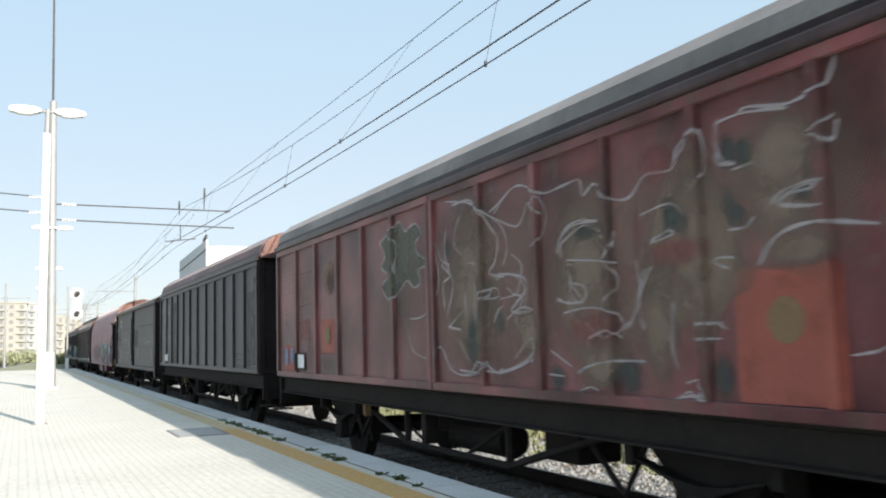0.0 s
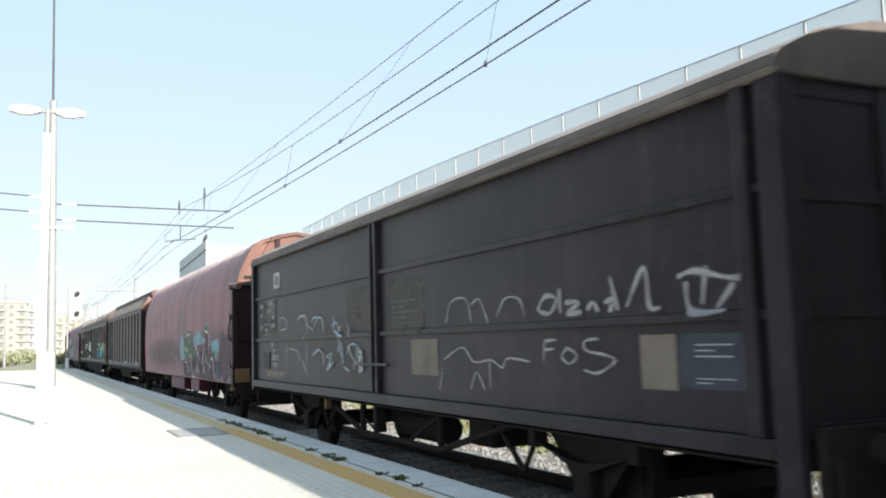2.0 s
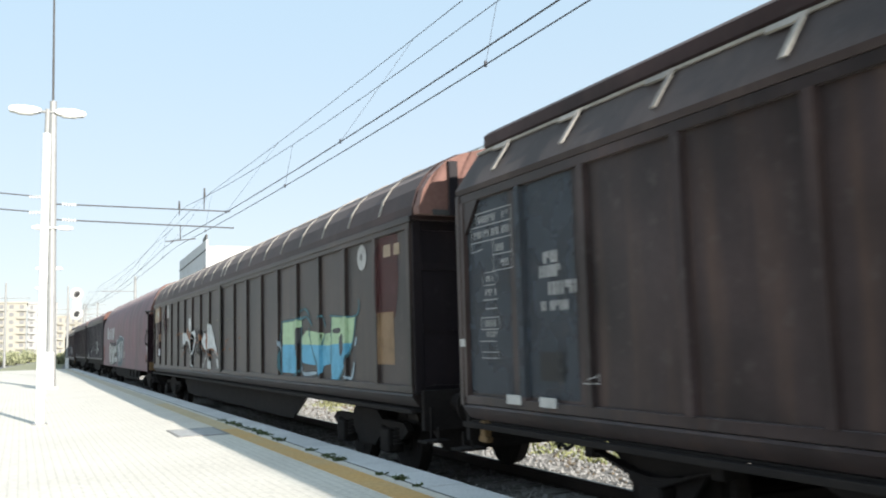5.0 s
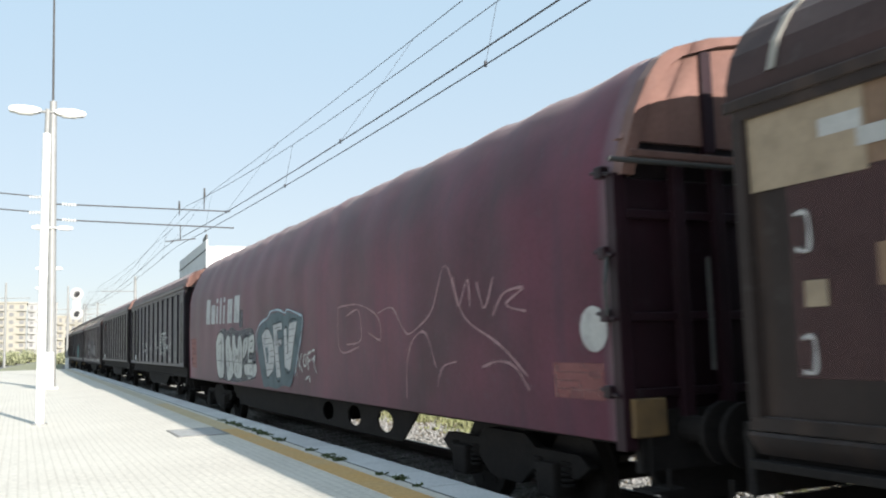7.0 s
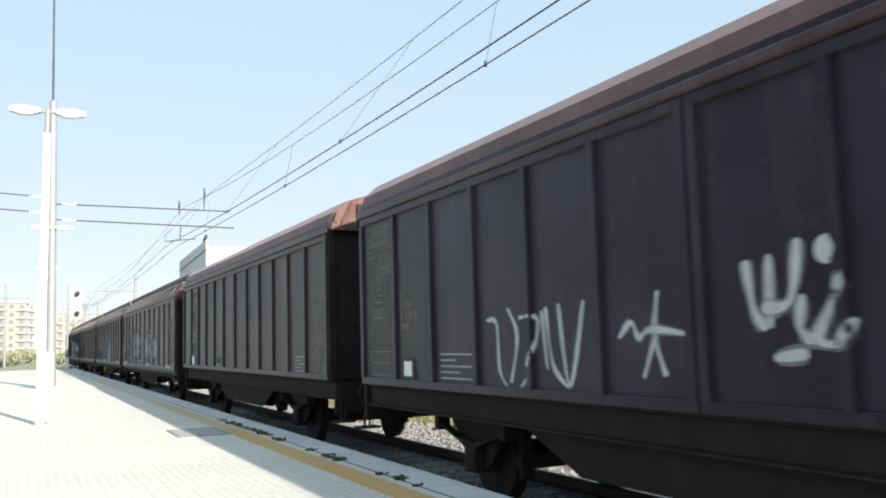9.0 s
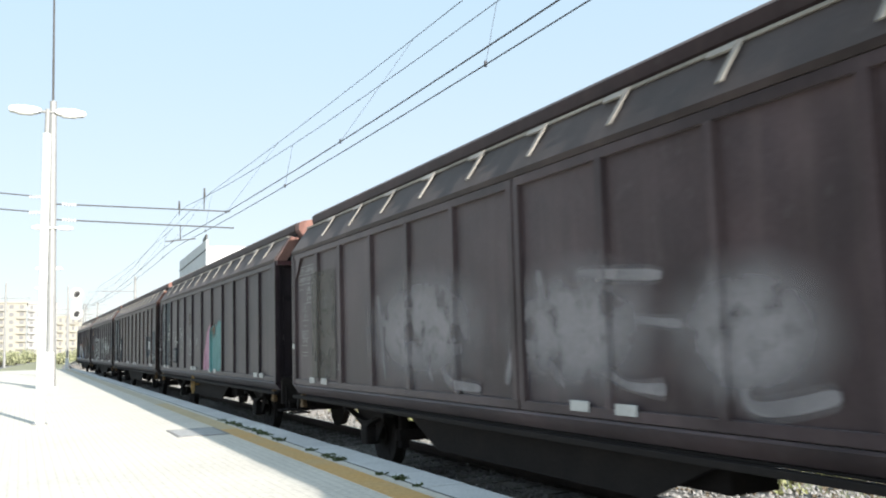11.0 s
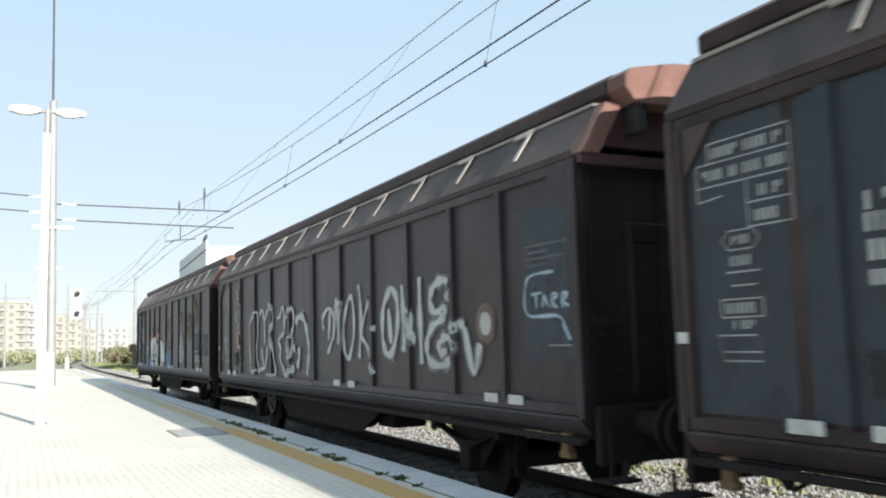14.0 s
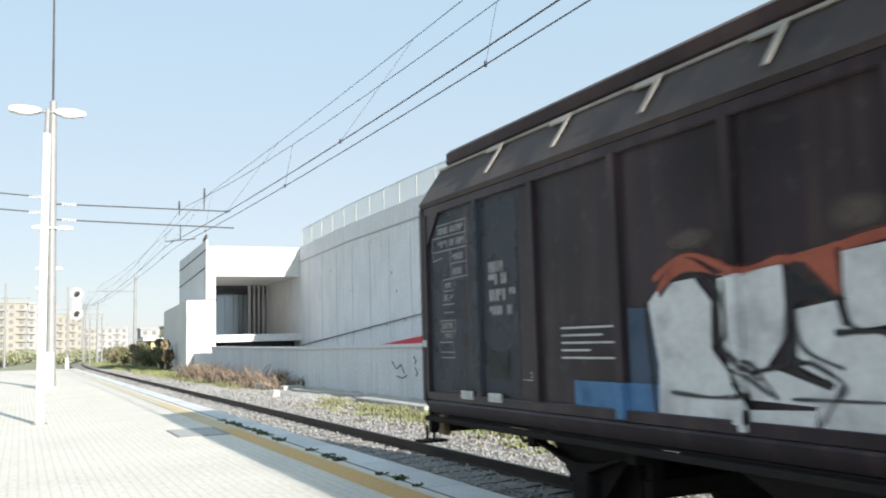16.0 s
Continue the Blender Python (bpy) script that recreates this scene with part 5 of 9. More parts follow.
    def hand_wheel(self, u, colour=None):
        bm = new_bm()
        u += self.shift
        n, r, x = 20, 0.24, -1.36
        ring = [(x, u + r * math.cos(k * 2 * math.pi / n), 0.78 + r * math.sin(k * 2 * math.pi / n)) for k in range(n + 1)]
        pipe(bm, ring, 0.02)
        for k in range(5):
            a = k * 2 * math.pi / 5
            rod(bm, (x, u, 0.78), (x, u + r * math.cos(a), 0.78 + r * math.sin(a)), 0.012, n=5)
        rod(bm, (x, u, 0.78), (-1.2, u, 0.78), 0.03, n=6)
        part("hand_brake_wheel", bm, colour or M["dark_metal"], self.t, "ochre spoked hand brake wheel")


def tarp_bulge(z):
    return 0.0 if z < 1.15 else 0.02 * math.sin(min(1.0, (z - 1.15) / 2.0) * math.pi)


# ---------------------------------------------------------------- paint on the wagon sides
COLOURS = {
    "salmon": (0.30, 0.075, 0.055), "beige_pale": (0.40, 0.31, 0.25), "pink_ghost": (0.24, 0.075, 0.070), "olive": (0.19, 0.115, 0.06), "mauve_dust": (0.22, 0.15, 0.125), "olive_brown": (0.20, 0.145, 0.11), "dark_teal": (0.040, 0.062, 0.062), "pale": (0.48, 0.44, 0.46),
    "olive_grey": (0.10, 0.105, 0.08), "pinkish": (0.28, 0.10, 0.095), "ochre_brown": (0.19, 0.105, 0.06), "blue_grey": (0.14, 0.19, 0.30), "faded": (0.27, 0.18, 0.17),
    "black": (0.012, 0.012, 0.013), "card": (0.78, 0.79, 0.82), "grey_light": (0.082, 0.074, 0.074), "faded_grey": (0.20, 0.19, 0.19), "white_dull": (0.45, 0.44, 0.43),
    "dust_brown": (0.065, 0.056, 0.050), "tan_dull": (0.17, 0.135, 0.105), "blue_panel": (0.040, 0.050, 0.064), "pale_pink": (0.38, 0.22, 0.24), "faded_pink": (0.26, 0.11, 0.12),
    "teal_light": (0.16, 0.30, 0.36), "green_dark": (0.045, 0.090, 0.045), "purple": (0.12, 0.055, 0.11), "purple_dark": (0.065, 0.035, 0.055), "navy": (0.03, 0.06, 0.13),
    "white": (0.66, 0.67, 0.67), "blue_pale": (0.33, 0.42, 0.48), "dark_red": (0.075, 0.018, 0.018), "ochre": (0.24, 0.15, 0.08), "beige": (0.34, 0.26, 0.18),
    "grey_mid": (0.12, 0.12, 0.12), "lime_pale": (0.42, 0.58, 0.36), "sky_blue": (0.12, 0.42, 0.62), "grey_dark": (0.05, 0.05, 0.055), "teal": (0.05, 0.15, 0.18),
    "rust": (0.26, 0.10, 0.045), "tan": (0.22, 0.135, 0.085), "silver": (0.42, 0.43, 0.44), "grey_teal": (0.085, 0.115, 0.135), "chalk": (0.46, 0.47, 0.46),
    "chalk_dull": (0.28, 0.26, 0.27), "faded_tan": (0.25, 0.22, 0.16), "tan_dark": (0.125, 0.112, 0.098), "smudge_tan": (0.080, 0.058, 0.048), "pink": (0.40, 0.19, 0.28),
    "teal_dull": (0.09, 0.25, 0.25), "chalk_bright": (0.60, 0.61, 0.62), "rust_bright": (0.32, 0.075, 0.04), "blue": (0.06, 0.17, 0.34), "blue_dim": (0.035, 0.065, 0.115), "silver_dull": (0.32, 0.34, 0.34),
    "salmon_pale": (0.26, 0.18, 0.14), "mark": (0.55, 0.54, 0.52), "oxide_dark": (0.070, 0.028, 0.028), "stain_brown": (0.085, 0.048, 0.030), "faded_purple": (0.13, 0.065, 0.10), "deep_purple": (0.030, 0.018, 0.030), "black_thin": (0.014, 0.014, 0.016), "smudge_rust": (0.165, 0.088, 0.05), "shield_teal": (0.055, 0.095, 0.115),
}
THIN = {"pink_ghost": 0.6, "salmon_pale": 0.5, "navy": 0.7, "mauve_dust": 0.6, "faded": 0.4, "faded_grey": 0.75, "faded_pink": 0.55, "olive_brown": 0.85, "smudge_tan": 0.9, "grey_light": 0.7, "chalk_dull": 0.9, "purple": 0.6, "purple_dark": 0.7,
        "pale": 0.62, "pale_pink": 0.75, "tan_dark": 0.7, "dust_brown": 0.8, "blue_panel": 0.8, "grey_teal": 0.6, "dark_teal": 0.7, "olive_grey": 0.75, "pinkish": 0.7, "faded_tan": 0.95, "dark_red": 0.75, "stain_brown": 0.22, "smudge_rust": 0.95, "faded_purple": 0.6, "deep_purple": 0.4, "black_thin": 0.75, "ochre_brown": 0.7, "oxide_dark": 0.7}
PAINTS = {}
SOFT = ("graffiti_ghost", "paint_smudge", "grime", "paint_stain", "graffiti_shade")


def spray(name, cover=1.0, soft=False):
    """Worn paint: its colour, patchy, so that the wagon shows through in places."""
    key = (name, cover, soft)
    if key in PAINTS:
        return PAINTS[key]
    c = COLOURS[name]
    m = surface("sprayed_" + name, c, tuple(v * 0.8 for v in c), 0.6, scale=2.5, fine=20.0, bump=0.0)
    n, link = m.node_tree.nodes, m.node_tree.links.new
    bs = n["Principled BSDF"]
    tc = n.new("ShaderNodeTexCoord")
    t = n.new("ShaderNodeTexNoise")
    t.inputs["Scale"].default_value, t.inputs["Detail"].default_value = 3.5, 6.0
    link(tc.outputs["Object"], t.inputs["Vector"])
    r = n.new("ShaderNodeMapRange")
    full = THIN.get(name, 1.0) * cover
    r.inputs["From Min"].default_value, r.inputs["From Max"].default_value = 0.28, 0.5
    r.inputs["To Min"].default_value, r.inputs["To Max"].default_value = full * 0.72, full
    link(t.outputs["Fac"], r.inputs["Value"])
    alpha = r.outputs["Result"]
    if name == "silver_dull":                # scribbled to and fro
        mp = n.new("ShaderNodeMapping")
        mp.inputs["Scale"].default_value = (1.0, 1.3, 9.0)
        link(tc.outputs["Object"], mp.inputs[0])
        link(mp.outputs[0], t.inputs["Vector"])
        t.inputs["Detail"].default_value = 3.0
        r.inputs["From Min"].default_value, r.inputs["To Min"].default_value = 0.42, 0.15
    if soft:                                 # overspray that fades out from its middle
        dist = n.new("ShaderNodeVectorMath")
        dist.operation = "DISTANCE"
        flat = n.new("ShaderNodeVectorMath")
        flat.operation = "MULTIPLY"
        flat.inputs[1].default_value = (0, 1, 1)
        link(tc.outputs["Generated"], flat.inputs[0])
        link(flat.outputs[0], dist.inputs[0])
        dist.inputs[1].default_value = (0, 0.5, 0.5)
        edge = n.new("ShaderNodeMapRange")
        edge.interpolation_type = "SMOOTHSTEP"
        edge.inputs["From Min"].default_value, edge.inputs["From Max"].default_value = 0.54, 0.15
        link(dist.outputs["Value"], edge.inputs["Value"])
        mul = n.new("ShaderNodeMath")
        mul.operation = "MULTIPLY"
        link(alpha, mul.inputs[0])
        link(edge.outputs["Result"], mul.inputs[1])
        alpha = mul.outputs[0]
        r.inputs["To Min"].default_value = full * 0.3
    link(alpha, bs.inputs["Alpha"])
    PAINTS[key] = m
    return m


def lift(w):
    w.layer += 1
    return 0.003 + 0.0007 * w.layer


def cuts(w, u0, u1, step=0.06):
    """Columns from u0 to u1, cut at the edges of ribs so that paint follows them."""
    us = {round(u0, 4), round(u1, 4)}
    k = math.ceil(u0 / step)
    while k * step < u1:
        us.add(round(k * step, 4))
        k += 1
    if w.kind != "planked":
        for r in [v - w.shift for v in w.ribs]:
            for d in (w.rib_w / 2, w.rib_w / 2 + 0.02):
                for s in (-d, d):
                    if u0 < r + s < u1:
                        us.add(round(r + s, 4))
    return sorted(us)


def rows_between(w, z0, z1):
    zs = [z0, z1]
    if w.kind == "planked":
        for r in w.ribs:
            zs += [r + s for s in (-0.055, -0.035, 0.035, 0.055) if z0 < r + s < z1]
    elif w.kind == "tarpaulin":
        zs += [z for z in (1.3, 1.5, 1.7, 1.9, 2.1, 2.3, 2.5, 2.7, 2.9) if z0 < z < z1]
    return sorted(zs)


def quad(bm, w, off, pts):
    vs = []
    for u, z in pts:
        u = min(max(u + w.shift, 0.08), w.L - 0.08)
        z = min(max(z, w.pr["bottom"] + 0.015), w.pr["top"] + (-0.015 if w.kind != "tarpaulin" else 0.2))
        vs.append(bm.verts.new((-(w.surf(u, z) + off), u, z)))
    try:
        bm.faces.new(vs)
    except ValueError:
        pass


def patch(w, name, colour, u0, u1, z0, z1, label=""):
    off, bm = lift(w), new_bm()
    us = cuts(w, u0, u1)
    for a, b in zip(us[:-1], us[1:]):
        zs = rows_between(w, z0, z1)
        for c, d in zip(zs[:-1], zs[1:]):
            quad(bm, w, off, [(a, c), (b, c), (b, d), (a, d)])
    bmesh.ops.remove_doubles(bm, verts=bm.verts[:], dist=0.0004)
    return part(name, bm, spray(colour), w.t, label)


def text_bars(w, name, colour, u0, u1, z0, z1, n, label=""):
    """Unreadable lines of lettering, as bars of their size."""
    off = lift(w)
    rng = random.Random(int(u0 * 100) + n)
    h = (z1 - z0) / n
    for i in range(n):
        za, zb = z1 - h * (i + 0.64), z1 - h * (i + 0.36)
        end = u0 + (u1 - u0) * (0.0 if i % 2 == 0 else rng.uniform(0.2, 0.6))
        bm = new_bm()
        us = cuts(w, end, u1)
        for a, b in zip(us[:-1], us[1:]):
            quad(bm, w, off, [(a, za), (b, za), (b, zb), (a, zb)])
        bmesh.ops.remove_doubles(bm, verts=bm.verts[:], dist=0.0004)
        part(name, bm, spray(colour, 0.75), w.t, label)


def fill_poly(bm, w, off, pts):
    us = cuts(w, min(p[0] for p in pts), max(p[0] for p in pts), 0.05)
    extra = sorted({round(p[0], 4) for p in pts})
    us = sorted(set(us) | set(extra))

    def crossing(u, um):
        """z of the outline's edges that pass the column's middle, at u."""
        zs = []
        for (ua, za), (ub, zb) in zip(pts, pts[1:] + pts[:1]):
            if (ua - um) * (ub - um) < 0:
                zs.append((za + (zb - za) * (um - ua) / (ub - ua), za + (zb - za) * (u - ua) / (ub - ua)))
        return [z for _, z in sorted(zs)]
    for a, b in zip(us[:-1], us[1:]):
        if b - a < 1e-4:
            continue
        m = (a + b) / 2
        ca, cb = crossing(a + 1e-6, m), crossing(b - 1e-6, m)
        for i in range(0, len(ca) - 1, 2):
            la, ha, lb, hb = ca[i], ca[i + 1], cb[i], cb[i + 1]
            n = 1 if w.kind not in ("tarpaulin", "planked") else 6
            for k in range(n):
                f0, f1 = k / n, (k + 1) / n
                quad(bm, w, off, [(a, la + (ha - la) * f0), (b, lb + (hb - lb) * f0), (b, lb + (hb - lb) * f1), (a, la + (ha - la) * f1)])


def smooth_line(pts, closed=False, n=5):
    """Points of a soft curve through the given ones."""
    if len(pts) < 3:
        (a, b), (c, d) = pts[0], pts[-1]
        return [(a + (c - a) * k / 8, b + (d - b) * k / 8) for k in range(9)]
    q = ([pts[-1]] if closed else [pts[0]]) + list(pts) + ([pts[0], pts[1]] if closed else [pts[-1]])
    out = []
    for i in range(1, len(q) - 2):
        p0, p1, p2, p3 = q[i - 1:i + 3]
        for k in range(n):
            t = k / n
            out.append(tuple(0.5 * (2 * b + (c - a) * t + (2 * a - 5 * b + 4 * c - d) * t * t + (3 * b - a - 3 * c + d) * t ** 3) for a, b, c, d in zip(p0, p1, p2, p3)))
    out.append(q[-2] if not closed else out[0])
    return out


def fills(w, name, colour, polys, label=""):
    off = lift(w)
    for p in polys:
        bm = new_bm()
        fill_poly(bm, w, off, p if name in ("logo_block", "graffiti_top", "graffiti_base", "graffiti_block", "lighter_panel", "graffiti_spike") else smooth_line(p, True, 3)[:-1])
        bmesh.ops.remove_doubles(bm, verts=bm.verts[:], dist=0.0004)
        part(name, bm, spray(colour, 1.0, name in SOFT), w.t, label)


def disc(w, name, colour, u, z, r, label=""):
    off, bm = lift(w), new_bm()
    fill_poly(bm, w, off, [(u + r * math.cos(k * math.pi / 14), z + r * math.sin(k * math.pi / 14)) for k in range(28)])
    bmesh.ops.remove_doubles(bm, verts=bm.verts[:], dist=0.0004)
    return part(name, bm, spray(colour, 1.0, name in SOFT), w.t, label)


def strokes(w, name, colour, width, lines, label=""):
    """Sprayed lines: a firm core with a thin halo on both sides."""
    off = lift(w)
    for line in lines:
        bm = new_bm()
        c = smooth_line(line, False, 11)
        half = []
        for i, p in enumerate(c):
            a, b = c[max(0, i - 1)], c[min(len(c) - 1, i + 1)]
            dx, dy = b[0] - a[0], b[1] - a[1]
            ln = math.hypot(dx, dy) or 1.0
            wd = width * 0.5 * (0.85 + 0.25 * math.sin(i * 0.5 + p[0] * 3))
            if i in (0, len(c) - 1):
                wd *= 0.6
            half.append((-dy / ln * wd, dx / ln * wd))
        for i in range(len(c) - 1):
            (u0, z0), (u1, z1), (a0, b0), (a1, b1) = c[i], c[i + 1], half[i], half[i + 1]
            for s0, s1, mi in ((-1.45, -0.8, 1), (-0.8, 0.8, 0), (0.8, 1.45, 1)):
                k = len(bm.faces)
                quad(bm, w, off, [(u0 + a0 * s0, z0 + b0 * s0), (u1 + a1 * s0, z1 + b1 * s0), (u1 + a1 * s1, z1 + b1 * s1), (u0 + a0 * s1, z0 + b0 * s1)])
                bm.faces.ensure_lookup_table()
                if len(bm.faces) > k:
                    bm.faces[-1].material_index = mi
        part(name, bm, [spray(colour), spray(colour, 0.3)], w.t, label)


def ruled(w, name, colour, lines, width=0.012, label=""):
    """Straight thin painted lines of a stencilled mark."""
    off = lift(w)
    for (u0, z0), (u1, z1) in lines:
        bm = new_bm()
        if abs(u1 - u0) > 0.03:
            us = cuts(w, min(u0, u1), max(u0, u1), 0.2)
            for a, b in zip(us[:-1], us[1:]):
                za, zb = (z0 + (z1 - z0) * (v - u0) / (u1 - u0) for v in (a, b))
                quad(bm, w, off, [(a, za - width / 2), (b, zb - width / 2), (b, zb + width / 2), (a, za + width / 2)])
        else:
            quad(bm, w, off, [(u0 - width / 2, z0), (u0 + width / 2, z0), (u1 + width / 2, z1), (u1 - width / 2, z1)])
        bmesh.ops.remove_doubles(bm, verts=bm.verts[:], dist=0.0005)
        part(name, bm, spray(colour, 0.8), w.t, label)


def char_row(w, colour, u0, u1, z0, z1, seed=0, cover=0.8):
    """One row of small unreadable characters, as upright bars of their size."""
    rng = random.Random(int(u0 * 100) + int(z0 * 1000) + seed)
    off = lift(w)
    step = max(0.032, (z1 - z0) * 0.56)
    u = u1
    while u - step * 0.7 > u0 - 0.01:
        if rng.random() > 0.14:
            a, b = u - step * rng.uniform(0.48, 0.72), u
            lo = z0 + (z1 - z0) * (0.45 if rng.random() < 0.12 else 0.0)
            bm = new_bm()
            quad(bm, w, off, [(a, lo), (b, lo), (b, z1), (a, z1)])
            part("lettering", bm, spray(colour, cover), w.t, "small painted lettering")
        u -= step


def rect(a, b, c, d):
    return [((a, c), (b, c)), ((b, c), (b, d)), ((b, d), (a, d)), ((a, d), (a, c))]


def data_table(w, colour, e, dz=0.0, cover=0.7):
    """The ruled load table with the small framed marks under it; e: the trailing edge of the side."""
    top = 3.10 + dz
    ruled(w, "table_frame", colour, [((e - 1.10, top), (e - 0.38, top)), ((e - 1.10, top - 0.14), (e - 0.26, top - 0.14)), ((e - 1.10, top - 0.30), (e - 0.26, top - 0.30)),
                                     ((e - 1.10, top), (e - 1.10, top - 0.62)), ((e - 0.72, top - 0.30), (e - 0.72, top - 0.62)), ((e - 1.10, top - 0.62), (e - 0.72, top - 0.62)),
                                     ((e - 1.10, top - 0.46), (e - 0.72, top - 0.46)), ((e - 0.26, top - 0.14), (e - 0.26, top - 0.40)), ((e - 0.26, top - 0.40), (e - 0.5, top - 0.38)),
                                     ((e - 0.38, top), (e - 0.38, top - 0.14))], 0.010, "ruled white load table")
    for a, b, c in ((1.06, 0.42, 0.11), (1.06, 0.32, 0.26), (1.04, 0.78, 0.43), (1.04, 0.78, 0.59)):
        char_row(w, colour, e - a, e - b, top - c, top - c + 0.075, 3, cover)
    ruled(w, "mark_frame", colour, [((e - 0.81, 2.405 + dz), (e - 0.75, 2.47 + dz)), ((e - 0.75, 2.47 + dz), (e - 0.53, 2.47 + dz)), ((e - 0.53, 2.47 + dz), (e - 0.47, 2.405 + dz)),
                                    ((e - 0.47, 2.405 + dz), (e - 0.53, 2.34 + dz)), ((e - 0.53, 2.34 + dz), (e - 0.75, 2.34 + dz)), ((e - 0.75, 2.34 + dz), (e - 0.81, 2.405 + dz))], 0.010, "six-sided mark")
    char_row(w, colour, e - 0.72, e - 0.56, 2.375 + dz, 2.435 + dz, 1, cover)
    char_row(w, colour, e - 0.76, e - 0.54, 2.23 + dz, 2.30 + dz, 2, cover)
    ruled(w, "mark_frame", colour, [((e - 0.80, 2.19 + dz), (e - 0.50, 2.19 + dz)), ((e - 0.77, 2.10 + dz), (e - 0.54, 2.10 + dz))], 0.012)
    ruled(w, "mark_frame", colour, rect(e - 0.81, e - 0.44, 1.89 + dz, 2.01 + dz), 0.010, "framed mark")
    char_row(w, colour, e - 0.77, e - 0.48, 1.915 + dz, 1.985 + dz, 4, cover)
    char_row(w, colour, e - 0.76, e - 0.54, 1.81 + dz, 1.87 + dz, 5, cover)


def rear_lettering(w, dim="white_dull", panel="blue_panel"):
    """The table of data at the trailing end, and the pairs of marks along the skirt."""
    e = w.L - w.shift
    if panel:
        patch(w, "repaint_patch", panel, e - 1.05, e - 0.14, 1.24, 3.24, "blue-grey repainted bay")
        patch(w, "repaint_patch", panel, e - 2.16, e - 1.15, 1.24, 3.24, "blue-grey repainted bay")
    data_table(w, dim, e)
    ruled(w, "mark_frame", dim, [((e - 0.78, 1.60), (e - 0.44, 1.60)), ((e - 0.74, 1.77), (e - 0.40, 1.77)), ((e - 0.78, 1.60), (e - 0.74, 1.77)), ((e - 0.44, 1.60), (e - 0.40, 1.77)), ((e - 0.78, 1.66), (e - 0.44, 1.66))], 0.010, "slanted framed mark")
    for a, b, z0, z1 in ((1.94, 1.61, 2.46, 2.57), (1.98, 1.60, 2.335, 2.445), (2.22, 1.61, 2.17, 2.29), (2.06, 1.61, 2.03, 2.12)):
        char_row(w, dim, e - a, e - b, z0, z1, 6, 0.9)
    patch(w, "label_holder", "black", e - 1.94, e - 1.56, 1.40, 1.66, "dark empty label holder")
    ruled(w, "mark_frame", dim, [((e - 2.46, 1.40), (e - 2.22, 1.40)), ((e - 2.46, 1.40), (e - 2.46, 1.48)), ((e - 2.46, 1.48), (e - 2.36, 1.43))], 0.010)
    for u in (0.57, 1.05, e - 9.4, e - 8.77, e - 1.85, e - 1.25):
        bm = new_bm()
        box(bm, -1.428, -1.413, u + w.shift, u + w.shift + 0.27, 1.165, 1.255, 0.004)
        part("skirt_mark", bm, spray("mark"), w.t, "pale square mark on the skirt")
    bm = new_bm()
    box(bm, -1.432, -1.424, w.L - 0.14, w.L - 0.03, 1.72, 1.80, 0.003)
    part("post_mark", bm, spray("mark"), w.t, "white mark on the corner post")


def old_lettering(w, colour, logo=None):
    """The worn data of the dark sliding-wall wagons, trailing end."""
    e = w.L
    data_table(w, colour, e - 0.02, 0.22, 0.55)
    ruled(w, "mark_frame", colour, [((e - 1.10, 1.67), (e - 0.39, 1.67)), ((e - 1.04, 1.52), (e - 0.45, 1.52)), ((e - 1.0, 1.36), (e - 0.45, 1.36))], 0.012)
    for a, b, z0, z1 in ((1.62, 1.42, 2.34, 2.43), (1.76, 1.42, 2.21, 2.30), (1.95, 1.44, 2.06, 2.17), (1.70, 1.44, 1.93, 2.02)):
        char_row(w, colour, e - a, e - b, z0, z1, 8, 0.6)
    if logo:
        patch(w, "logo_plate", logo, e - 1.94, e - 1.54, 2.88, 3.18, "small faded logo plate")
        for k in (0, 1):
            patch(w, "logo_mark", "grey_mid", e - 1.87 + 0.17 * k, e - 1.76 + 0.17 * k, 2.95, 3.11)


def paint_train():
    for w in TRAIN.values():
        w.layer = 0
    for k, panel in (("E", "blue_panel"), ("J", None), ("K", "blue_panel"), ("M", "blue_panel"), ("N", None), ("O", "blue_panel")):
        rear_lettering(TRAIN[k], panel=panel)
    for a, b, z0 in ((6.9, 9.3, 0.58), (4.6, 5.8, 0.62)):
        bm = new_bm()
        box(bm, -1.36, -0.8, a, b, z0, 0.93, 0.02)
        part("equipment_box", bm, P["tarp"], TRAIN["D"].t, "red equipment box under the floor")
    TRAIN["K"].hand_wheel(8.6, flat_grain("ochre_wheel_paint", (0.40, 0.25, 0.08)))
    TRAIN["N"].hand_wheel(9.9)
    for k, u in (("M", 8.63), ("M", 8.13), ("K", 8.36), ("K", 7.91)):
        bm = new_bm()
        box(bm, -1.428, -1.413, u + TRAIN[k].shift, u + TRAIN[k].shift + 0.27, 1.18, 1.28, 0.004)
        part("skirt_mark", bm, spray("mark"), TRAIN[k].t, "pale square mark on the skirt")
    bm = new_bm()
    box(bm, -1.45, -1.41, 11.22, 11.36, 1.2, 3.24, 0.015)
    part("door_post", bm, flat_grain("bare_post_grey", (0.11, 0.105, 0.095)), TRAIN["F"].t, "bare grey upright post between the sliding walls")
    for k in ("D",):
        bm = new_bm()
        box(bm, -1.40, -1.34, 0.30, 0.42, 0.84, 1.02, 0.015)
        box(bm, -1.42, -1.33, 0.27, 0.45, 0.80, 0.86, 0.015)
        part("towing_hook", bm, M["ochre"], TRAIN[k].t, "ochre-painted towing hook")
    patch(TRAIN["A"], "repaint_patch", "salmon", 1.18, 2.05, 1.33, 2.19, "salmon-red repainted square")
    patch(TRAIN["A"], "repaint_patch", "pinkish", 10.23, 11.00, 1.63, 2.15, "")
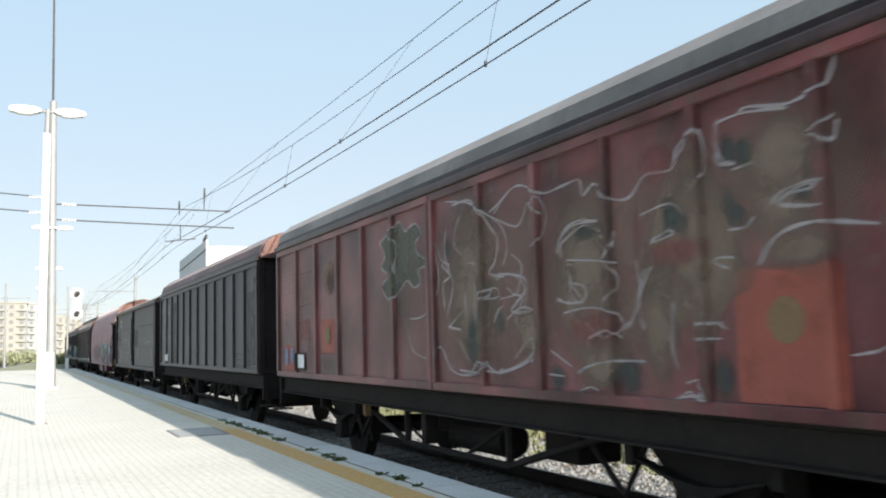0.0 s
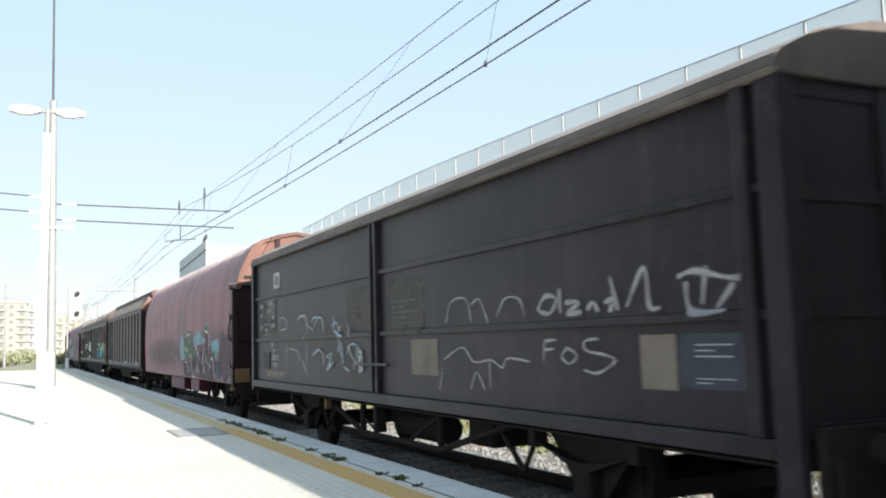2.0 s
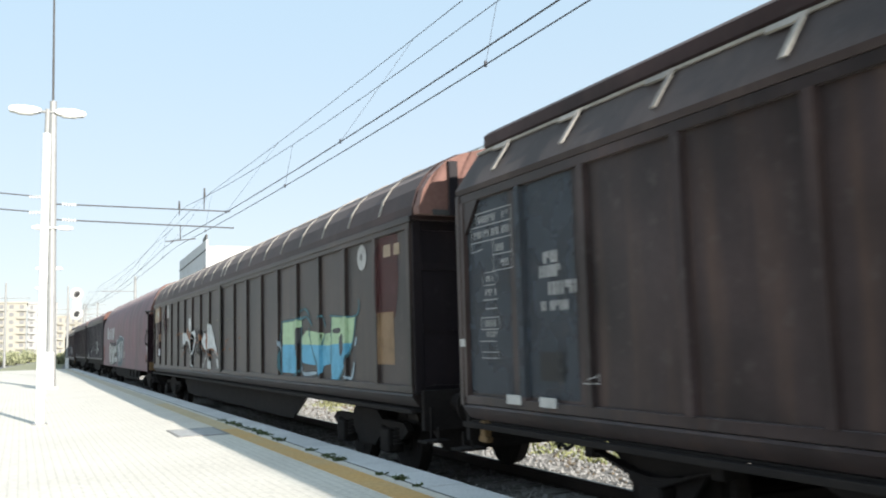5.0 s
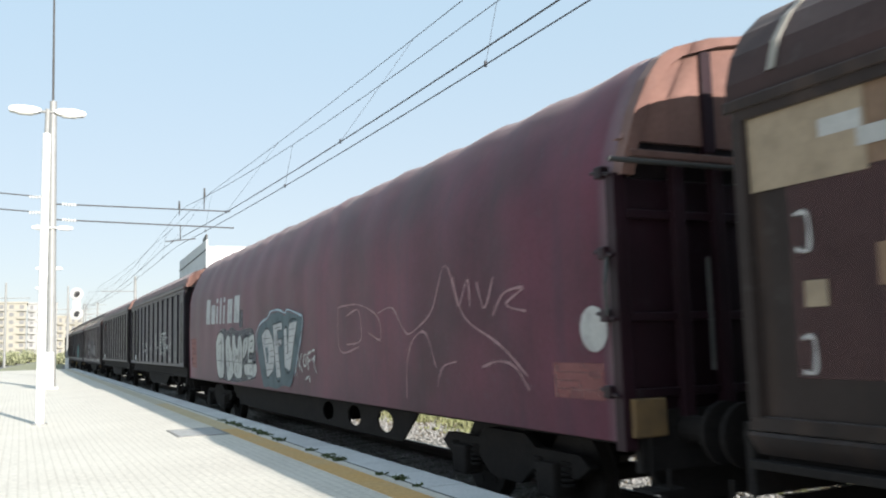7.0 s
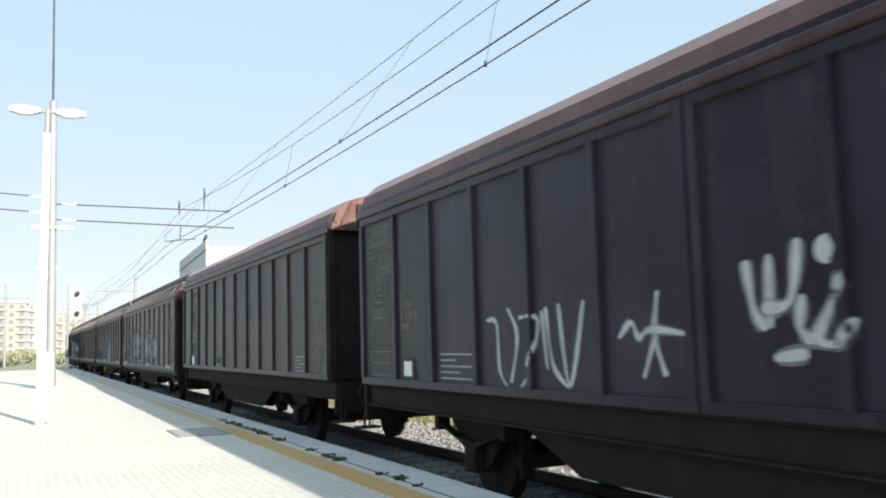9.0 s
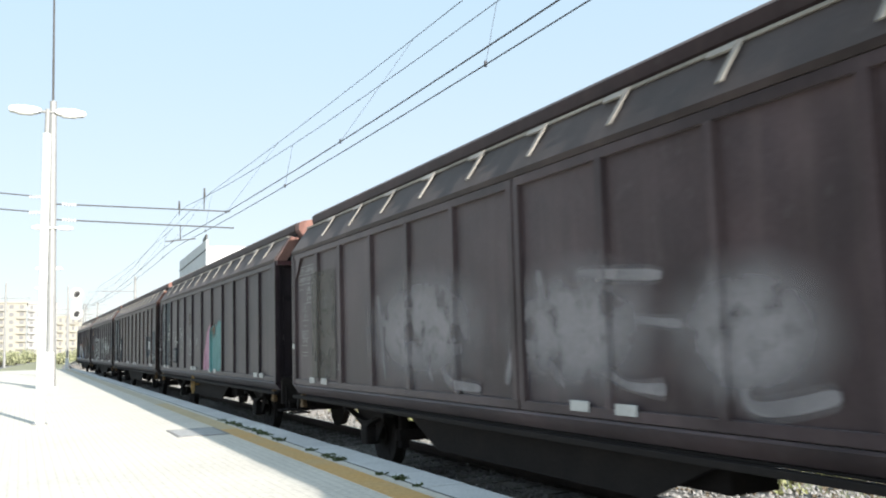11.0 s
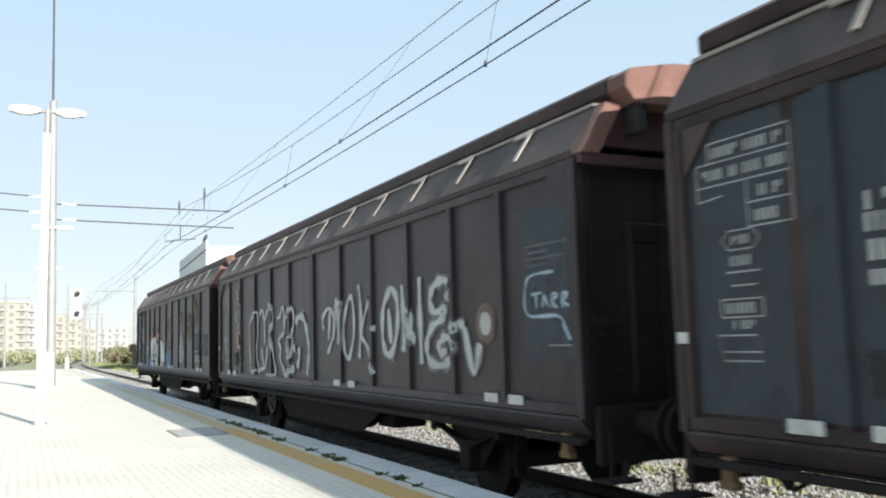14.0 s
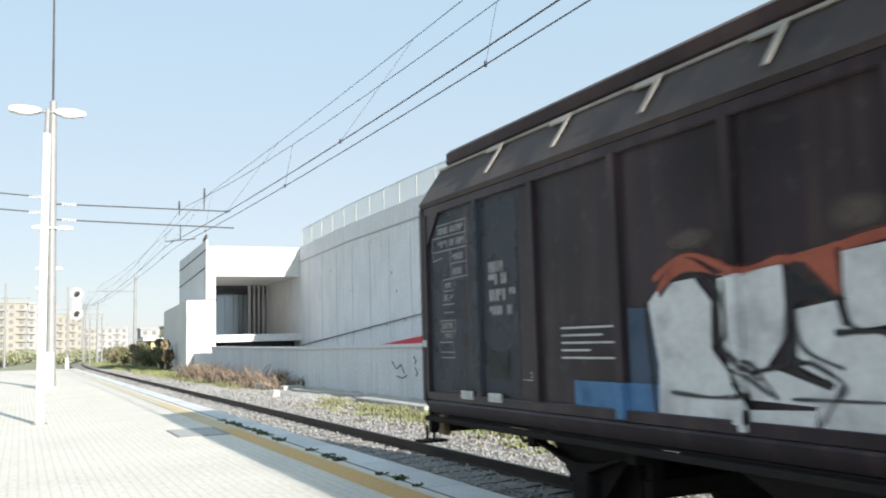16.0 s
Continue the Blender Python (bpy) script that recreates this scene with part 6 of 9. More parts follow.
    patch(TRAIN["A"], "repaint_patch", "pinkish", 11.60, 12.16, 1.86, 2.21, "")
    patch(TRAIN["A"], "repaint_patch", "salmon", 10.35, 11.01, 1.65, 2.17, "salmon repainted square")
    patch(TRAIN["A"], "repaint_patch", "salmon", 12.39, 13.21, 1.33, 1.78, "")
    patch(TRAIN["B"], "lighter_panel", "grey_light", 10.34, 11.23, 1.27, 3.20, "")
    fills(TRAIN["B"], "lighter_panel", "grey_light", [[(1.04, 2.91), (0.54, 2.91), (0.48, 3.21), (0.26, 3.18), (0.35, 1.39), (1.12, 1.36)]], "")
    patch(TRAIN["C"], "repaint_patch", "dust_brown", 6.84, 7.95, 1.95, 2.58, "")
    patch(TRAIN["C"], "repaint_patch", "dust_brown", 5.20, 6.32, 1.88, 2.58, "")
    patch(TRAIN["C"], "repaint_patch", "tan_dull", 4.84, 5.61, 1.39, 1.81, "")
    patch(TRAIN["C"], "repaint_patch", "dust_brown", 11.86, 13.13, 1.99, 2.64, "")
    patch(TRAIN["C"], "repaint_patch", "tan_dull", 0.80, 1.21, 1.38, 1.79, "")
    patch(TRAIN["C"], "repaint_patch", "blue_panel", 0.04, 0.77, 1.40, 1.79, "")
    fills(TRAIN["F"], "repaint_patch", "dark_red", [[(1.12, 3.29), (0.53, 3.29), (0.63, 2.13), (1.21, 2.19)]], "")
    patch(TRAIN["F"], "repaint_patch", "ochre", 0.69, 1.19, 1.50, 2.18, "ochre repainted panel")
    patch(TRAIN["F"], "repaint_patch", "oxide_dark", 21.30, 22.45, 1.50, 2.74, "oxide-brown repainted field")
    fills(TRAIN["F"], "paint_stain", "oxide_dark", [[(21.1, 3.25), (19.6, 3.25), (19.6, 2.3), (21.1, 2.2)]], "rust-red stained bay")
    patch(TRAIN["F"], "repaint_patch", "tan", 21.33, 22.54, 2.72, 3.24, "tan repainted panel")
    patch(TRAIN["G"], "repaint_patch", "grey_teal", 12.88, 13.27, 2.18, 2.56, "")
    patch(TRAIN["G"], "repaint_patch", "pinkish", 0.21, 0.96, 1.27, 1.57, "")
    patch(TRAIN["G"], "repaint_patch", "pinkish", 18.37, 19.09, 1.25, 2.03, "")
    patch(TRAIN["H"], "lighter_panel", "grey_light", 12.38, 13.42, 1.36, 3.37, "paler greyed bay")
    fills(TRAIN["H"], "lighter_panel", "grey_light", [[(0.89, 3.13), (-0.04, 3.17), (0.02, 1.35), (0.95, 1.35)]], "")
    patch(TRAIN["H"], "lighter_panel", "grey_light", 11.33, 12.18, 1.40, 3.37, "")
    fills(TRAIN["I"], "lighter_panel", "tan_dark", [[(0.87, 2.84), (0.07, 2.81), (0.14, 1.30), (0.94, 1.28)]], "")
    patch(TRAIN["I"], "lighter_panel", "grey_light", 11.09, 11.99, 1.29, 3.30, "")
    patch(TRAIN["I"], "lighter_panel", "grey_light", 8.02, 8.71, 1.38, 1.55, "")
    patch(TRAIN["J"], "lighter_panel", "tan_dark", -0.13, 0.86, 1.33, 2.80, "")
    patch(TRAIN["J"], "lighter_panel", "tan_dark", 12.62, 13.83, 1.26, 2.95, "")
    patch(TRAIN["M"], "repaint_patch", "blue_panel", 1.77, 2.01, 1.45, 2.24, "")
    patch(TRAIN["M"], "repaint_patch", "blue_panel", 1.13, 2.07, 1.52, 2.23, "blue-black repainted panel")
    patch(TRAIN["M"], "repaint_patch", "blue_panel", -0.21, 0.76, 1.24, 2.41, "")
    patch(TRAIN["M"], "repaint_patch", "blue_panel", 11.02, 12.0, 1.27, 2.32, "")
    patch(TRAIN["N"], "repaint_patch", "blue_panel", -0.26, 0.52, 1.57, 2.99, "")
    patch(TRAIN["O"], "repaint_patch", "blue_dim", 10.55, 10.98, 1.42, 2.0, "dim blue sprayed panel")
    patch(TRAIN["O"], "repaint_patch", "blue", 10.6, 11.75, 1.14, 1.42, "blue painted strip along the bottom")
    patch(TRAIN["O"], "repaint_patch", "blue_panel", 0.88, 1.90, 1.58, 2.18, "")
    patch(TRAIN["O"], "repaint_patch", "blue_panel", -0.37, 0.75, 1.56, 2.13, "")
    disc(TRAIN["A"], "emblem", "olive", 1.62, 1.86, 0.15, "round faded emblem")
    fills(TRAIN["A"], "graffiti_ghost", "mauve_dust", [[(7.84, 3.05), (4.94, 3.28), (3.15, 3.24), (3.30, 1.36), (5.08, 1.41), (7.93, 1.54)], [(4.33, 3.17), (2.48, 3.31), (1.77, 3.25), (1.93, 1.38), (2.96, 1.38), (4.46, 1.42)], [(2.49, 3.23), (1.43, 3.38), (0.81, 3.23), (0.91, 2.10), (2.01, 2.23), (2.59, 1.92)]], "pale faded ground of old graffiti")
    fills(TRAIN["A"], "graffiti_ghost", "olive_brown", [[(6.20, 3.23), (5.41, 3.23), (5.07, 2.79), (5.29, 1.57), (6.32, 1.43)], [(4.11, 3.06), (3.31, 3.13), (3.33, 1.76), (3.60, 1.35), (4.23, 1.38)], [(3.09, 2.20), (2.70, 2.89), (2.31, 3.19), (1.97, 3.27), (2.12, 2.21), (2.59, 1.92), (2.70, 1.39), (3.08, 1.50)], [(1.89, 3.05), (1.37, 3.12), (1.26, 2.74), (1.34, 2.45), (1.76, 2.28), (1.91, 2.49)]], "faded olive-brown graffiti lettering")
    fills(TRAIN["A"], "graffiti_shade", "dark_teal", [[(2.14, 3.11), (1.98, 3.15), (1.93, 2.91), (2.06, 2.86)], [(2.72, 2.72), (2.58, 2.79), (2.60, 2.49), (2.72, 2.47)], [(1.49, 2.68), (1.32, 2.69), (1.37, 2.59), (1.50, 2.59)], [(5.71, 2.45), (5.35, 2.45), (5.40, 2.02), (5.74, 2.03)]], "dark shading of faded lettering")
    strokes(TRAIN["A"], "graffiti_outline", "pale", 0.03, [[(5.28, 3.05), (5.06, 3.19), (4.84, 3.26), (4.63, 3.22), (4.34, 3.11), (3.96, 3.13), (3.77, 3.13), (3.72, 2.99), (3.55, 3.06), (3.36, 2.91), (3.11, 2.87), (2.89, 3.01), (2.60, 3.00), (2.52, 3.15), (2.34, 3.22)], [(1.90, 3.25), (1.82, 3.27), (1.54, 3.21), (1.36, 3.22), (1.19, 3.26), (1.11, 3.43)], [(1.68, 2.60), (1.56, 2.67), (1.32, 2.69), (1.30, 2.65), (1.54, 2.64), (1.59, 2.58), (1.25, 2.53)], [(1.81, 2.22), (1.66, 2.38), (1.43, 2.44), (1.18, 2.42), (0.91, 2.37)], [(4.15, 2.53), (4.09, 2.67), (3.91, 2.75), (3.57, 2.75)], [(4.02, 2.42), (3.52, 2.39), (3.36, 2.49), (3.31, 2.63)], [(4.00, 2.27), (3.87, 2.16), (3.80, 2.08), (4.04, 2.09), (4.18, 2.13)], [(6.13, 3.29), (5.79, 3.27), (5.48, 3.08)], [(6.53, 2.64), (6.25, 2.43), (6.42, 2.06)], [(5.23, 2.44), (4.79, 2.38), (4.70, 2.26), (4.98, 2.06), (4.61, 2.04)], [(5.30, 1.46), (4.75, 1.57), (4.58, 1.76)], [(3.92, 1.48), (3.58, 1.58), (3.00, 1.59)], [(2.45, 1.85), (2.15, 1.86)], [(2.46, 1.75), (2.18, 1.75)], [(2.71, 1.31), (2.52, 1.35), (2.35, 1.34), (2.43, 1.40)], [(5.72, 2.39), (5.87, 2.04), (5.75, 1.86)], [(3.03, 2.11), (2.88, 2.31)], [(6.15, 1.47), (5.66, 1.45), (5.50, 1.57)], [(2.86, 2.50), (2.67, 2.55), (2.61, 2.50)], [(2.13, 3.03), (2.11, 2.94), (2.00, 2.94)], [(1.43, 2.88), (1.30, 2.96), (1.18, 2.91), (1.13, 3.02)]], "thin pale outline of faded graffiti")
    strokes(TRAIN["A"], "graffiti_outline", "pale", 0.022, [[(6.04, 3.15), (6.20, 2.86), (5.81, 2.52), (5.97, 2.16), (6.40, 1.93)], [(6.13, 1.80), (5.88, 1.56), (5.28, 1.46), (4.62, 1.63), (4.51, 1.78)], [(5.40, 3.06), (4.84, 2.87), (4.62, 3.06), (4.39, 2.92)], [(4.97, 2.61), (4.77, 2.48), (4.89, 2.22), (5.06, 2.29)], [(5.23, 2.18), (4.79, 2.19), (4.91, 1.95), (4.60, 1.89)], [(4.07, 2.62), (3.72, 2.73), (3.41, 2.59)], [(4.01, 2.36), (3.77, 2.10), (3.59, 2.33)], [(3.78, 1.91), (3.48, 1.77), (3.17, 1.89)], [(3.06, 2.37), (3.02, 2.11), (3.18, 1.85)], [(2.55, 3.07), (2.30, 3.23), (2.26, 2.93), (2.46, 2.72)], [(2.78, 2.52), (2.53, 2.61)], [(2.13, 3.23), (1.86, 3.24), (1.49, 3.18)], [(1.63, 2.60), (1.44, 2.67), (1.23, 2.68)], [(1.33, 2.97), (1.16, 3.06)], [(2.00, 2.88), (1.70, 2.90)], [(2.97, 2.71), (2.64, 2.75), (2.46, 2.64)], [(5.73, 1.80), (5.63, 1.45)], [(4.33, 1.68), (3.98, 1.53)], [(3.43, 2.41), (3.29, 2.21), (3.49, 2.04)]], "thin pale outline of faded graffiti")
    fills(TRAIN["A"], "graffiti_ghost", "olive_brown", [[(3.99, 2.75), (3.49, 2.76), (3.33, 2.42), (3.39, 2.11), (3.71, 1.98), (4.04, 2.09), (4.12, 2.44)], [(2.59, 2.76), (2.38, 3.13), (1.96, 2.92), (1.75, 2.51), (1.83, 2.12), (2.09, 1.99), (2.28, 1.69), (2.63, 1.54), (2.65, 2.02), (2.96, 2.21)], [(1.84, 3.20), (1.46, 3.18), (1.21, 3.15), (1.24, 2.78), (1.51, 2.62), (1.74, 2.62), (1.96, 2.88)], [(3.74, 1.70), (3.27, 1.83), (3.15, 1.57), (3.61, 1.34), (3.93, 1.32)], [(6.26, 3.14), (5.35, 3.10), (5.34, 2.33), (5.52, 1.49), (6.30, 1.47), (6.38, 2.34)], [(5.03, 2.04), (4.41, 2.11), (4.34, 1.71), (4.84, 1.60)], [(2.93, 2.21), (2.64, 2.23), (2.63, 1.54), (2.77, 1.37), (3.03, 1.36)], [(1.72, 2.33), (1.28, 2.42), (1.13, 2.33), (1.14, 2.17), (1.73, 2.19)]], "faded olive-brown graffiti lettering")
    fills(TRAIN["A"], "graffiti_ghost", "pink_ghost", [[(2.95, 3.21), (2.56, 3.21), (2.58, 2.96), (2.97, 2.95)], [(2.94, 2.51), (2.21, 2.46), (2.28, 2.27), (2.89, 2.29)], [(4.05, 2.00), (3.25, 2.01), (3.27, 1.79), (3.74, 1.70), (4.07, 1.70)], [(4.12, 3.50), (3.29, 3.37), (3.31, 3.10), (4.14, 3.15)]], "faded red ground of old graffiti")
    fills(TRAIN["A"], "graffiti_shade", "dark_teal", [[(2.68, 2.85), (2.54, 2.67), (2.32, 2.55), (2.55, 2.50), (2.74, 2.51)], [(2.10, 2.83), (1.98, 2.66), (1.82, 2.54), (1.85, 2.47), (2.00, 2.47), (2.10, 2.56)], [(3.36, 1.52), (3.07, 1.66), (3.03, 1.36), (3.38, 1.30)], [(3.82, 2.71), (3.53, 2.74), (3.59, 2.61), (3.92, 2.60)], [(2.28, 1.62), (2.07, 1.66), (2.10, 1.34), (2.28, 1.35)], [(4.35, 1.56), (4.09, 1.51), (4.10, 1.32), (4.37, 1.31)], [(1.95, 3.11), (1.80, 3.04), (1.81, 2.87), (1.96, 2.90)]], "dark shading of faded lettering")
    strokes(TRAIN["A"], "graffiti_outline", "pale", 0.02, [[(6.39, 3.35), (5.78, 3.24), (5.47, 3.09), (5.13, 2.90), (5.03, 2.69), (5.12, 2.51)], [(5.28, 2.38), (5.00, 2.42), (4.74, 2.29), (4.73, 2.02)], [(5.08, 1.98), (4.81, 2.08), (4.51, 2.04)], [(4.10, 2.49), (4.04, 2.71), (3.82, 2.78), (3.53, 2.74)], [(4.01, 2.46), (3.52, 2.41), (3.30, 2.37)], [(3.94, 2.33), (3.95, 2.14), (3.79, 2.08), (3.74, 2.20), (3.90, 2.25)], [(4.09, 2.00), (3.71, 2.03), (3.33, 1.97), (3.21, 1.83)], [(3.83, 1.52), (3.59, 1.57), (3.29, 1.59), (3.01, 1.59)], [(3.73, 1.77), (3.45, 1.84), (3.27, 1.77)], [(2.95, 2.29), (3.04, 2.08), (2.99, 1.83)], [(2.65, 2.02), (2.68, 1.70), (2.63, 1.54)], [(2.65, 1.32), (2.53, 1.38), (2.45, 1.33), (2.31, 1.33)], [(2.55, 1.44), (2.41, 1.46), (2.33, 1.35)], [(2.40, 1.85), (2.24, 1.86), (2.11, 1.81)], [(2.41, 1.75), (2.25, 1.75)], [(2.47, 3.11), (2.41, 3.19), (2.26, 3.22)], [(2.87, 2.48), (2.61, 2.52), (2.67, 2.56)], [(2.07, 2.22), (2.20, 2.27), (2.17, 2.30), (2.02, 2.29)], [(5.29, 1.44), (4.96, 1.50), (4.59, 1.60)], [(4.95, 1.60), (4.63, 1.79), (4.64, 1.55)], [(6.30, 1.44), (5.90, 1.41), (5.52, 1.51)], [(5.88, 2.61), (5.70, 2.53), (5.79, 2.01)], [(5.59, 2.20), (5.24, 2.21), (5.29, 2.30), (5.56, 2.29)], [(2.09, 3.26), (2.13, 3.11), (2.06, 2.94), (1.96, 2.92)], [(2.05, 2.48), (1.90, 2.48), (1.82, 2.54)], [(1.15, 1.64), (1.00, 1.66), (0.91, 1.69)], [(4.43, 3.10), (4.59, 2.91), (4.51, 2.64), (4.30, 2.87), (4.43, 3.10)], [(4.36, 1.46), (4.09, 1.45)], [(3.89, 1.33), (3.72, 1.37), (3.61, 1.34)]], "thin pale outline of faded graffiti")
    fills(TRAIN["A"], "graffiti_block", "olive_grey", [[(8.41, 3.11), (8.12, 3.18), (7.91, 3.25), (7.71, 3.30), (7.55, 3.16), (7.41, 3.19), (7.20, 3.21), (7.07, 3.07), (7.23, 2.98), (7.18, 2.85), (6.98, 2.76), (6.93, 2.68), (7.16, 2.64), (7.11, 2.49), (7.31, 2.44), (7.52, 2.54), (7.78, 2.41), (8.09, 2.32), (8.36, 2.52), (8.12, 2.64), (8.36, 2.78), (8.22, 2.91)]], "jagged grey-green sprayed piece")
    strokes(TRAIN["A"], "graffiti_outline", "pale", 0.03, [[(8.41, 3.11), (8.12, 3.18), (7.91, 3.25), (7.71, 3.30), (7.55, 3.16), (7.41, 3.19), (7.20, 3.21), (7.07, 3.07), (7.23, 2.98), (7.18, 2.85), (6.98, 2.76), (6.93, 2.68), (7.16, 2.64), (7.11, 2.49), (7.31, 2.44), (7.52, 2.54), (7.78, 2.41), (8.09, 2.32), (8.36, 2.52), (8.12, 2.64), (8.36, 2.78), (8.22, 2.91), (8.41, 3.11)], [(8.20, 3.19), (7.85, 3.04), (7.90, 2.72), (7.83, 2.52)], [(7.46, 2.07), (7.15, 2.07), (6.83, 2.18), (6.60, 2.47), (6.73, 2.92), (6.84, 3.17)], [(7.51, 1.94), (7.36, 1.67), (6.88, 1.59), (6.60, 1.72), (6.33, 1.47), (5.94, 1.42), (5.67, 1.57), (5.33, 1.46), (5.19, 1.50)], [(6.22, 3.28), (5.97, 3.28), (5.65, 3.18), (5.35, 2.92), (5.21, 2.78), (5.28, 2.57), (5.41, 2.46), (5.11, 2.40)], [(6.40, 3.02), (6.43, 2.76), (6.32, 2.51), (6.49, 2.42), (6.46, 2.14)], [(5.72, 1.95), (5.73, 2.12), (5.59, 2.26), (5.40, 2.29), (5.43, 2.23), (5.61, 2.21)], [(5.34, 1.96), (5.23, 2.08), (5.14, 2.11)], [(6.39, 1.94), (6.07, 1.90)], [(6.73, 2.98), (6.52, 2.70), (6.31, 2.63)], [(5.95, 2.30), (5.96, 2.03)], [(5.37, 3.08), (5.23, 3.12), (5.04, 3.20)]], "pale outline of faded graffiti")
    fills(TRAIN["A"], "graffiti_shade", "dark_teal", [[(5.88, 2.10), (5.71, 2.10), (5.65, 1.81), (5.80, 1.53), (5.96, 1.46)], [(5.25, 2.05), (5.14, 2.07), (5.16, 1.82), (5.29, 1.84)], [(6.41, 2.96), (6.28, 2.90), (6.28, 2.66), (6.43, 2.68)], [(6.83, 1.77), (6.63, 1.75), (6.67, 1.61), (6.84, 1.63)]], "dark teal shading of faded lettering")
    disc(TRAIN["A"], "painted_ring", "ochre_brown", 10.55, 2.80, 0.26, "large faded ochre disc")
    disc(TRAIN["A"], "ring_middle", "oxide_dark", 10.49, 2.75, 0.16, "")
    fills(TRAIN["A"], "paint_stain", "stain_brown", [[(11.86, 1.95), (11.23, 2.01), (11.32, 1.38), (11.84, 1.34)], [(10.99, 1.59), (10.37, 1.60), (10.39, 1.38), (10.98, 1.35)]], "")
    disc(TRAIN["A"], "emblem", "olive", 10.65, 1.92, 0.14, "")
    fills(TRAIN["A"], "paint_smear", "blue_grey", [[(13.10, 1.68), (12.90, 1.73), (12.87, 1.47), (13.07, 1.44)], [(12.71, 1.70), (12.53, 1.73), (12.52, 1.51), (12.68, 1.48)]], "")
    old_lettering(TRAIN["A"], "faded")
    strokes(TRAIN["A"], "logo_frame", "ochre_brown", 0.02, [[(12.10, 2.98), (11.39, 2.98)], [(12.14, 2.43), (11.43, 2.45)], [(12.02, 2.90), (12.05, 2.52), (11.85, 2.54), (11.83, 2.89), (12.02, 2.89)], [(11.68, 2.89), (11.51, 2.88)], [(11.69, 2.71), (11.55, 2.70)], [(11.70, 2.53), (11.54, 2.53)]], "faded logo shape in a frame")
    text_bars(TRAIN["A"], "lettering", "faded", 11.71, 12.15, 1.86, 2.20, 3, "")
    patch(TRAIN["A"], "label_holder", "black", 11.84, 12.26, 1.35, 1.65, "")
    patch(TRAIN["A"], "label_card", "card", 11.87, 12.23, 1.40, 1.62, "white paper label card")
    old_lettering(TRAIN["B"], "white_dull", "chalk_dull")
    patch(TRAIN["B"], "label_holder", "black", 11.94, 12.48, 1.34, 1.63, "")
    patch(TRAIN["B"], "label_card", "card", 12.03, 12.37, 1.38, 1.60, "white paper label card")
    text_bars(TRAIN["B"], "lettering", "faded_grey", 1.40, 2.13, 1.34, 1.65, 5, "")
    text_bars(TRAIN["B"], "lettering", "faded_grey", 0.32, 0.73, 1.35, 1.40, 2, "")
    strokes(TRAIN["B"], "scuff", "faded_grey", 0.03, [[(1.85, 2.58), (1.59, 2.56)], [(4.32, 1.34), (3.63, 1.35)]], "")
    text_bars(TRAIN["C"], "lettering", "faded", 6.87, 7.64, 1.97, 2.32, 5, "")
    text_bars(TRAIN["C"], "lettering", "faded_grey", 5.45, 6.16, 1.99, 2.33, 5, "dull white lettering in rows")
    patch(TRAIN["C"], "logo_plate", "white_dull", 11.60, 12.02, 2.85, 3.14, "white logo plate")
    patch(TRAIN["C"], "logo_mark", "grey_mid", 11.82, 11.94, 2.91, 3.09, "")
    patch(TRAIN["C"], "logo_mark", "grey_mid", 11.67, 11.78, 2.90, 3.07, "")
    patch(TRAIN["C"], "repaint_patch", "grey_teal", 11.95, 12.24, 2.08, 2.41, "small blue-grey data field")
    patch(TRAIN["C"], "repaint_patch", "tan_dull", 11.3, 12.53, 1.21, 1.31, "dusty tan strip along the bottom")
    ruled(TRAIN["C"], "table_frame", "white_dull", [((11.95, 2.66), (12.5, 2.62)), ((11.90, 2.53), (12.53, 2.49)), ((11.92, 2.40), (12.53, 2.37)), ((12.53, 2.37), (12.53, 2.50))], 0.010, "ruled load table")
    for a, b, z0, z1 in ((11.98, 12.20, 2.28, 2.36), (11.98, 12.20, 2.12, 2.20), (12.0, 12.45, 2.55, 2.61), (11.98, 12.48, 2.41, 2.47), (12.80, 13.03, 2.52, 2.59), (12.82, 13.03, 2.34, 2.40), (12.80, 13.05, 2.10, 2.18), (12.44, 12.62, 2.04, 2.10),
                         (11.95, 12.19, 1.76, 1.84), (11.88, 12.19, 1.64, 1.72), (11.70, 12.18, 1.51, 1.61), (11.78, 12.18, 1.39, 1.47), (12.86, 13.0, 1.62, 1.66), (12.66, 12.76, 1.64, 1.68)):
        char_row(TRAIN["C"], "white_dull", a, b, z0, z1)
    ruled(TRAIN["C"], "mark_frame", "white_dull", [((12.40, 2.0), (12.64, 2.0)), ((12.44, 2.2), (12.68, 2.2)), ((12.40, 2.0), (12.44, 2.2)), ((12.64, 2.0), (12.68, 2.2)), ((12.42, 2.1), (12.66, 2.1))], 0.010, "slanted framed mark")
    patch(TRAIN["C"], "label_card", "faded_grey", 12.38, 12.56, 1.45, 1.62, "grey label card")
    patch(TRAIN["C"], "label_holder", "black", 12.30, 12.77, 1.35, 1.67, "")
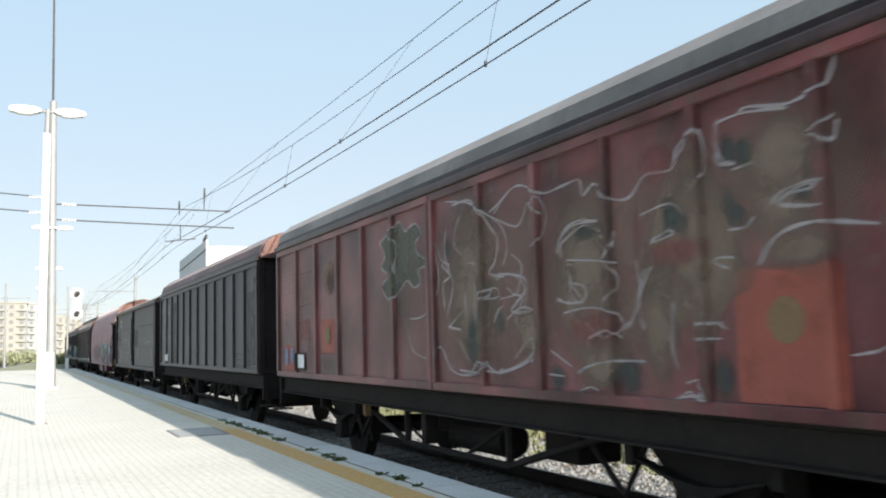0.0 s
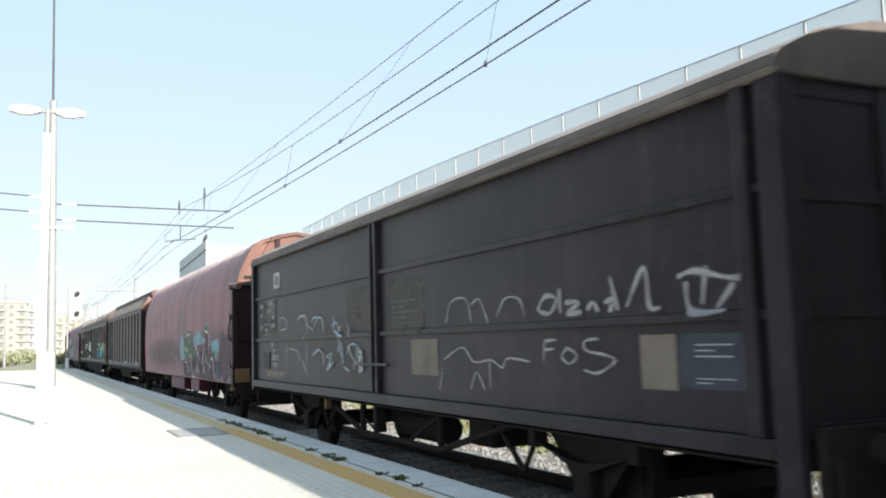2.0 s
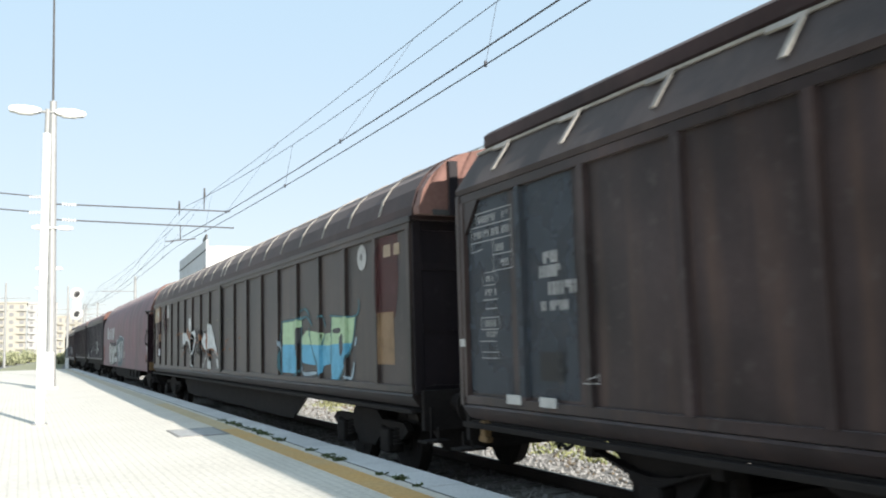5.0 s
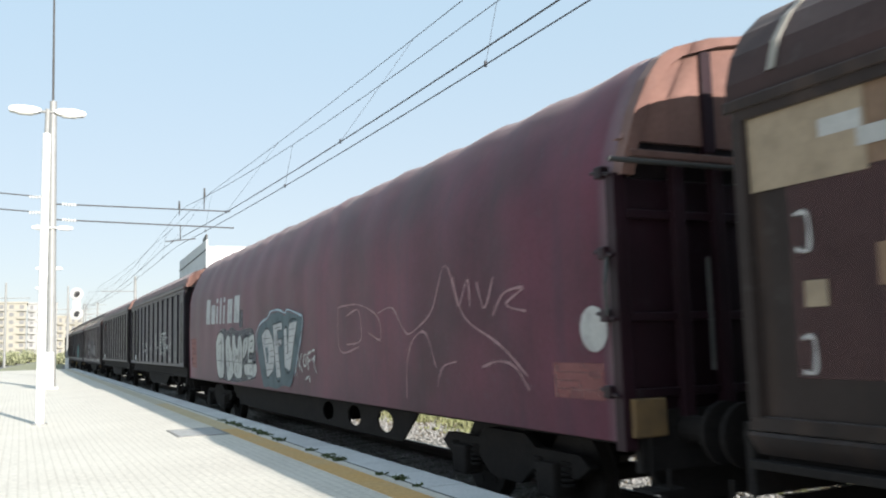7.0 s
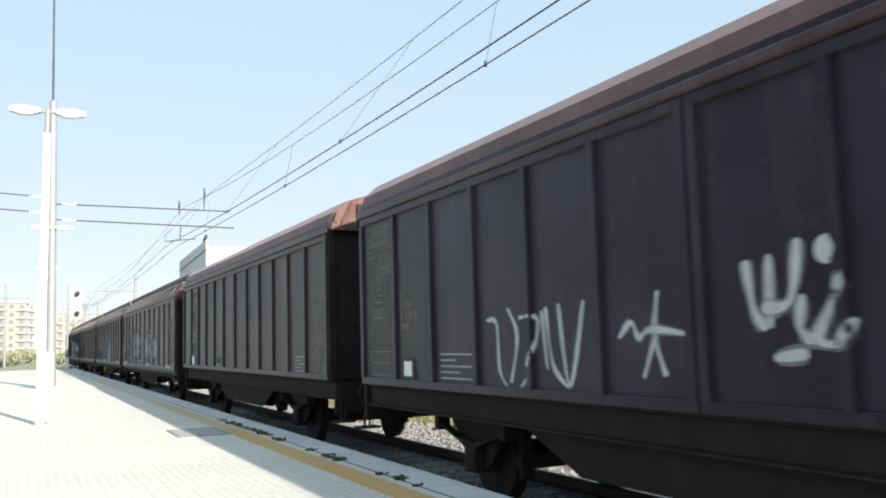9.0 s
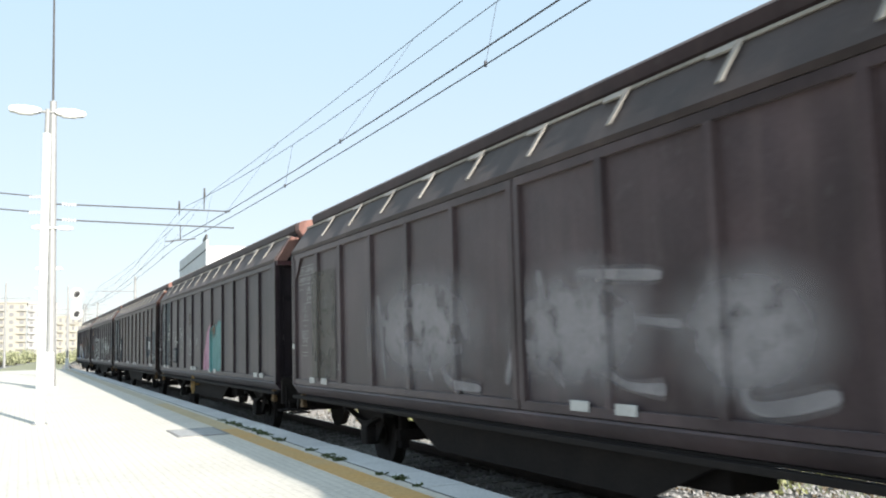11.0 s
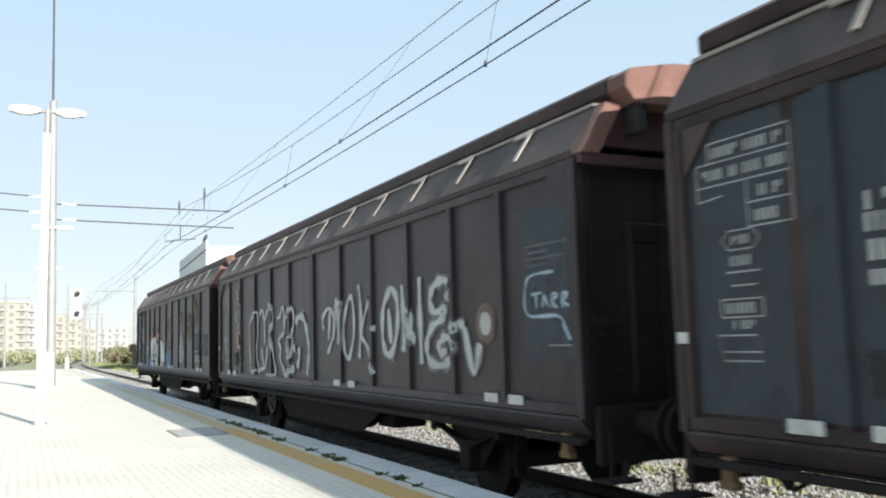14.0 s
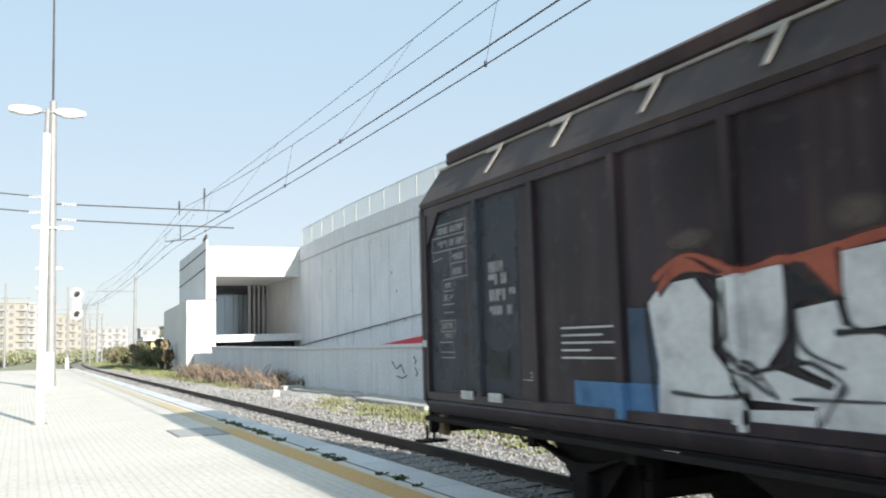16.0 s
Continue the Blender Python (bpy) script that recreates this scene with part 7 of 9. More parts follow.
    strokes(TRAIN["C"], "graffiti_tag", "pale", 0.035, [[(11.59, 2.11), (11.49, 2.28), (11.14, 2.24), (11.12, 2.08), (11.54, 2.07)], [(10.42, 2.20), (10.12, 2.28), (9.86, 2.08), (9.94, 1.87)], [(9.53, 2.03), (9.27, 2.20), (9.04, 2.16), (8.98, 1.95)], [(9.86, 2.11), (9.53, 2.02)], [(8.49, 2.21), (8.36, 1.96), (8.09, 2.08)], [(10.92, 1.72), (10.45, 1.68), (10.32, 1.52)], [(9.56, 1.62), (9.25, 1.71), (8.96, 1.62)], [(8.80, 1.62), (8.65, 1.52), (8.76, 1.38)], [(8.18, 1.73), (8.05, 1.58), (8.15, 1.48)], [(7.86, 1.77), (7.66, 1.58), (7.46, 1.49)], [(11.08, 1.82), (11.17, 1.21)], [(9.87, 1.86), (9.91, 1.26)], [(7.84, 2.02), (7.68, 1.89)], [(8.41, 1.97), (7.98, 1.88)], [(7.44, 1.77), (7.30, 1.58), (7.39, 1.40)]], "thin pale sprayed scrawl")
    strokes(TRAIN["C"], "graffiti_tag", "pale", 0.03, [[(2.54, 1.76), (2.57, 1.58)], [(2.54, 1.76), (2.35, 1.77)], [(2.55, 1.68), (2.39, 1.69)], [(2.18, 1.70), (2.27, 1.62), (2.16, 1.56), (2.04, 1.63), (2.18, 1.70)], [(1.72, 1.77), (1.92, 1.75), (1.89, 1.67), (1.65, 1.64), (1.51, 1.59), (1.74, 1.49), (1.94, 1.51)]], "pale sprayed tag")
    strokes(TRAIN["C"], "graffiti_tag", "pale", 0.05, [[(2.64, 2.04), (2.51, 2.16), (2.33, 2.13), (2.43, 2.01), (2.62, 2.03)], [(2.27, 2.22), (2.27, 2.00)], [(2.19, 2.09), (1.98, 2.08), (2.16, 1.99), (1.94, 2.00)], [(1.86, 2.01), (1.78, 2.07), (1.70, 1.99)], [(1.62, 2.06), (1.50, 2.08), (1.55, 1.98)], [(1.53, 2.27), (1.44, 1.99)], [(1.33, 2.01), (1.10, 2.30), (1.05, 2.01), (0.93, 1.99)], [(0.72, 2.20), (0.54, 2.23), (0.22, 2.16), (0.02, 2.15)], [(0.64, 2.16), (0.59, 1.95), (0.24, 1.94)], [(0.43, 2.26), (0.48, 1.99)], [(0.17, 2.12), (0.34, 1.96)]], "pale sprayed tag")
    strokes(TRAIN["C"], "graffiti_tag", "blue_pale", 0.028, [[(8.84, 1.58), (8.59, 1.64), (8.68, 1.52), (8.82, 1.38), (8.49, 1.52)], [(8.43, 2.16), (8.49, 2.00), (8.19, 1.91), (8.26, 1.73), (8.03, 1.52)], [(8.31, 1.67), (8.11, 1.79), (8.12, 1.55)], [(7.90, 1.62), (7.76, 1.76), (7.55, 1.77), (7.47, 1.67), (7.62, 1.43)], [(7.43, 1.71), (7.25, 1.57), (7.30, 1.39)], [(7.87, 2.07), (7.69, 1.88)], [(9.54, 1.61), (9.23, 1.69), (9.00, 1.61), (9.03, 1.44)], [(8.05, 1.45), (7.81, 1.39)], [(10.14, 1.56), (9.99, 1.36)], [(10.24, 2.26), (9.93, 2.26), (9.80, 2.10)], [(8.20, 1.92), (8.01, 1.90)], [(9.59, 2.16), (9.43, 2.22), (9.07, 2.19), (8.99, 2.00)], [(8.54, 2.05), (8.35, 2.11), (8.20, 1.97)]], "pale sprayed scrawl")
    fills(TRAIN["C"], "graffiti_block", "silver_dull", [[(7.43, 1.68), (7.27, 1.71), (7.23, 1.39), (7.40, 1.37)]], "hatched pale patch")
    text_bars(TRAIN["C"], "lettering", "white_dull", 0.21, 0.58, 1.61, 1.73, 3, "")
    text_bars(TRAIN["C"], "lettering", "white_dull", 0.20, 0.58, 1.43, 1.49, 2, "")
    strokes(TRAIN["C"], "graffiti_tag", "pale", 0.025, [[(4.57, 1.98), (4.42, 2.21), (4.07, 2.22), (3.96, 1.98)], [(3.95, 2.16), (3.76, 2.20), (3.59, 1.95)], [(3.41, 2.01), (3.23, 2.18), (2.96, 2.16), (2.87, 1.99)], [(4.63, 1.58), (4.18, 1.71), (3.92, 1.56), (3.56, 1.58), (3.33, 1.51), (3.21, 1.60), (2.80, 1.57)], [(4.77, 1.24), (4.68, 1.49)], [(3.58, 1.28), (3.58, 1.57)], [(4.01, 1.27), (3.87, 1.45), (3.70, 1.28)]], "thin pale sprayed scrawl")
    strokes(TRAIN["D"], "faded_logo", "faded_pink", 0.05, [[(12.84, 2.71), (12.74, 2.45)], [(12.30, 2.73), (12.24, 2.40)], [(11.78, 2.74), (11.73, 2.38)], [(11.30, 2.73), (11.22, 2.37)], [(10.85, 2.73), (10.80, 2.36)], [(10.36, 2.74), (10.11, 2.37), (10.09, 2.76)]], "")
    # soft dark purple patches, mostly over the lower half of the cover
    fills(TRAIN["D"], "grime", "deep_purple", [[(15.11, 1.71), (10.23, 2.21), (6.12, 2.16), (5.74, 1.08), (10.27, 0.99)], [(8.21, 1.87), (4.88, 2.26), (2.25, 2.13), (2.10, 1.08), (4.96, 0.98)], [(3.02, 1.80), (2.02, 2.23), (0.53, 2.23), (-0.10, 2.10), (-0.01, 0.96), (1.13, 0.94), (2.68, 1.10)], [(0.50, 2.60), (-0.15, 2.70), (-0.11, 1.34), (0.45, 1.36)]], "")
    strokes(TRAIN["D"], "graffiti_outline", "chalk_dull", 0.05, [[(14.06, 2.13), (13.06, 1.78), (12.90, 0.99)], [(12.71, 1.08), (12.15, 1.97), (11.49, 1.86), (12.00, 1.41), (11.50, 1.00)], [(11.18, 1.06), (10.59, 2.03), (9.91, 2.03), (9.62, 1.69), (10.47, 1.52)], [(9.29, 2.17), (9.65, 1.12), (8.99, 1.14), (8.94, 2.16)], [(8.82, 2.27), (7.36, 2.00), (8.14, 1.39)], [(8.82, 2.27), (8.81, 1.15), (7.95, 1.18), (7.36, 2.00)], [(8.74, 1.65), (7.94, 1.40), (8.77, 1.15)]], "thin pale sprayed letters")
    fills(TRAIN["D"], "graffiti_fill", "teal_light", [[(7.18, 2.01), (6.93, 2.11), (6.57, 2.06), (6.42, 1.49), (7.18, 1.48)], [(4.97, 2.01), (4.71, 2.17), (4.53, 2.08), (4.22, 2.27), (3.86, 2.12), (3.53, 2.03), (3.62, 1.87), (4.87, 1.87)], [(2.48, 1.92), (2.24, 1.93), (1.91, 1.94), (1.79, 1.56), (2.27, 1.51), (2.47, 1.67)], [(1.91, 1.96), (1.65, 1.98), (1.53, 1.81), (1.59, 1.67), (1.78, 1.64)]], "pale turquoise sprayed cloud")
    fills(TRAIN["D"], "graffiti_fill", "green_dark", [[(6.55, 1.81), (6.09, 2.18), (5.55, 2.25), (5.24, 2.14), (5.21, 1.79), (5.62, 1.56), (6.28, 1.48)], [(3.56, 2.20), (3.35, 2.32), (2.97, 2.30), (2.95, 2.16), (3.45, 2.00)], [(2.47, 1.59), (2.26, 1.70), (2.08, 1.67), (2.05, 1.52), (2.39, 1.51)], [(5.35, 1.57), (4.87, 1.79), (4.61, 1.68), (4.79, 1.35), (5.25, 1.28)]], "dark green sprayed shape")
    fills(TRAIN["D"], "graffiti_fill", "purple", [[(3.17, 2.17), (2.77, 2.21), (2.62, 2.05), (2.75, 1.67), (3.25, 1.65), (3.26, 1.95)], [(4.83, 1.57), (4.26, 1.68), (3.90, 1.68), (3.38, 1.86), (3.35, 1.36), (4.29, 1.27), (4.91, 1.30)], [(6.74, 1.29), (6.14, 1.43), (5.75, 1.21), (6.31, 0.99)]], "dull purple sprayed letters")
    fills(TRAIN["D"], "graffiti_fill", "purple_dark", [[(5.24, 1.45), (3.90, 1.58), (2.16, 1.52), (1.99, 1.00), (2.62, 0.97), (5.15, 1.01), (6.31, 0.99), (6.44, 1.24)]], "dark purple lower shading")
    fills(TRAIN["D"], "graffiti_fill", "navy", [[(1.90, 1.41), (1.42, 1.46), (1.37, 1.09), (1.78, 1.05)]], "navy sprayed corner")
    strokes(TRAIN["D"], "graffiti_outline", "white", 0.05, [[(6.09, 2.09), (5.81, 2.16), (5.43, 2.12), (5.44, 1.94)], [(5.59, 1.56), (5.35, 1.54), (5.34, 1.34), (5.50, 1.13)], [(6.33, 1.81), (6.12, 1.73), (5.91, 1.71)], [(6.28, 1.37), (6.07, 1.39), (5.89, 1.08)], [(5.25, 1.23), (5.10, 0.99), (4.82, 1.03), (4.70, 1.25)], [(4.87, 1.84), (4.55, 1.78), (4.42, 1.52), (4.56, 1.05)], [(3.53, 1.96), (3.38, 1.93), (3.75, 1.34)], [(3.36, 2.21), (3.06, 2.17), (2.69, 2.08), (2.75, 1.65)], [(3.21, 1.61), (3.15, 1.45), (2.91, 1.37)], [(2.78, 1.27), (2.73, 1.34), (2.67, 1.26)], [(2.57, 1.49), (2.36, 1.51), (2.24, 1.20), (2.12, 0.98)], [(4.31, 1.70), (4.05, 1.43)], [(4.34, 1.32), (4.26, 1.07)], [(3.59, 1.39), (3.48, 1.10)], [(3.02, 1.28), (2.96, 1.13)]], "white sprayed highlights")
    fills(TRAIN["D"], "graffiti_fill", "faded_purple", [[(1.44, 1.52), (1.34, 1.98), (1.13, 2.07), (0.92, 1.99), (0.71, 2.04), (0.56, 1.95), (0.36, 2.01), (0.02, 1.83), (-0.06, 1.59), (-0.03, 1.33), (0.12, 1.01), (0.33, 1.03), (0.43, 1.18), (0.79, 1.00), (1.21, 1.08)], [(0.49, 1.81), (0.04, 1.93), (0.00, 1.59), (0.30, 1.41)]], "dull mauve bubble letters")
    strokes(TRAIN["D"], "graffiti_outline", "grey_teal", 0.07, [[(1.26, 1.06), (1.44, 1.52), (1.34, 1.98), (1.13, 2.07), (0.92, 1.99), (0.71, 2.04), (0.56, 1.91)], [(0.56, 1.95), (0.32, 2.01), (0.02, 1.83), (-0.03, 1.59), (0.23, 1.37)], [(0.71, 1.96), (0.79, 1.53), (0.71, 1.03)], [(0.48, 1.45), (0.23, 1.37), (-0.01, 1.33), (0.12, 1.01), (0.36, 1.03)], [(0.79, 1.00), (1.12, 1.04)]], "soft blue-grey halo")
    patch(TRAIN["F"], "plate", "beige", 0.75, 1.00, 2.90, 3.06, "")
    patch(TRAIN["F"], "plate", "beige", 0.45, 0.65, 2.90, 3.05, "")
    disc(TRAIN["F"], "emblem", "white_dull", 1.81, 2.98, 0.18, "round white emblem")
    disc(TRAIN["F"], "emblem_mark", "grey_mid", 1.83, 2.99, 0.05, "")
    fills(TRAIN["F"], "graffiti_top", "lime_pale", [[(5.95, 2.21), (4.77, 2.22), (4.73, 2.09), (5.10, 2.07), (5.14, 1.79), (5.97, 1.80)], [(4.79, 1.90), (4.47, 2.02), (3.55, 1.96), (3.51, 1.77), (4.75, 1.79)], [(3.67, 1.94), (3.23, 1.96), (3.18, 1.77), (3.65, 1.76)], [(3.17, 2.20), (2.12, 2.17), (2.25, 1.79), (3.20, 1.78)]], "pale green upper half of block letters")
    fills(TRAIN["F"], "graffiti_base", "sky_blue", [[(5.97, 1.80), (5.14, 1.79), (4.93, 1.57), (4.95, 1.29), (6.01, 1.30)], [(4.75, 1.79), (3.51, 1.77), (3.50, 1.53), (3.70, 1.29), (3.84, 1.47), (4.07, 1.45), (4.51, 1.47), (4.75, 1.49)], [(3.65, 1.76), (3.18, 1.77), (3.15, 1.49), (3.62, 1.44)], [(3.20, 1.78), (2.25, 1.79), (2.71, 1.38), (2.99, 1.18), (3.18, 1.19), (3.22, 1.49)]], "sky-blue lower half of block letters")
    fills(TRAIN["F"], "graffiti_hole", "grey_dark", [[(2.83, 1.88), (2.54, 1.92), (2.77, 1.59)], [(5.01, 2.02), (4.84, 2.04), (4.92, 1.73), (5.08, 1.74)], [(3.11, 2.01), (2.79, 2.02), (2.79, 1.95), (3.09, 1.95)]], "")
    strokes(TRAIN["F"], "graffiti_outline", "teal", 0.05, [[(6.02, 2.21), (4.77, 2.23), (4.45, 2.24), (4.16, 2.09)], [(6.02, 2.21), (6.11, 1.81), (6.04, 1.25), (5.00, 1.29), (4.77, 1.52)], [(3.25, 2.22), (2.09, 2.18), (1.95, 2.41)], [(2.09, 2.18), (2.23, 1.81), (2.71, 1.36), (3.03, 1.15)], [(4.78, 2.12), (4.77, 1.52)], [(4.36, 2.07), (4.15, 1.68), (3.73, 1.27)], [(3.46, 1.96), (3.65, 1.77)], [(4.87, 2.35), (4.54, 2.38), (4.30, 2.25)], [(3.88, 2.17), (3.61, 2.23), (3.46, 2.05)], [(3.17, 2.20), (3.22, 1.49)]], "dark teal outline of block letters")
    strokes(TRAIN["F"], "graffiti_halo", "blue_pale", 0.07, [[(4.77, 1.41), (4.62, 1.30), (3.94, 1.33)], [(6.05, 1.68), (6.18, 1.87)], [(2.15, 1.75), (2.06, 1.87)], [(2.58, 1.34), (2.31, 1.29), (2.17, 1.52)]], "soft blue overspray")
    strokes(TRAIN["F"], "graffiti_outline", "white", 0.03, [[(13.82, 1.21), (13.37, 1.49), (13.04, 1.67)], [(15.47, 1.44), (15.24, 1.15)], [(13.66, 2.17), (13.61, 2.26)], [(13.01, 1.68), (12.84, 1.45)], [(14.84, 1.74), (14.81, 1.46)], [(11.95, 1.59), (11.75, 1.41), (11.56, 1.31)]], "thin white sprayed lines")
    patch(TRAIN["F"], "plate", "beige", 21.85, 22.86, 2.69, 3.28, "")
    disc(TRAIN["F"], "emblem", "white_dull", 19.75, 2.96, 0.23, "")
    patch(TRAIN["F"], "plate", "white_dull", 21.87, 22.17, 2.94, 3.05, "")
    patch(TRAIN["F"], "plate", "white_dull", 21.67, 21.91, 2.83, 2.94, "")
    patch(TRAIN["F"], "plate", "tan", 21.29, 21.83, 2.03, 2.27, "")
    patch(TRAIN["F"], "plate", "beige", 22.18, 22.35, 1.93, 2.09, "")
    patch(TRAIN["F"], "label_card", "card", 21.37, 21.67, 1.55, 1.77, "white paper label card")
    strokes(TRAIN["F"], "handle", "white_dull", 0.03, [[(2.61, 3.42), (2.41, 3.39)]], "")
    fills(TRAIN["F"], "graffiti_shade", "black_thin", [[(16.93, 1.93), (16.23, 2.26), (15.38, 2.39), (14.54, 2.31), (13.66, 2.23), (13.12, 2.15), (12.79, 1.81), (12.53, 1.74), (11.85, 1.59), (11.70, 1.45), (12.69, 1.39), (13.09, 1.60), (13.54, 1.52), (14.40, 1.63), (15.10, 1.45), (15.65, 1.58)]], "black ground of the sprayed shapes")
    fills(TRAIN["F"], "graffiti_fill", "rust", [[(13.28, 2.12), (13.05, 2.11), (13.04, 1.89), (13.15, 1.72), (13.29, 1.86)], [(14.37, 2.17), (14.00, 2.15), (13.84, 2.00), (14.23, 1.96)]], "rust-orange sprayed shape")
    fills(TRAIN["F"], "graffiti_spike", "white", [[(13.85, 1.95), (13.50, 2.15), (13.26, 2.15), (13.29, 1.86), (13.17, 1.71), (13.52, 1.75)], [(12.92, 2.43), (12.73, 2.38), (12.49, 2.31), (12.10, 1.93), (11.69, 1.54), (11.95, 1.61), (12.42, 1.74), (12.79, 1.74), (13.00, 1.70), (12.92, 2.03)], [(13.15, 1.67), (13.89, 1.23), (13.36, 1.56)], [(13.02, 1.63), (12.66, 1.43), (12.46, 1.08), (12.81, 1.32)], [(11.96, 1.51), (11.63, 1.44), (11.54, 1.24), (11.82, 1.32)]], "spiky white sprayed shapes")
    strokes(TRAIN["F"], "graffiti_outline", "rust", 0.04, [[(15.08, 1.83), (14.57, 1.93), (14.20, 1.87)], [(13.94, 1.83), (13.53, 1.71), (13.30, 1.67)], [(13.09, 1.60), (12.67, 1.74), (12.17, 1.70), (11.79, 1.61), (11.49, 1.55), (11.24, 1.70), (10.92, 1.75), (10.79, 1.91), (10.50, 1.97)], [(13.31, 2.14), (13.28, 1.82), (13.10, 1.72)], [(12.71, 1.22), (12.52, 1.09)], [(9.51, 1.96), (9.41, 1.98), (9.33, 1.94)], [(10.49, 1.73), (10.31, 1.74)], [(12.87, 1.67), (12.43, 1.50)]], "rust-orange sprayed lines")
    strokes(TRAIN["F"], "graffiti_outline", "white_dull", 0.025, [[(14.91, 1.37), (14.81, 1.67), (14.57, 1.84)], [(12.28, 1.80), (12.12, 1.73)], [(13.89, 1.23), (13.55, 1.44)], [(14.54, 2.31), (14.43, 2.41)], [(12.81, 2.53), (12.85, 2.39)], [(11.36, 1.37), (11.28, 1.17)], [(11.98, 1.29), (11.56, 1.27)]], "thin white sprayed lines")
    fills(TRAIN["F"], "graffiti_shade", "black_thin", [[(16.48, 2.07), (16.29, 2.25), (15.79, 2.30), (15.25, 2.23), (14.74, 2.10), (14.76, 1.79), (15.18, 1.57), (15.47, 1.66), (15.83, 1.93), (16.26, 1.91)]], "black ground of the sprayed shapes")
    fills(TRAIN["F"], "graffiti_fill", "rust", [[(15.80, 2.18), (15.51, 2.22), (15.25, 2.16), (15.35, 2.00), (15.67, 2.00)], [(16.11, 2.31), (15.89, 2.31), (15.91, 2.11), (16.10, 2.14)]], "rust-orange sprayed shape")
    fills(TRAIN["F"], "graffiti_fill", "white", [[(16.62, 2.18), (16.41, 2.22), (16.12, 2.16), (15.82, 2.04), (15.63, 1.92), (15.47, 1.69), (15.31, 1.50), (15.12, 1.24), (15.38, 1.43), (15.54, 1.61), (15.71, 1.83), (15.93, 1.94), (16.25, 1.99), (16.45, 1.84), (16.59, 1.66), (16.62, 1.88)], [(15.77, 2.59), (15.52, 2.62), (15.45, 2.41), (15.40, 2.24), (15.58, 2.25), (15.72, 2.24), (15.80, 2.38)], [(15.31, 1.50), (15.14, 1.72), (14.91, 1.98), (14.74, 2.06), (14.75, 1.94), (14.97, 1.77), (15.21, 1.57)], [(15.21, 2.20), (15.00, 2.26), (14.82, 2.22), (14.73, 2.13), (14.83, 2.03), (15.02, 2.11)]], "spiky white sprayed shape")
    strokes(TRAIN["F"], "graffiti_outline", "rust", 0.03, [[(18.00, 2.10), (17.61, 2.20), (17.14, 2.21), (16.66, 2.20)], [(17.13, 1.50), (16.77, 1.61), (16.46, 1.63), (16.21, 1.83), (16.04, 1.88)], [(17.45, 2.19), (17.30, 2.11)], [(15.68, 1.96), (15.50, 1.80), (15.11, 1.93)], [(15.38, 1.26), (15.25, 1.26)], [(16.02, 2.04), (15.81, 2.12)]], "rust-orange sprayed lines")
    strokes(TRAIN["F"], "graffiti_outline", "white_dull", 0.02, [[(15.49, 1.38), (15.31, 1.47)], [(16.70, 1.76), (16.62, 1.55)], [(15.61, 2.73), (15.61, 2.62)], [(15.90, 2.20), (15.75, 2.22)], [(15.17, 1.26), (15.13, 1.21)], [(15.44, 2.01), (15.26, 2.08), (15.10, 1.99)]], "thin white sprayed lines")
    strokes(TRAIN["F"], "panel_seam", "faded_tan", 0.01, [[(14.26, 2.38), (12.89, 2.38), (11.67, 2.45)], [(10.87, 2.41), (9.88, 2.41), (9.07, 2.40)]], "")
    fills(TRAIN["G"], "logo_block", "silver", [[(16.95, 2.98), (16.43, 2.96), (16.47, 2.35), (16.99, 2.36)], [(16.32, 2.81), (15.87, 2.80), (15.91, 2.34), (16.35, 2.35)], [(15.70, 2.76), (15.49, 2.76), (15.52, 2.33), (15.73, 2.34)], [(15.69, 2.95), (15.48, 2.94), (15.49, 2.84), (15.70, 2.83)], [(15.28, 2.94), (15.09, 2.93), (15.13, 2.33), (15.32, 2.33)], [(14.93, 2.75), (14.76, 2.75), (14.79, 2.32), (14.97, 2.32)], [(14.92, 2.93), (14.74, 2.93), (14.75, 2.82), (14.93, 2.82)], [(14.43, 2.86), (13.92, 2.85), (13.96, 2.31), (14.47, 2.32)], [(13.75, 2.90), (13.24, 2.89), (13.29, 2.30), (13.80, 2.31)]], "plain silver logo block")
    strokes(TRAIN["G"], "graffiti_outline", "pale_pink", 0.035, [[(6.70, 2.32), (5.86, 2.32), (5.13, 2.13), (5.04, 1.83), (5.45, 1.92)], [(6.70, 2.32), (6.65, 1.69), (5.89, 1.73)], [(5.12, 2.17), (4.64, 2.22), (4.29, 1.96), (4.04, 1.89), (3.46, 2.13), (3.06, 2.62), (2.62, 2.04), (2.03, 1.79), (1.76, 1.67), (1.39, 1.44)], [(4.25, 1.10), (4.18, 1.55), (3.96, 1.82), (3.63, 1.88), (3.38, 1.49)], [(3.37, 1.27), (3.21, 1.49), (2.85, 1.56)], [(2.28, 1.51), (1.93, 1.57), (1.61, 1.52), (1.37, 1.31)], [(6.34, 2.18), (5.87, 2.24), (5.77, 1.84), (6.36, 1.77)], [(2.86, 2.48), (2.74, 2.16), (2.53, 2.42), (2.49, 2.12)], [(2.34, 2.38), (2.18, 2.11), (1.98, 2.41)], [(2.01, 2.02), (1.77, 2.23), (1.40, 2.26), (1.72, 2.12), (1.36, 2.04)]], "thin pale pink sprayed figures")
    disc(TRAIN["G"], "emblem", "white_dull", 0.31, 1.85, 0.19, "round white emblem")
    text_bars(TRAIN["G"], "lettering", "faded_pink", 0.27, 0.92, 1.31, 1.53, 3, "")
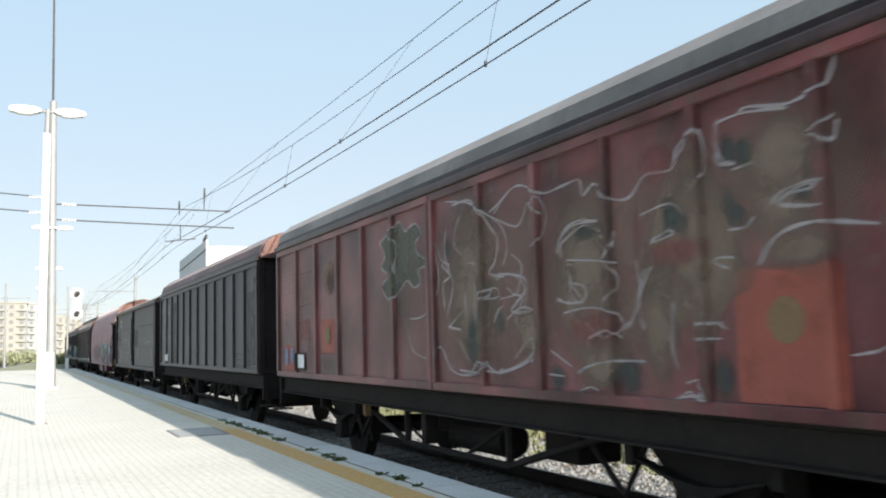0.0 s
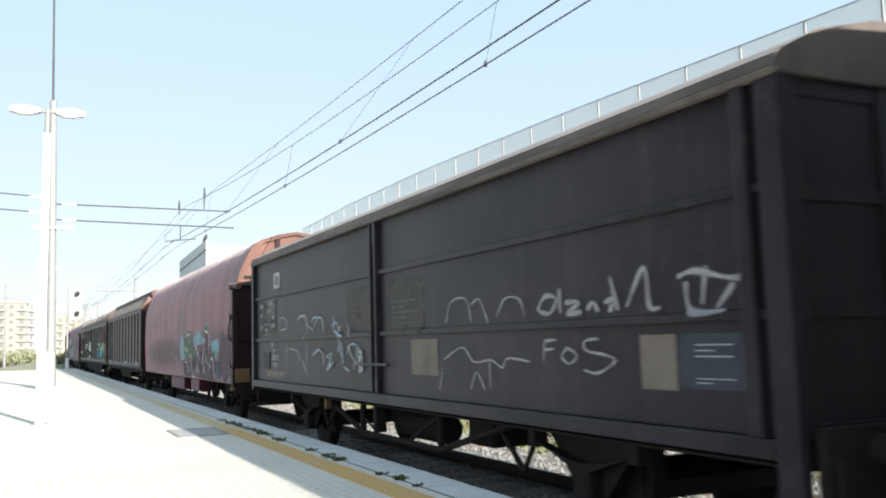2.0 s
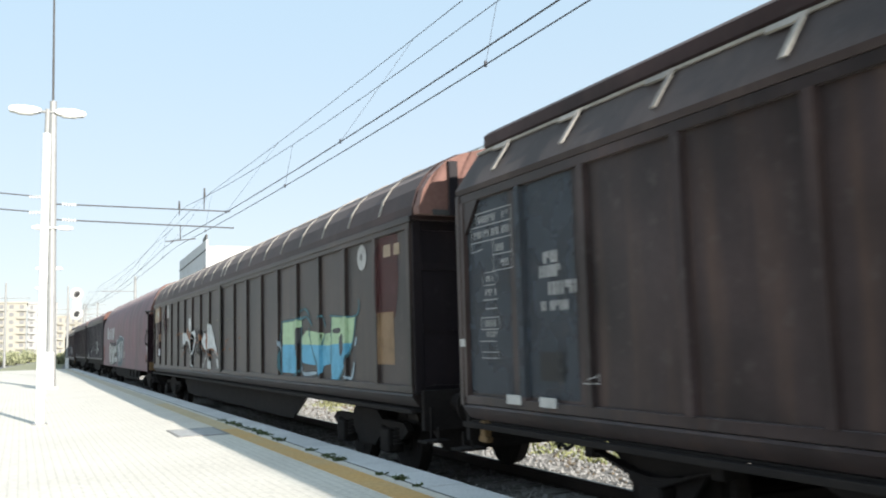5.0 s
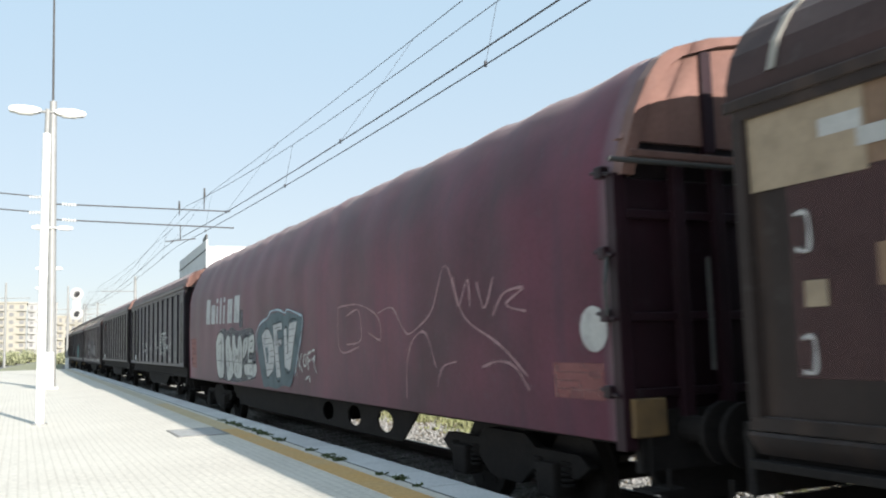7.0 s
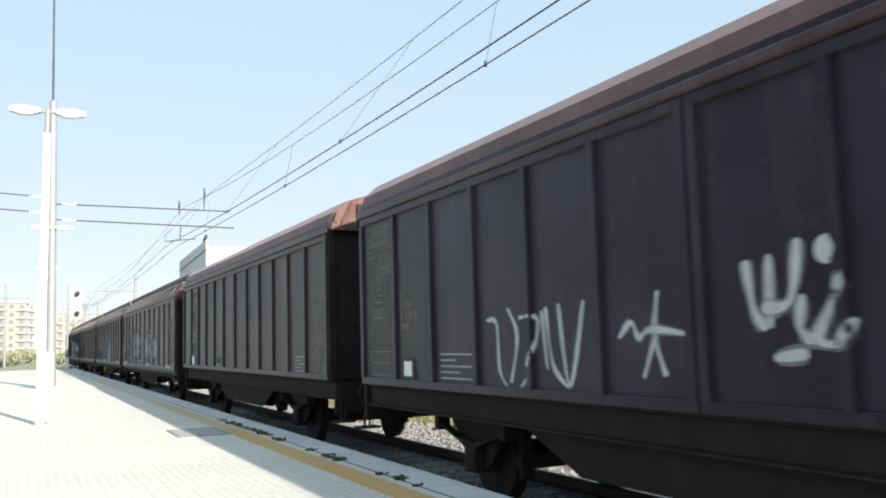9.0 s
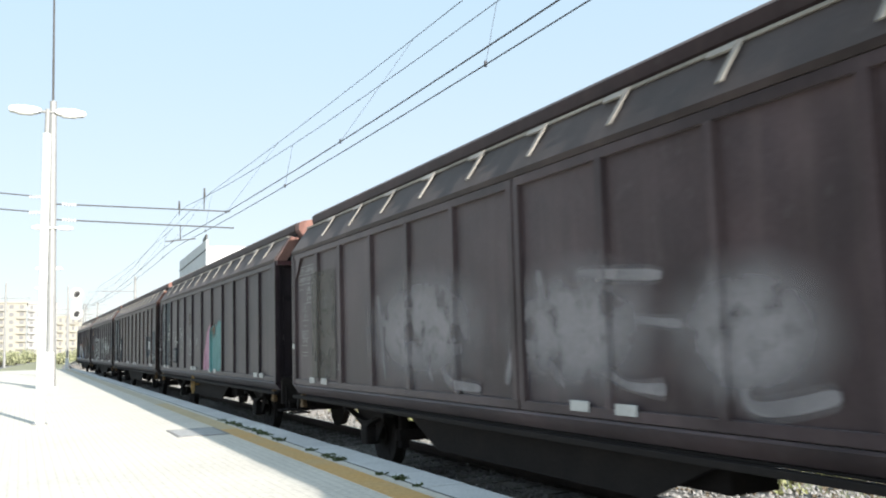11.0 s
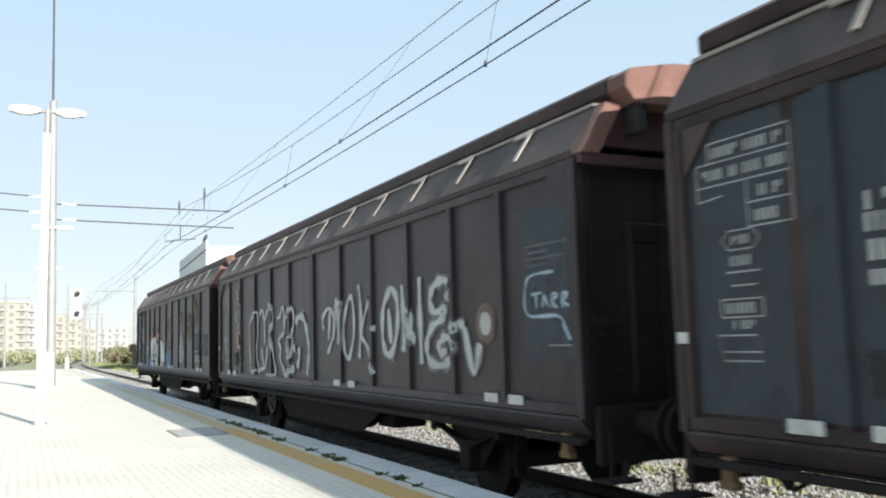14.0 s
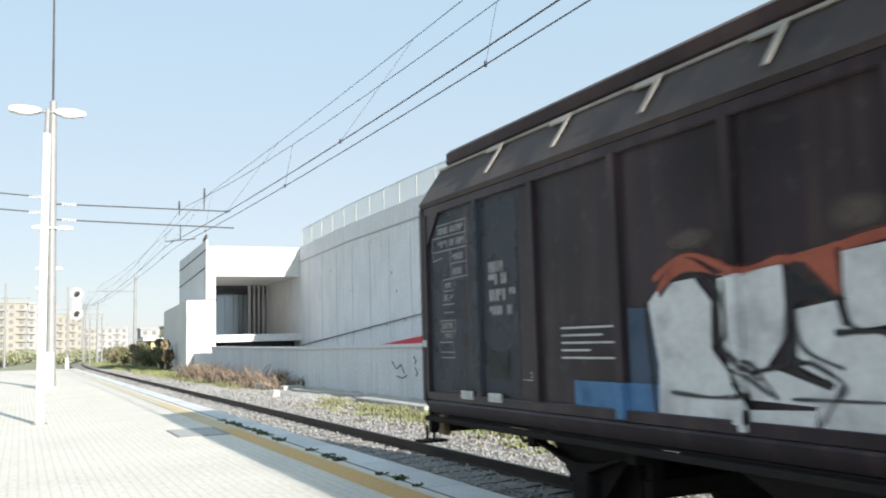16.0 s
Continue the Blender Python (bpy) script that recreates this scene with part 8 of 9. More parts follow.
    fills(TRAIN["G"], "graffiti_halo", "grey_teal", [[(15.76, 1.92), (15.31, 2.15), (14.80, 2.21), (14.39, 2.14), (13.94, 2.22), (13.43, 2.12), (12.77, 2.15), (11.98, 2.12), (11.80, 1.73), (11.82, 1.18), (12.58, 1.08), (13.64, 1.01), (15.34, 1.07), (15.76, 1.46)]], "dark halo round bubble letters")
    fills(TRAIN["G"], "graffiti_fill", "chalk", [[(15.74, 1.79), (15.57, 2.02), (15.16, 2.13), (14.90, 2.05), (14.83, 1.77), (14.92, 1.14), (15.44, 1.06), (15.67, 1.31)], [(14.65, 1.91), (14.44, 2.05), (14.17, 2.01), (14.08, 1.81), (13.92, 1.59), (13.89, 1.18), (14.48, 1.03), (14.64, 1.53)], [(13.92, 2.02), (13.68, 2.05), (13.61, 1.84), (13.46, 1.75), (13.35, 1.99), (13.09, 2.02), (12.95, 1.75), (13.03, 1.22), (13.28, 1.09), (13.82, 1.17), (13.92, 1.59)], [(12.90, 1.82), (12.73, 1.96), (12.45, 1.97), (12.49, 1.74), (12.82, 1.52), (12.91, 1.63)], [(12.41, 1.98), (11.92, 2.02), (11.95, 1.67), (12.35, 1.64), (12.40, 1.53), (12.15, 1.52), (12.16, 1.44), (12.46, 1.39)], [(12.88, 1.41), (12.46, 1.43), (11.82, 1.45), (11.82, 1.21), (12.53, 1.11), (12.80, 1.20)]], "chalk-white bubble letters")
    strokes(TRAIN["G"], "graffiti_outline", "black_thin", 0.045, [[(15.74, 1.79), (15.57, 2.02), (15.16, 2.13), (14.90, 2.05), (14.83, 1.77), (14.92, 1.14), (15.44, 1.06), (15.67, 1.31), (15.74, 1.79)], [(14.65, 1.91), (14.44, 2.05), (14.17, 2.01), (14.08, 1.81), (13.92, 1.59), (13.89, 1.18), (14.48, 1.03), (14.64, 1.53), (14.65, 1.91)], [(13.92, 2.02), (13.68, 2.05), (13.61, 1.84), (13.46, 1.75), (13.35, 1.99), (13.09, 2.02), (12.95, 1.75), (13.03, 1.22), (13.28, 1.09), (13.82, 1.17), (13.92, 1.59), (13.92, 2.02)], [(12.90, 1.82), (12.73, 1.96), (12.45, 1.97), (12.49, 1.74), (12.82, 1.52), (12.91, 1.63), (12.90, 1.82)], [(12.41, 1.98), (11.92, 2.02), (11.95, 1.67), (12.35, 1.64), (12.40, 1.53), (12.15, 1.52)], [(12.88, 1.41), (12.46, 1.43), (11.82, 1.45)], [(12.53, 1.11), (12.80, 1.20), (12.88, 1.41)], [(15.33, 1.83), (15.13, 1.90), (15.06, 1.68), (15.22, 1.37)], [(14.38, 1.77), (14.32, 1.54), (14.23, 1.32)], [(13.71, 1.72), (13.60, 1.51), (13.47, 1.59), (13.36, 1.51), (13.22, 1.75)], [(12.70, 1.82), (12.60, 1.87)], [(12.24, 1.87), (12.04, 1.90), (12.09, 1.77), (12.26, 1.74)]], "dark contour of bubble letters")
    strokes(TRAIN["G"], "graffiti_drip", "grey_mid", 0.02, [[(15.42, 1.99), (15.44, 1.32)], [(15.22, 2.06), (15.22, 1.58)], [(15.04, 1.98), (15.08, 1.18)], [(14.41, 1.95), (14.42, 1.22)], [(14.22, 1.95), (14.22, 1.36)], [(14.05, 1.67), (14.07, 1.15)], [(13.76, 1.97), (13.78, 1.34)], [(13.55, 1.76), (13.58, 1.18)], [(13.30, 1.91), (13.34, 1.24)], [(13.12, 1.96), (13.15, 1.36)], [(13.03, 1.75), (13.06, 1.29)], [(12.74, 1.89), (12.75, 1.67)], [(12.64, 1.39), (12.65, 1.17)], [(12.33, 1.40), (12.34, 1.16)], [(12.05, 1.41), (12.05, 1.20)]], "grey runs of paint")
    strokes(TRAIN["G"], "graffiti_contour", "grey_dark", 0.02, [[(15.66, 1.47), (14.14, 1.45), (12.98, 1.45)], [(14.63, 1.16), (14.53, 1.35)], [(13.80, 1.42), (13.50, 1.23)], [(13.49, 1.39), (13.75, 1.21)], [(12.81, 1.60), (12.60, 1.81)], [(12.30, 1.27), (11.89, 1.45)], [(15.14, 1.78), (15.09, 1.28)], [(13.21, 1.91), (13.24, 1.56)]], "")
    fills(TRAIN["G"], "graffiti_halo", "shield_teal", [[(11.61, 1.75), (11.57, 2.03), (11.28, 2.20), (10.75, 2.28), (10.54, 2.37), (10.03, 2.39), (9.63, 2.31), (9.44, 2.37), (8.76, 2.27), (8.59, 2.22), (8.65, 2.00), (8.87, 1.63), (9.15, 1.27), (9.35, 1.07), (9.82, 1.07), (10.30, 0.99), (10.81, 1.02), (11.22, 1.01), (11.47, 1.38)]], "dark teal shield behind letters")
    fills(TRAIN["G"], "graffiti_block", "silver", [[(11.29, 1.97), (10.99, 2.10), (10.68, 2.08), (10.42, 1.88), (10.33, 1.63), (10.44, 1.35), (10.70, 1.23), (10.95, 1.20), (11.09, 1.56)], [(10.40, 2.17), (9.84, 2.20), (9.80, 2.07), (10.10, 2.04), (10.09, 1.89), (9.86, 1.90), (9.86, 1.78), (10.07, 1.76), (9.97, 1.21), (10.25, 1.18), (10.32, 1.68)], [(9.69, 2.07), (9.50, 2.08), (9.44, 1.63), (9.32, 2.16), (8.84, 2.19), (9.06, 1.77), (9.33, 1.34), (9.68, 1.40)]], "grey block letters D, F and V")
    fills(TRAIN["G"], "graffiti_block", "shield_teal", [[(11.02, 1.73), (10.86, 1.79), (10.77, 1.62), (10.83, 1.44), (10.93, 1.46)]], "")
    strokes(TRAIN["G"], "graffiti_stripe", "grey_mid", 0.014, [[(11.13, 1.92), (10.51, 1.93)], [(11.09, 1.81), (10.43, 1.83)], [(10.69, 1.68), (10.36, 1.70)], [(10.68, 1.57), (10.35, 1.59)], [(10.74, 1.44), (10.41, 1.46)], [(10.97, 1.32), (10.51, 1.35)], [(10.33, 2.09), (9.86, 2.12)], [(10.29, 1.79), (9.92, 1.83)], [(10.26, 1.63), (10.07, 1.64)], [(10.23, 1.49), (10.04, 1.50)], [(10.21, 1.36), (10.02, 1.37)], [(9.66, 1.94), (9.49, 1.95)], [(9.63, 1.78), (9.46, 1.80)], [(9.62, 1.63), (9.13, 1.70)], [(9.63, 1.52), (9.19, 1.58)], [(9.31, 2.05), (8.90, 2.07)], [(9.34, 1.93), (8.96, 1.95)], [(9.37, 1.82), (9.02, 1.84)]], "fine grey stripes in the letters")
    strokes(TRAIN["G"], "graffiti_outline", "black_thin", 0.03, [[(11.29, 1.97), (10.99, 2.10), (10.68, 2.08), (10.42, 1.88), (10.33, 1.63), (10.44, 1.35), (10.70, 1.23), (10.95, 1.20), (11.09, 1.56), (11.29, 1.97)], [(10.40, 2.17), (9.84, 2.20), (9.80, 2.07), (10.10, 2.04), (10.09, 1.89), (9.86, 1.90), (9.86, 1.78), (10.07, 1.76), (9.97, 1.21), (10.25, 1.18), (10.32, 1.68), (10.40, 2.17)], [(9.69, 2.07), (9.50, 2.08), (9.44, 1.63), (9.32, 2.16), (8.84, 2.19), (9.06, 1.77), (9.33, 1.34), (9.68, 1.40), (9.69, 2.07)]], "dark contour of block letters")
    strokes(TRAIN["G"], "graffiti_outline", "blue_pale", 0.05, [[(11.68, 1.68), (11.65, 2.03), (11.31, 2.23), (10.79, 2.32), (10.57, 2.42), (10.03, 2.43), (9.61, 2.36), (9.41, 2.41), (8.72, 2.30), (8.53, 2.23), (8.61, 1.95), (8.81, 1.63), (9.08, 1.25)]], "pale halo line")
    strokes(TRAIN["G"], "graffiti_tag", "white_dull", 0.045, [[(8.81, 1.62), (8.77, 1.35)], [(8.59, 1.65), (8.74, 1.46), (8.57, 1.34)], [(8.44, 1.63), (8.51, 1.47), (8.38, 1.44), (8.35, 1.60), (8.44, 1.63)], [(8.25, 1.65), (8.25, 1.37)], [(8.25, 1.64), (8.07, 1.67)], [(8.25, 1.52), (8.11, 1.54)], [(8.01, 1.68), (7.87, 1.70)], [(8.02, 1.53), (7.84, 1.60), (7.93, 1.48), (7.81, 1.33)], [(8.99, 1.40), (8.89, 1.24)], [(8.42, 1.21), (8.23, 1.27), (8.19, 1.17)]], "small dull white tag")
    text_bars(TRAIN["G"], "lettering", "faded_pink", 18.44, 19.00, 1.29, 1.97, 5, "")
    strokes(TRAIN["H"], "graffiti_tag", "chalk", 0.06, [[(9.91, 1.98), (9.71, 1.94), (9.67, 1.49), (9.53, 1.32)], [(9.48, 2.09), (9.31, 1.81), (9.45, 1.36)], [(9.27, 1.99), (8.93, 1.95), (9.10, 1.50), (9.27, 1.32)], [(8.86, 2.04), (8.79, 1.50)], [(8.79, 2.07), (8.70, 1.56), (8.46, 1.35)], [(8.58, 2.09), (8.44, 1.37), (8.19, 2.10)]], "chalk-white scrawled tag")
    strokes(TRAIN["H"], "graffiti_tag", "chalk", 0.06, [[(7.72, 1.77), (7.56, 1.89), (7.47, 1.77), (7.33, 1.83), (6.93, 1.79)], [(7.23, 2.12), (7.28, 1.78), (7.17, 1.48)], [(7.43, 1.46), (7.28, 1.77)]], "chalk-white scrawled tag")
    strokes(TRAIN["H"], "graffiti_tag", "chalk", 0.085, [[(6.33, 2.26), (6.28, 1.94), (6.18, 1.80)], [(6.13, 2.28), (6.15, 1.81)], [(6.21, 1.94), (5.98, 1.98), (5.89, 2.36)], [(5.88, 2.01), (5.91, 1.80), (5.78, 1.76), (5.57, 2.08), (5.78, 1.76), (5.63, 1.71), (5.50, 1.85)], [(6.13, 1.62), (5.86, 1.65)]], "chalk-white scrawled tag")
    disc(TRAIN["H"], "paint_dot", "chalk", 5.68, 2.27, 0.09, "")
    strokes(TRAIN["H"], "graffiti_tag", "chalk", 0.09, [[(5.23, 2.31), (5.07, 1.97), (5.01, 1.54)], [(4.77, 2.29), (5.02, 1.95)], [(4.79, 2.11), (4.90, 1.89), (4.90, 1.67), (4.80, 1.60), (4.57, 1.70), (4.41, 1.60)], [(4.67, 2.17), (4.79, 1.78)], [(4.61, 2.24), (4.44, 2.18), (4.47, 1.60)], [(4.43, 2.28), (3.96, 2.28)], [(4.35, 2.28), (4.22, 1.87), (4.18, 1.52)], [(4.00, 2.27), (3.95, 1.56)]], "large chalk-white scrawled tag")
    strokes(TRAIN["H"], "graffiti_tag", "chalk", 0.06, [[(3.98, 2.23), (3.61, 2.28), (3.72, 1.53)], [(3.28, 2.16), (3.59, 2.02), (3.34, 1.86), (3.46, 1.50)], [(2.96, 2.20), (2.67, 2.01), (2.92, 1.84), (2.67, 1.67), (2.77, 1.44), (3.07, 1.44), (3.15, 1.56)]], "chalk-white scrawled tag")
    text_bars(TRAIN["H"], "lettering", "white_dull", 1.25, 2.00, 1.35, 1.70, 5, "dull white lettering in rows")
    text_bars(TRAIN["H"], "lettering", "faded_grey", 0.14, 0.89, 1.35, 1.50, 2, "")
    old_lettering(TRAIN["H"], "faded_tan")
    patch(TRAIN["H"], "label_holder", "black", 11.73, 12.11, 1.33, 1.59, "")
    patch(TRAIN["H"], "label_card", "card", 11.81, 12.04, 1.37, 1.55, "white paper label card")
    text_bars(TRAIN["H"], "lettering", "white_dull", 10.20, 10.99, 1.34, 1.67, 5, "")
    text_bars(TRAIN["I"], "lettering", "white_dull", 1.24, 1.94, 1.31, 1.61, 5, "")
    strokes(TRAIN["I"], "frame_mark", "faded_grey", 0.015, [[(0.86, 1.68), (0.61, 1.69)], [(0.86, 1.68), (0.86, 1.56)]], "")
    old_lettering(TRAIN["I"], "white_dull")
    patch(TRAIN["I"], "logo_plate", "pinkish", 11.37, 11.77, 2.90, 3.16, "small pink plate")
    patch(TRAIN["I"], "label_holder", "black", 11.60, 12.08, 1.29, 1.60, "")
    patch(TRAIN["I"], "label_card", "card", 11.66, 12.02, 1.33, 1.56, "white paper label card")
    strokes(TRAIN["I"], "graffiti_tag", "faded_grey", 0.06, [[(10.56, 1.92), (10.13, 1.92), (10.18, 1.77)], [(10.90, 1.78), (10.43, 1.82), (10.27, 1.72)], [(11.91, 2.26), (11.75, 2.02), (11.88, 1.79)], [(11.51, 2.12), (11.64, 1.85), (11.38, 1.62)]], "smudged grey tag")
    strokes(TRAIN["I"], "scuff", "white_dull", 0.04, [[(8.56, 1.37), (8.39, 1.38)]], "")
    strokes(TRAIN["J"], "graffiti_tag", "chalk_dull", 0.12, [[(10.85, 2.41), (10.63, 1.30)], [(9.81, 2.25), (9.18, 1.32)], [(8.57, 2.47), (8.88, 1.45), (8.01, 1.28)], [(7.19, 2.06), (7.47, 1.35)], [(6.83, 2.41), (6.69, 1.94)], [(5.97, 2.15), (5.76, 1.48), (5.12, 1.38)], [(6.20, 2.33), (5.10, 2.23)], [(4.11, 2.15), (4.33, 1.34), (3.59, 1.40)], [(5.53, 1.92), (4.90, 1.86)], [(6.94, 1.82), (6.46, 1.36)]], "smudged chalky letters")
    fills(TRAIN["J"], "paint_smudge", "chalk_dull", [[(11.21, 2.64), (7.99, 2.57), (7.74, 1.22), (11.06, 1.22)], [(7.45, 2.49), (5.30, 2.35), (5.12, 1.27), (7.36, 1.29)], [(5.10, 2.29), (3.56, 2.28), (3.60, 1.35), (4.92, 1.28)]], "chalky sprayed smudge")
    text_bars(TRAIN["J"], "lettering", "faded_grey", 1.24, 2.06, 1.42, 1.67, 4, "")
    strokes(TRAIN["K"], "graffiti_tag", "chalk", 0.024, [[(11.92, 2.20), (11.86, 2.28), (11.68, 2.25)], [(11.86, 2.27), (11.85, 2.06), (11.64, 1.98), (11.53, 2.04)], [(11.53, 2.21), (11.58, 1.99)], [(11.57, 2.09), (11.33, 2.11)], [(11.31, 2.21), (11.34, 1.99)], [(11.13, 2.14), (11.33, 2.12), (11.36, 2.06), (11.07, 2.01), (11.03, 1.93), (11.23, 1.86), (11.41, 1.94)]], "thin white sprayed tag CHS")
    strokes(TRAIN["K"], "graffiti_tag", "chalk", 0.024, [[(10.67, 2.28), (10.62, 2.36), (10.46, 2.33)], [(10.62, 2.35), (10.61, 2.15), (10.44, 2.08), (10.35, 2.13)], [(10.35, 2.29), (10.39, 2.09)], [(10.38, 2.17), (10.18, 2.20)], [(10.17, 2.30), (10.19, 2.09)], [(10.02, 2.22), (10.18, 2.21), (10.21, 2.15), (9.97, 2.10), (9.93, 2.02), (10.10, 1.96), (10.25, 2.04)]], "thin white sprayed tag CHS")
    strokes(TRAIN["K"], "graffiti_tag", "chalk", 0.024, [[(9.29, 2.05), (9.24, 2.13), (9.11, 2.10)], [(9.24, 2.12), (9.24, 1.91), (9.08, 1.84), (9.01, 1.89)], [(9.00, 2.07), (9.04, 1.85)], [(9.03, 1.94), (8.85, 1.97)], [(8.84, 2.07), (8.86, 1.86)], [(8.70, 2.00), (8.85, 1.98), (8.88, 1.92), (8.67, 1.87), (8.63, 1.80), (8.79, 1.73), (8.92, 1.80)]], "thin white sprayed tag CHS")
    strokes(TRAIN["K"], "graffiti_tag", "chalk", 0.024, [[(8.16, 2.06), (8.12, 2.14), (8.01, 2.11)], [(8.12, 2.13), (8.12, 1.93), (7.99, 1.86), (7.92, 1.91)], [(7.92, 2.08), (7.96, 1.87)], [(7.95, 1.96), (7.80, 1.98)], [(7.78, 2.09), (7.81, 1.88)], [(7.68, 2.01), (7.80, 2.00), (7.82, 1.94), (7.64, 1.89), (7.63, 1.82), (7.75, 1.75), (7.86, 1.82)]], "thin white sprayed tag CHS")
    strokes(TRAIN["K"], "graffiti_tag", "chalk", 0.024, [[(10.45, 1.85), (10.18, 1.78), (9.85, 1.76)], [(9.16, 1.70), (9.02, 1.61), (8.88, 1.59), (8.60, 1.70)]], "thin white underline")
    patch(TRAIN["K"], "repaint_patch", "blue_panel", 11.0, 11.97, 1.34, 1.80, "blue-grey data field")
    text_bars(TRAIN["K"], "lettering", "white_dull", 11.09, 11.88, 1.40, 1.71, 5, "white lettering in rows")
    disc(TRAIN["K"], "paint_smudge", "smudge_tan", 8.95, 2.57, 0.24, "")
    fills(TRAIN["K"], "graffiti_fill", "pink", [[(6.87, 1.20), (6.82, 1.55), (6.59, 1.87), (6.40, 2.16), (6.13, 2.31), (5.86, 2.30), (5.97, 1.24)]], "dusty pink sprayed letters")
    fills(TRAIN["K"], "graffiti_fill", "teal_dull", [[(5.86, 2.02), (5.73, 2.28), (5.48, 2.32), (5.20, 2.26), (5.29, 1.24), (5.86, 1.24)], [(5.20, 2.26), (4.63, 2.33), (4.72, 1.28), (5.29, 1.24)]], "dull teal sprayed letters")
    fills(TRAIN["K"], "graffiti_shade", "ochre_brown", [[(5.83, 2.19), (5.52, 2.31), (5.34, 2.42), (5.19, 2.43), (5.22, 2.04), (5.63, 1.99)]], "ochre sprayed patch")
    strokes(TRAIN["K"], "graffiti_outline", "pale_pink", 0.06, [[(6.85, 1.20), (6.80, 1.59), (6.57, 1.87), (6.39, 2.16), (6.13, 2.31)]], "pale halo line")
    disc(TRAIN["M"], "emblem", "white", 1.59, 1.91, 0.17, "round white emblem")
    disc(TRAIN["M"], "emblem_mark", "grey_mid", 1.59, 1.91, 0.07, "")
    strokes(TRAIN["M"], "frame_mark", "white_dull", 0.015, [[(0.75, 1.59), (0.44, 1.60), (0.45, 1.46), (0.76, 1.45), (0.75, 1.59)]], "")
    text_bars(TRAIN["M"], "lettering", "white_dull", -0.11, 0.38, 1.47, 1.54, 1, "")
    strokes(TRAIN["M"], "scuff", "rust", 0.03, [[(2.87, 1.74), (2.81, 1.62), (2.56, 1.57)]], "")
    disc(TRAIN["M"], "emblem_rim", "tan_dull", 11.66, 1.89, 0.215, "")
    disc(TRAIN["M"], "emblem", "white", 11.66, 1.89, 0.185, "round white emblem with a tan rim")
    strokes(TRAIN["M"], "emblem_mark", "grey_dark", 0.03, [[(11.75, 1.89), (11.64, 1.91), (11.59, 1.88)], [(11.65, 1.95), (11.66, 1.86)]], "")
    strokes(TRAIN["N"], "graffiti_tag", "chalk", 0.1, [[(6.64, 2.01), (6.69, 2.19), (6.40, 2.33), (6.16, 2.21), (6.16, 1.94), (6.45, 1.64)], [(6.32, 2.30), (6.40, 1.84)], [(6.17, 1.84), (6.02, 2.47), (5.94, 1.99), (5.78, 2.39), (5.80, 1.78)]], "large chalk-white tag, letters DM")
    strokes(TRAIN["N"], "graffiti_tag", "chalk", 0.11, [[(5.46, 2.44), (5.68, 2.08), (5.65, 1.68), (5.45, 1.59), (5.25, 1.96), (5.30, 2.40), (5.46, 2.45)], [(5.04, 2.61), (4.96, 2.18), (5.04, 1.57)], [(4.58, 2.43), (4.95, 1.95), (4.71, 1.72), (4.46, 1.37)]], "large chalk-white tag, letters OK")
    disc(TRAIN["N"], "paint_dot", "chalk", 4.44, 1.98, 0.045, "")
    strokes(TRAIN["N"], "graffiti_tag", "chalk", 0.14, [[(3.84, 2.49), (4.10, 2.25), (4.15, 1.88), (4.03, 1.65), (3.82, 1.67), (3.64, 1.98), (3.65, 2.33), (3.84, 2.49)], [(3.93, 2.22), (3.86, 1.77)], [(3.48, 2.50), (3.44, 2.04), (3.45, 1.70), (3.32, 2.14), (3.24, 2.12), (3.20, 1.89), (3.09, 1.78)], [(2.94, 2.56), (2.94, 2.02), (2.92, 1.52)]], "large chalk-white tag, letters OW")
    strokes(TRAIN["N"], "graffiti_tag", "chalk", 0.13, [[(2.22, 2.24), (2.13, 2.39), (2.28, 2.47), (2.53, 2.42), (2.65, 2.27), (2.54, 2.12), (2.26, 2.14), (2.33, 2.04), (2.62, 1.94), (2.76, 1.75), (2.69, 1.56), (2.40, 1.51), (2.16, 1.58), (2.04, 1.74), (2.11, 1.81), (2.30, 1.82), (2.43, 1.74), (2.39, 1.65), (2.23, 1.68)], [(2.06, 1.89), (1.93, 1.97), (1.79, 1.93)], [(1.79, 1.93), (1.60, 1.45), (1.44, 1.75)]], "large chalk-white tag, letter E")
    disc(TRAIN["N"], "emblem", "salmon_pale", 1.31, 1.95, 0.21, "round faded emblem")
    disc(TRAIN["N"], "emblem_mark", "white_dull", 1.31, 1.95, 0.12, "")
    strokes(TRAIN["N"], "graffiti_tag", "blue_pale", 0.035, [[(0.01, 2.38), (0.42, 2.36), (0.52, 2.19), (0.45, 2.00), (-0.04, 1.98), (-0.15, 1.87), (-0.22, 1.77), (-0.11, 1.90)], [(0.39, 2.19), (0.22, 2.20)], [(0.32, 2.20), (0.31, 2.06)], [(0.18, 2.18), (0.21, 2.06)], [(0.18, 2.18), (0.10, 2.06)], [(0.05, 2.18), (0.05, 2.05)], [(0.05, 2.18), (-0.04, 2.17), (0.04, 2.11), (-0.04, 2.05)], [(-0.12, 2.18), (-0.12, 2.05)], [(-0.12, 2.18), (-0.21, 2.17), (-0.13, 2.11), (-0.22, 2.06)]], "pale blue framed tag")
    text_bars(TRAIN["N"], "lettering", "faded_grey", -0.28, 0.47, 2.43, 2.67, 4, "")
    text_bars(TRAIN["N"], "lettering", "white_dull", -0.29, 0.13, 1.70, 1.74, 1, "")
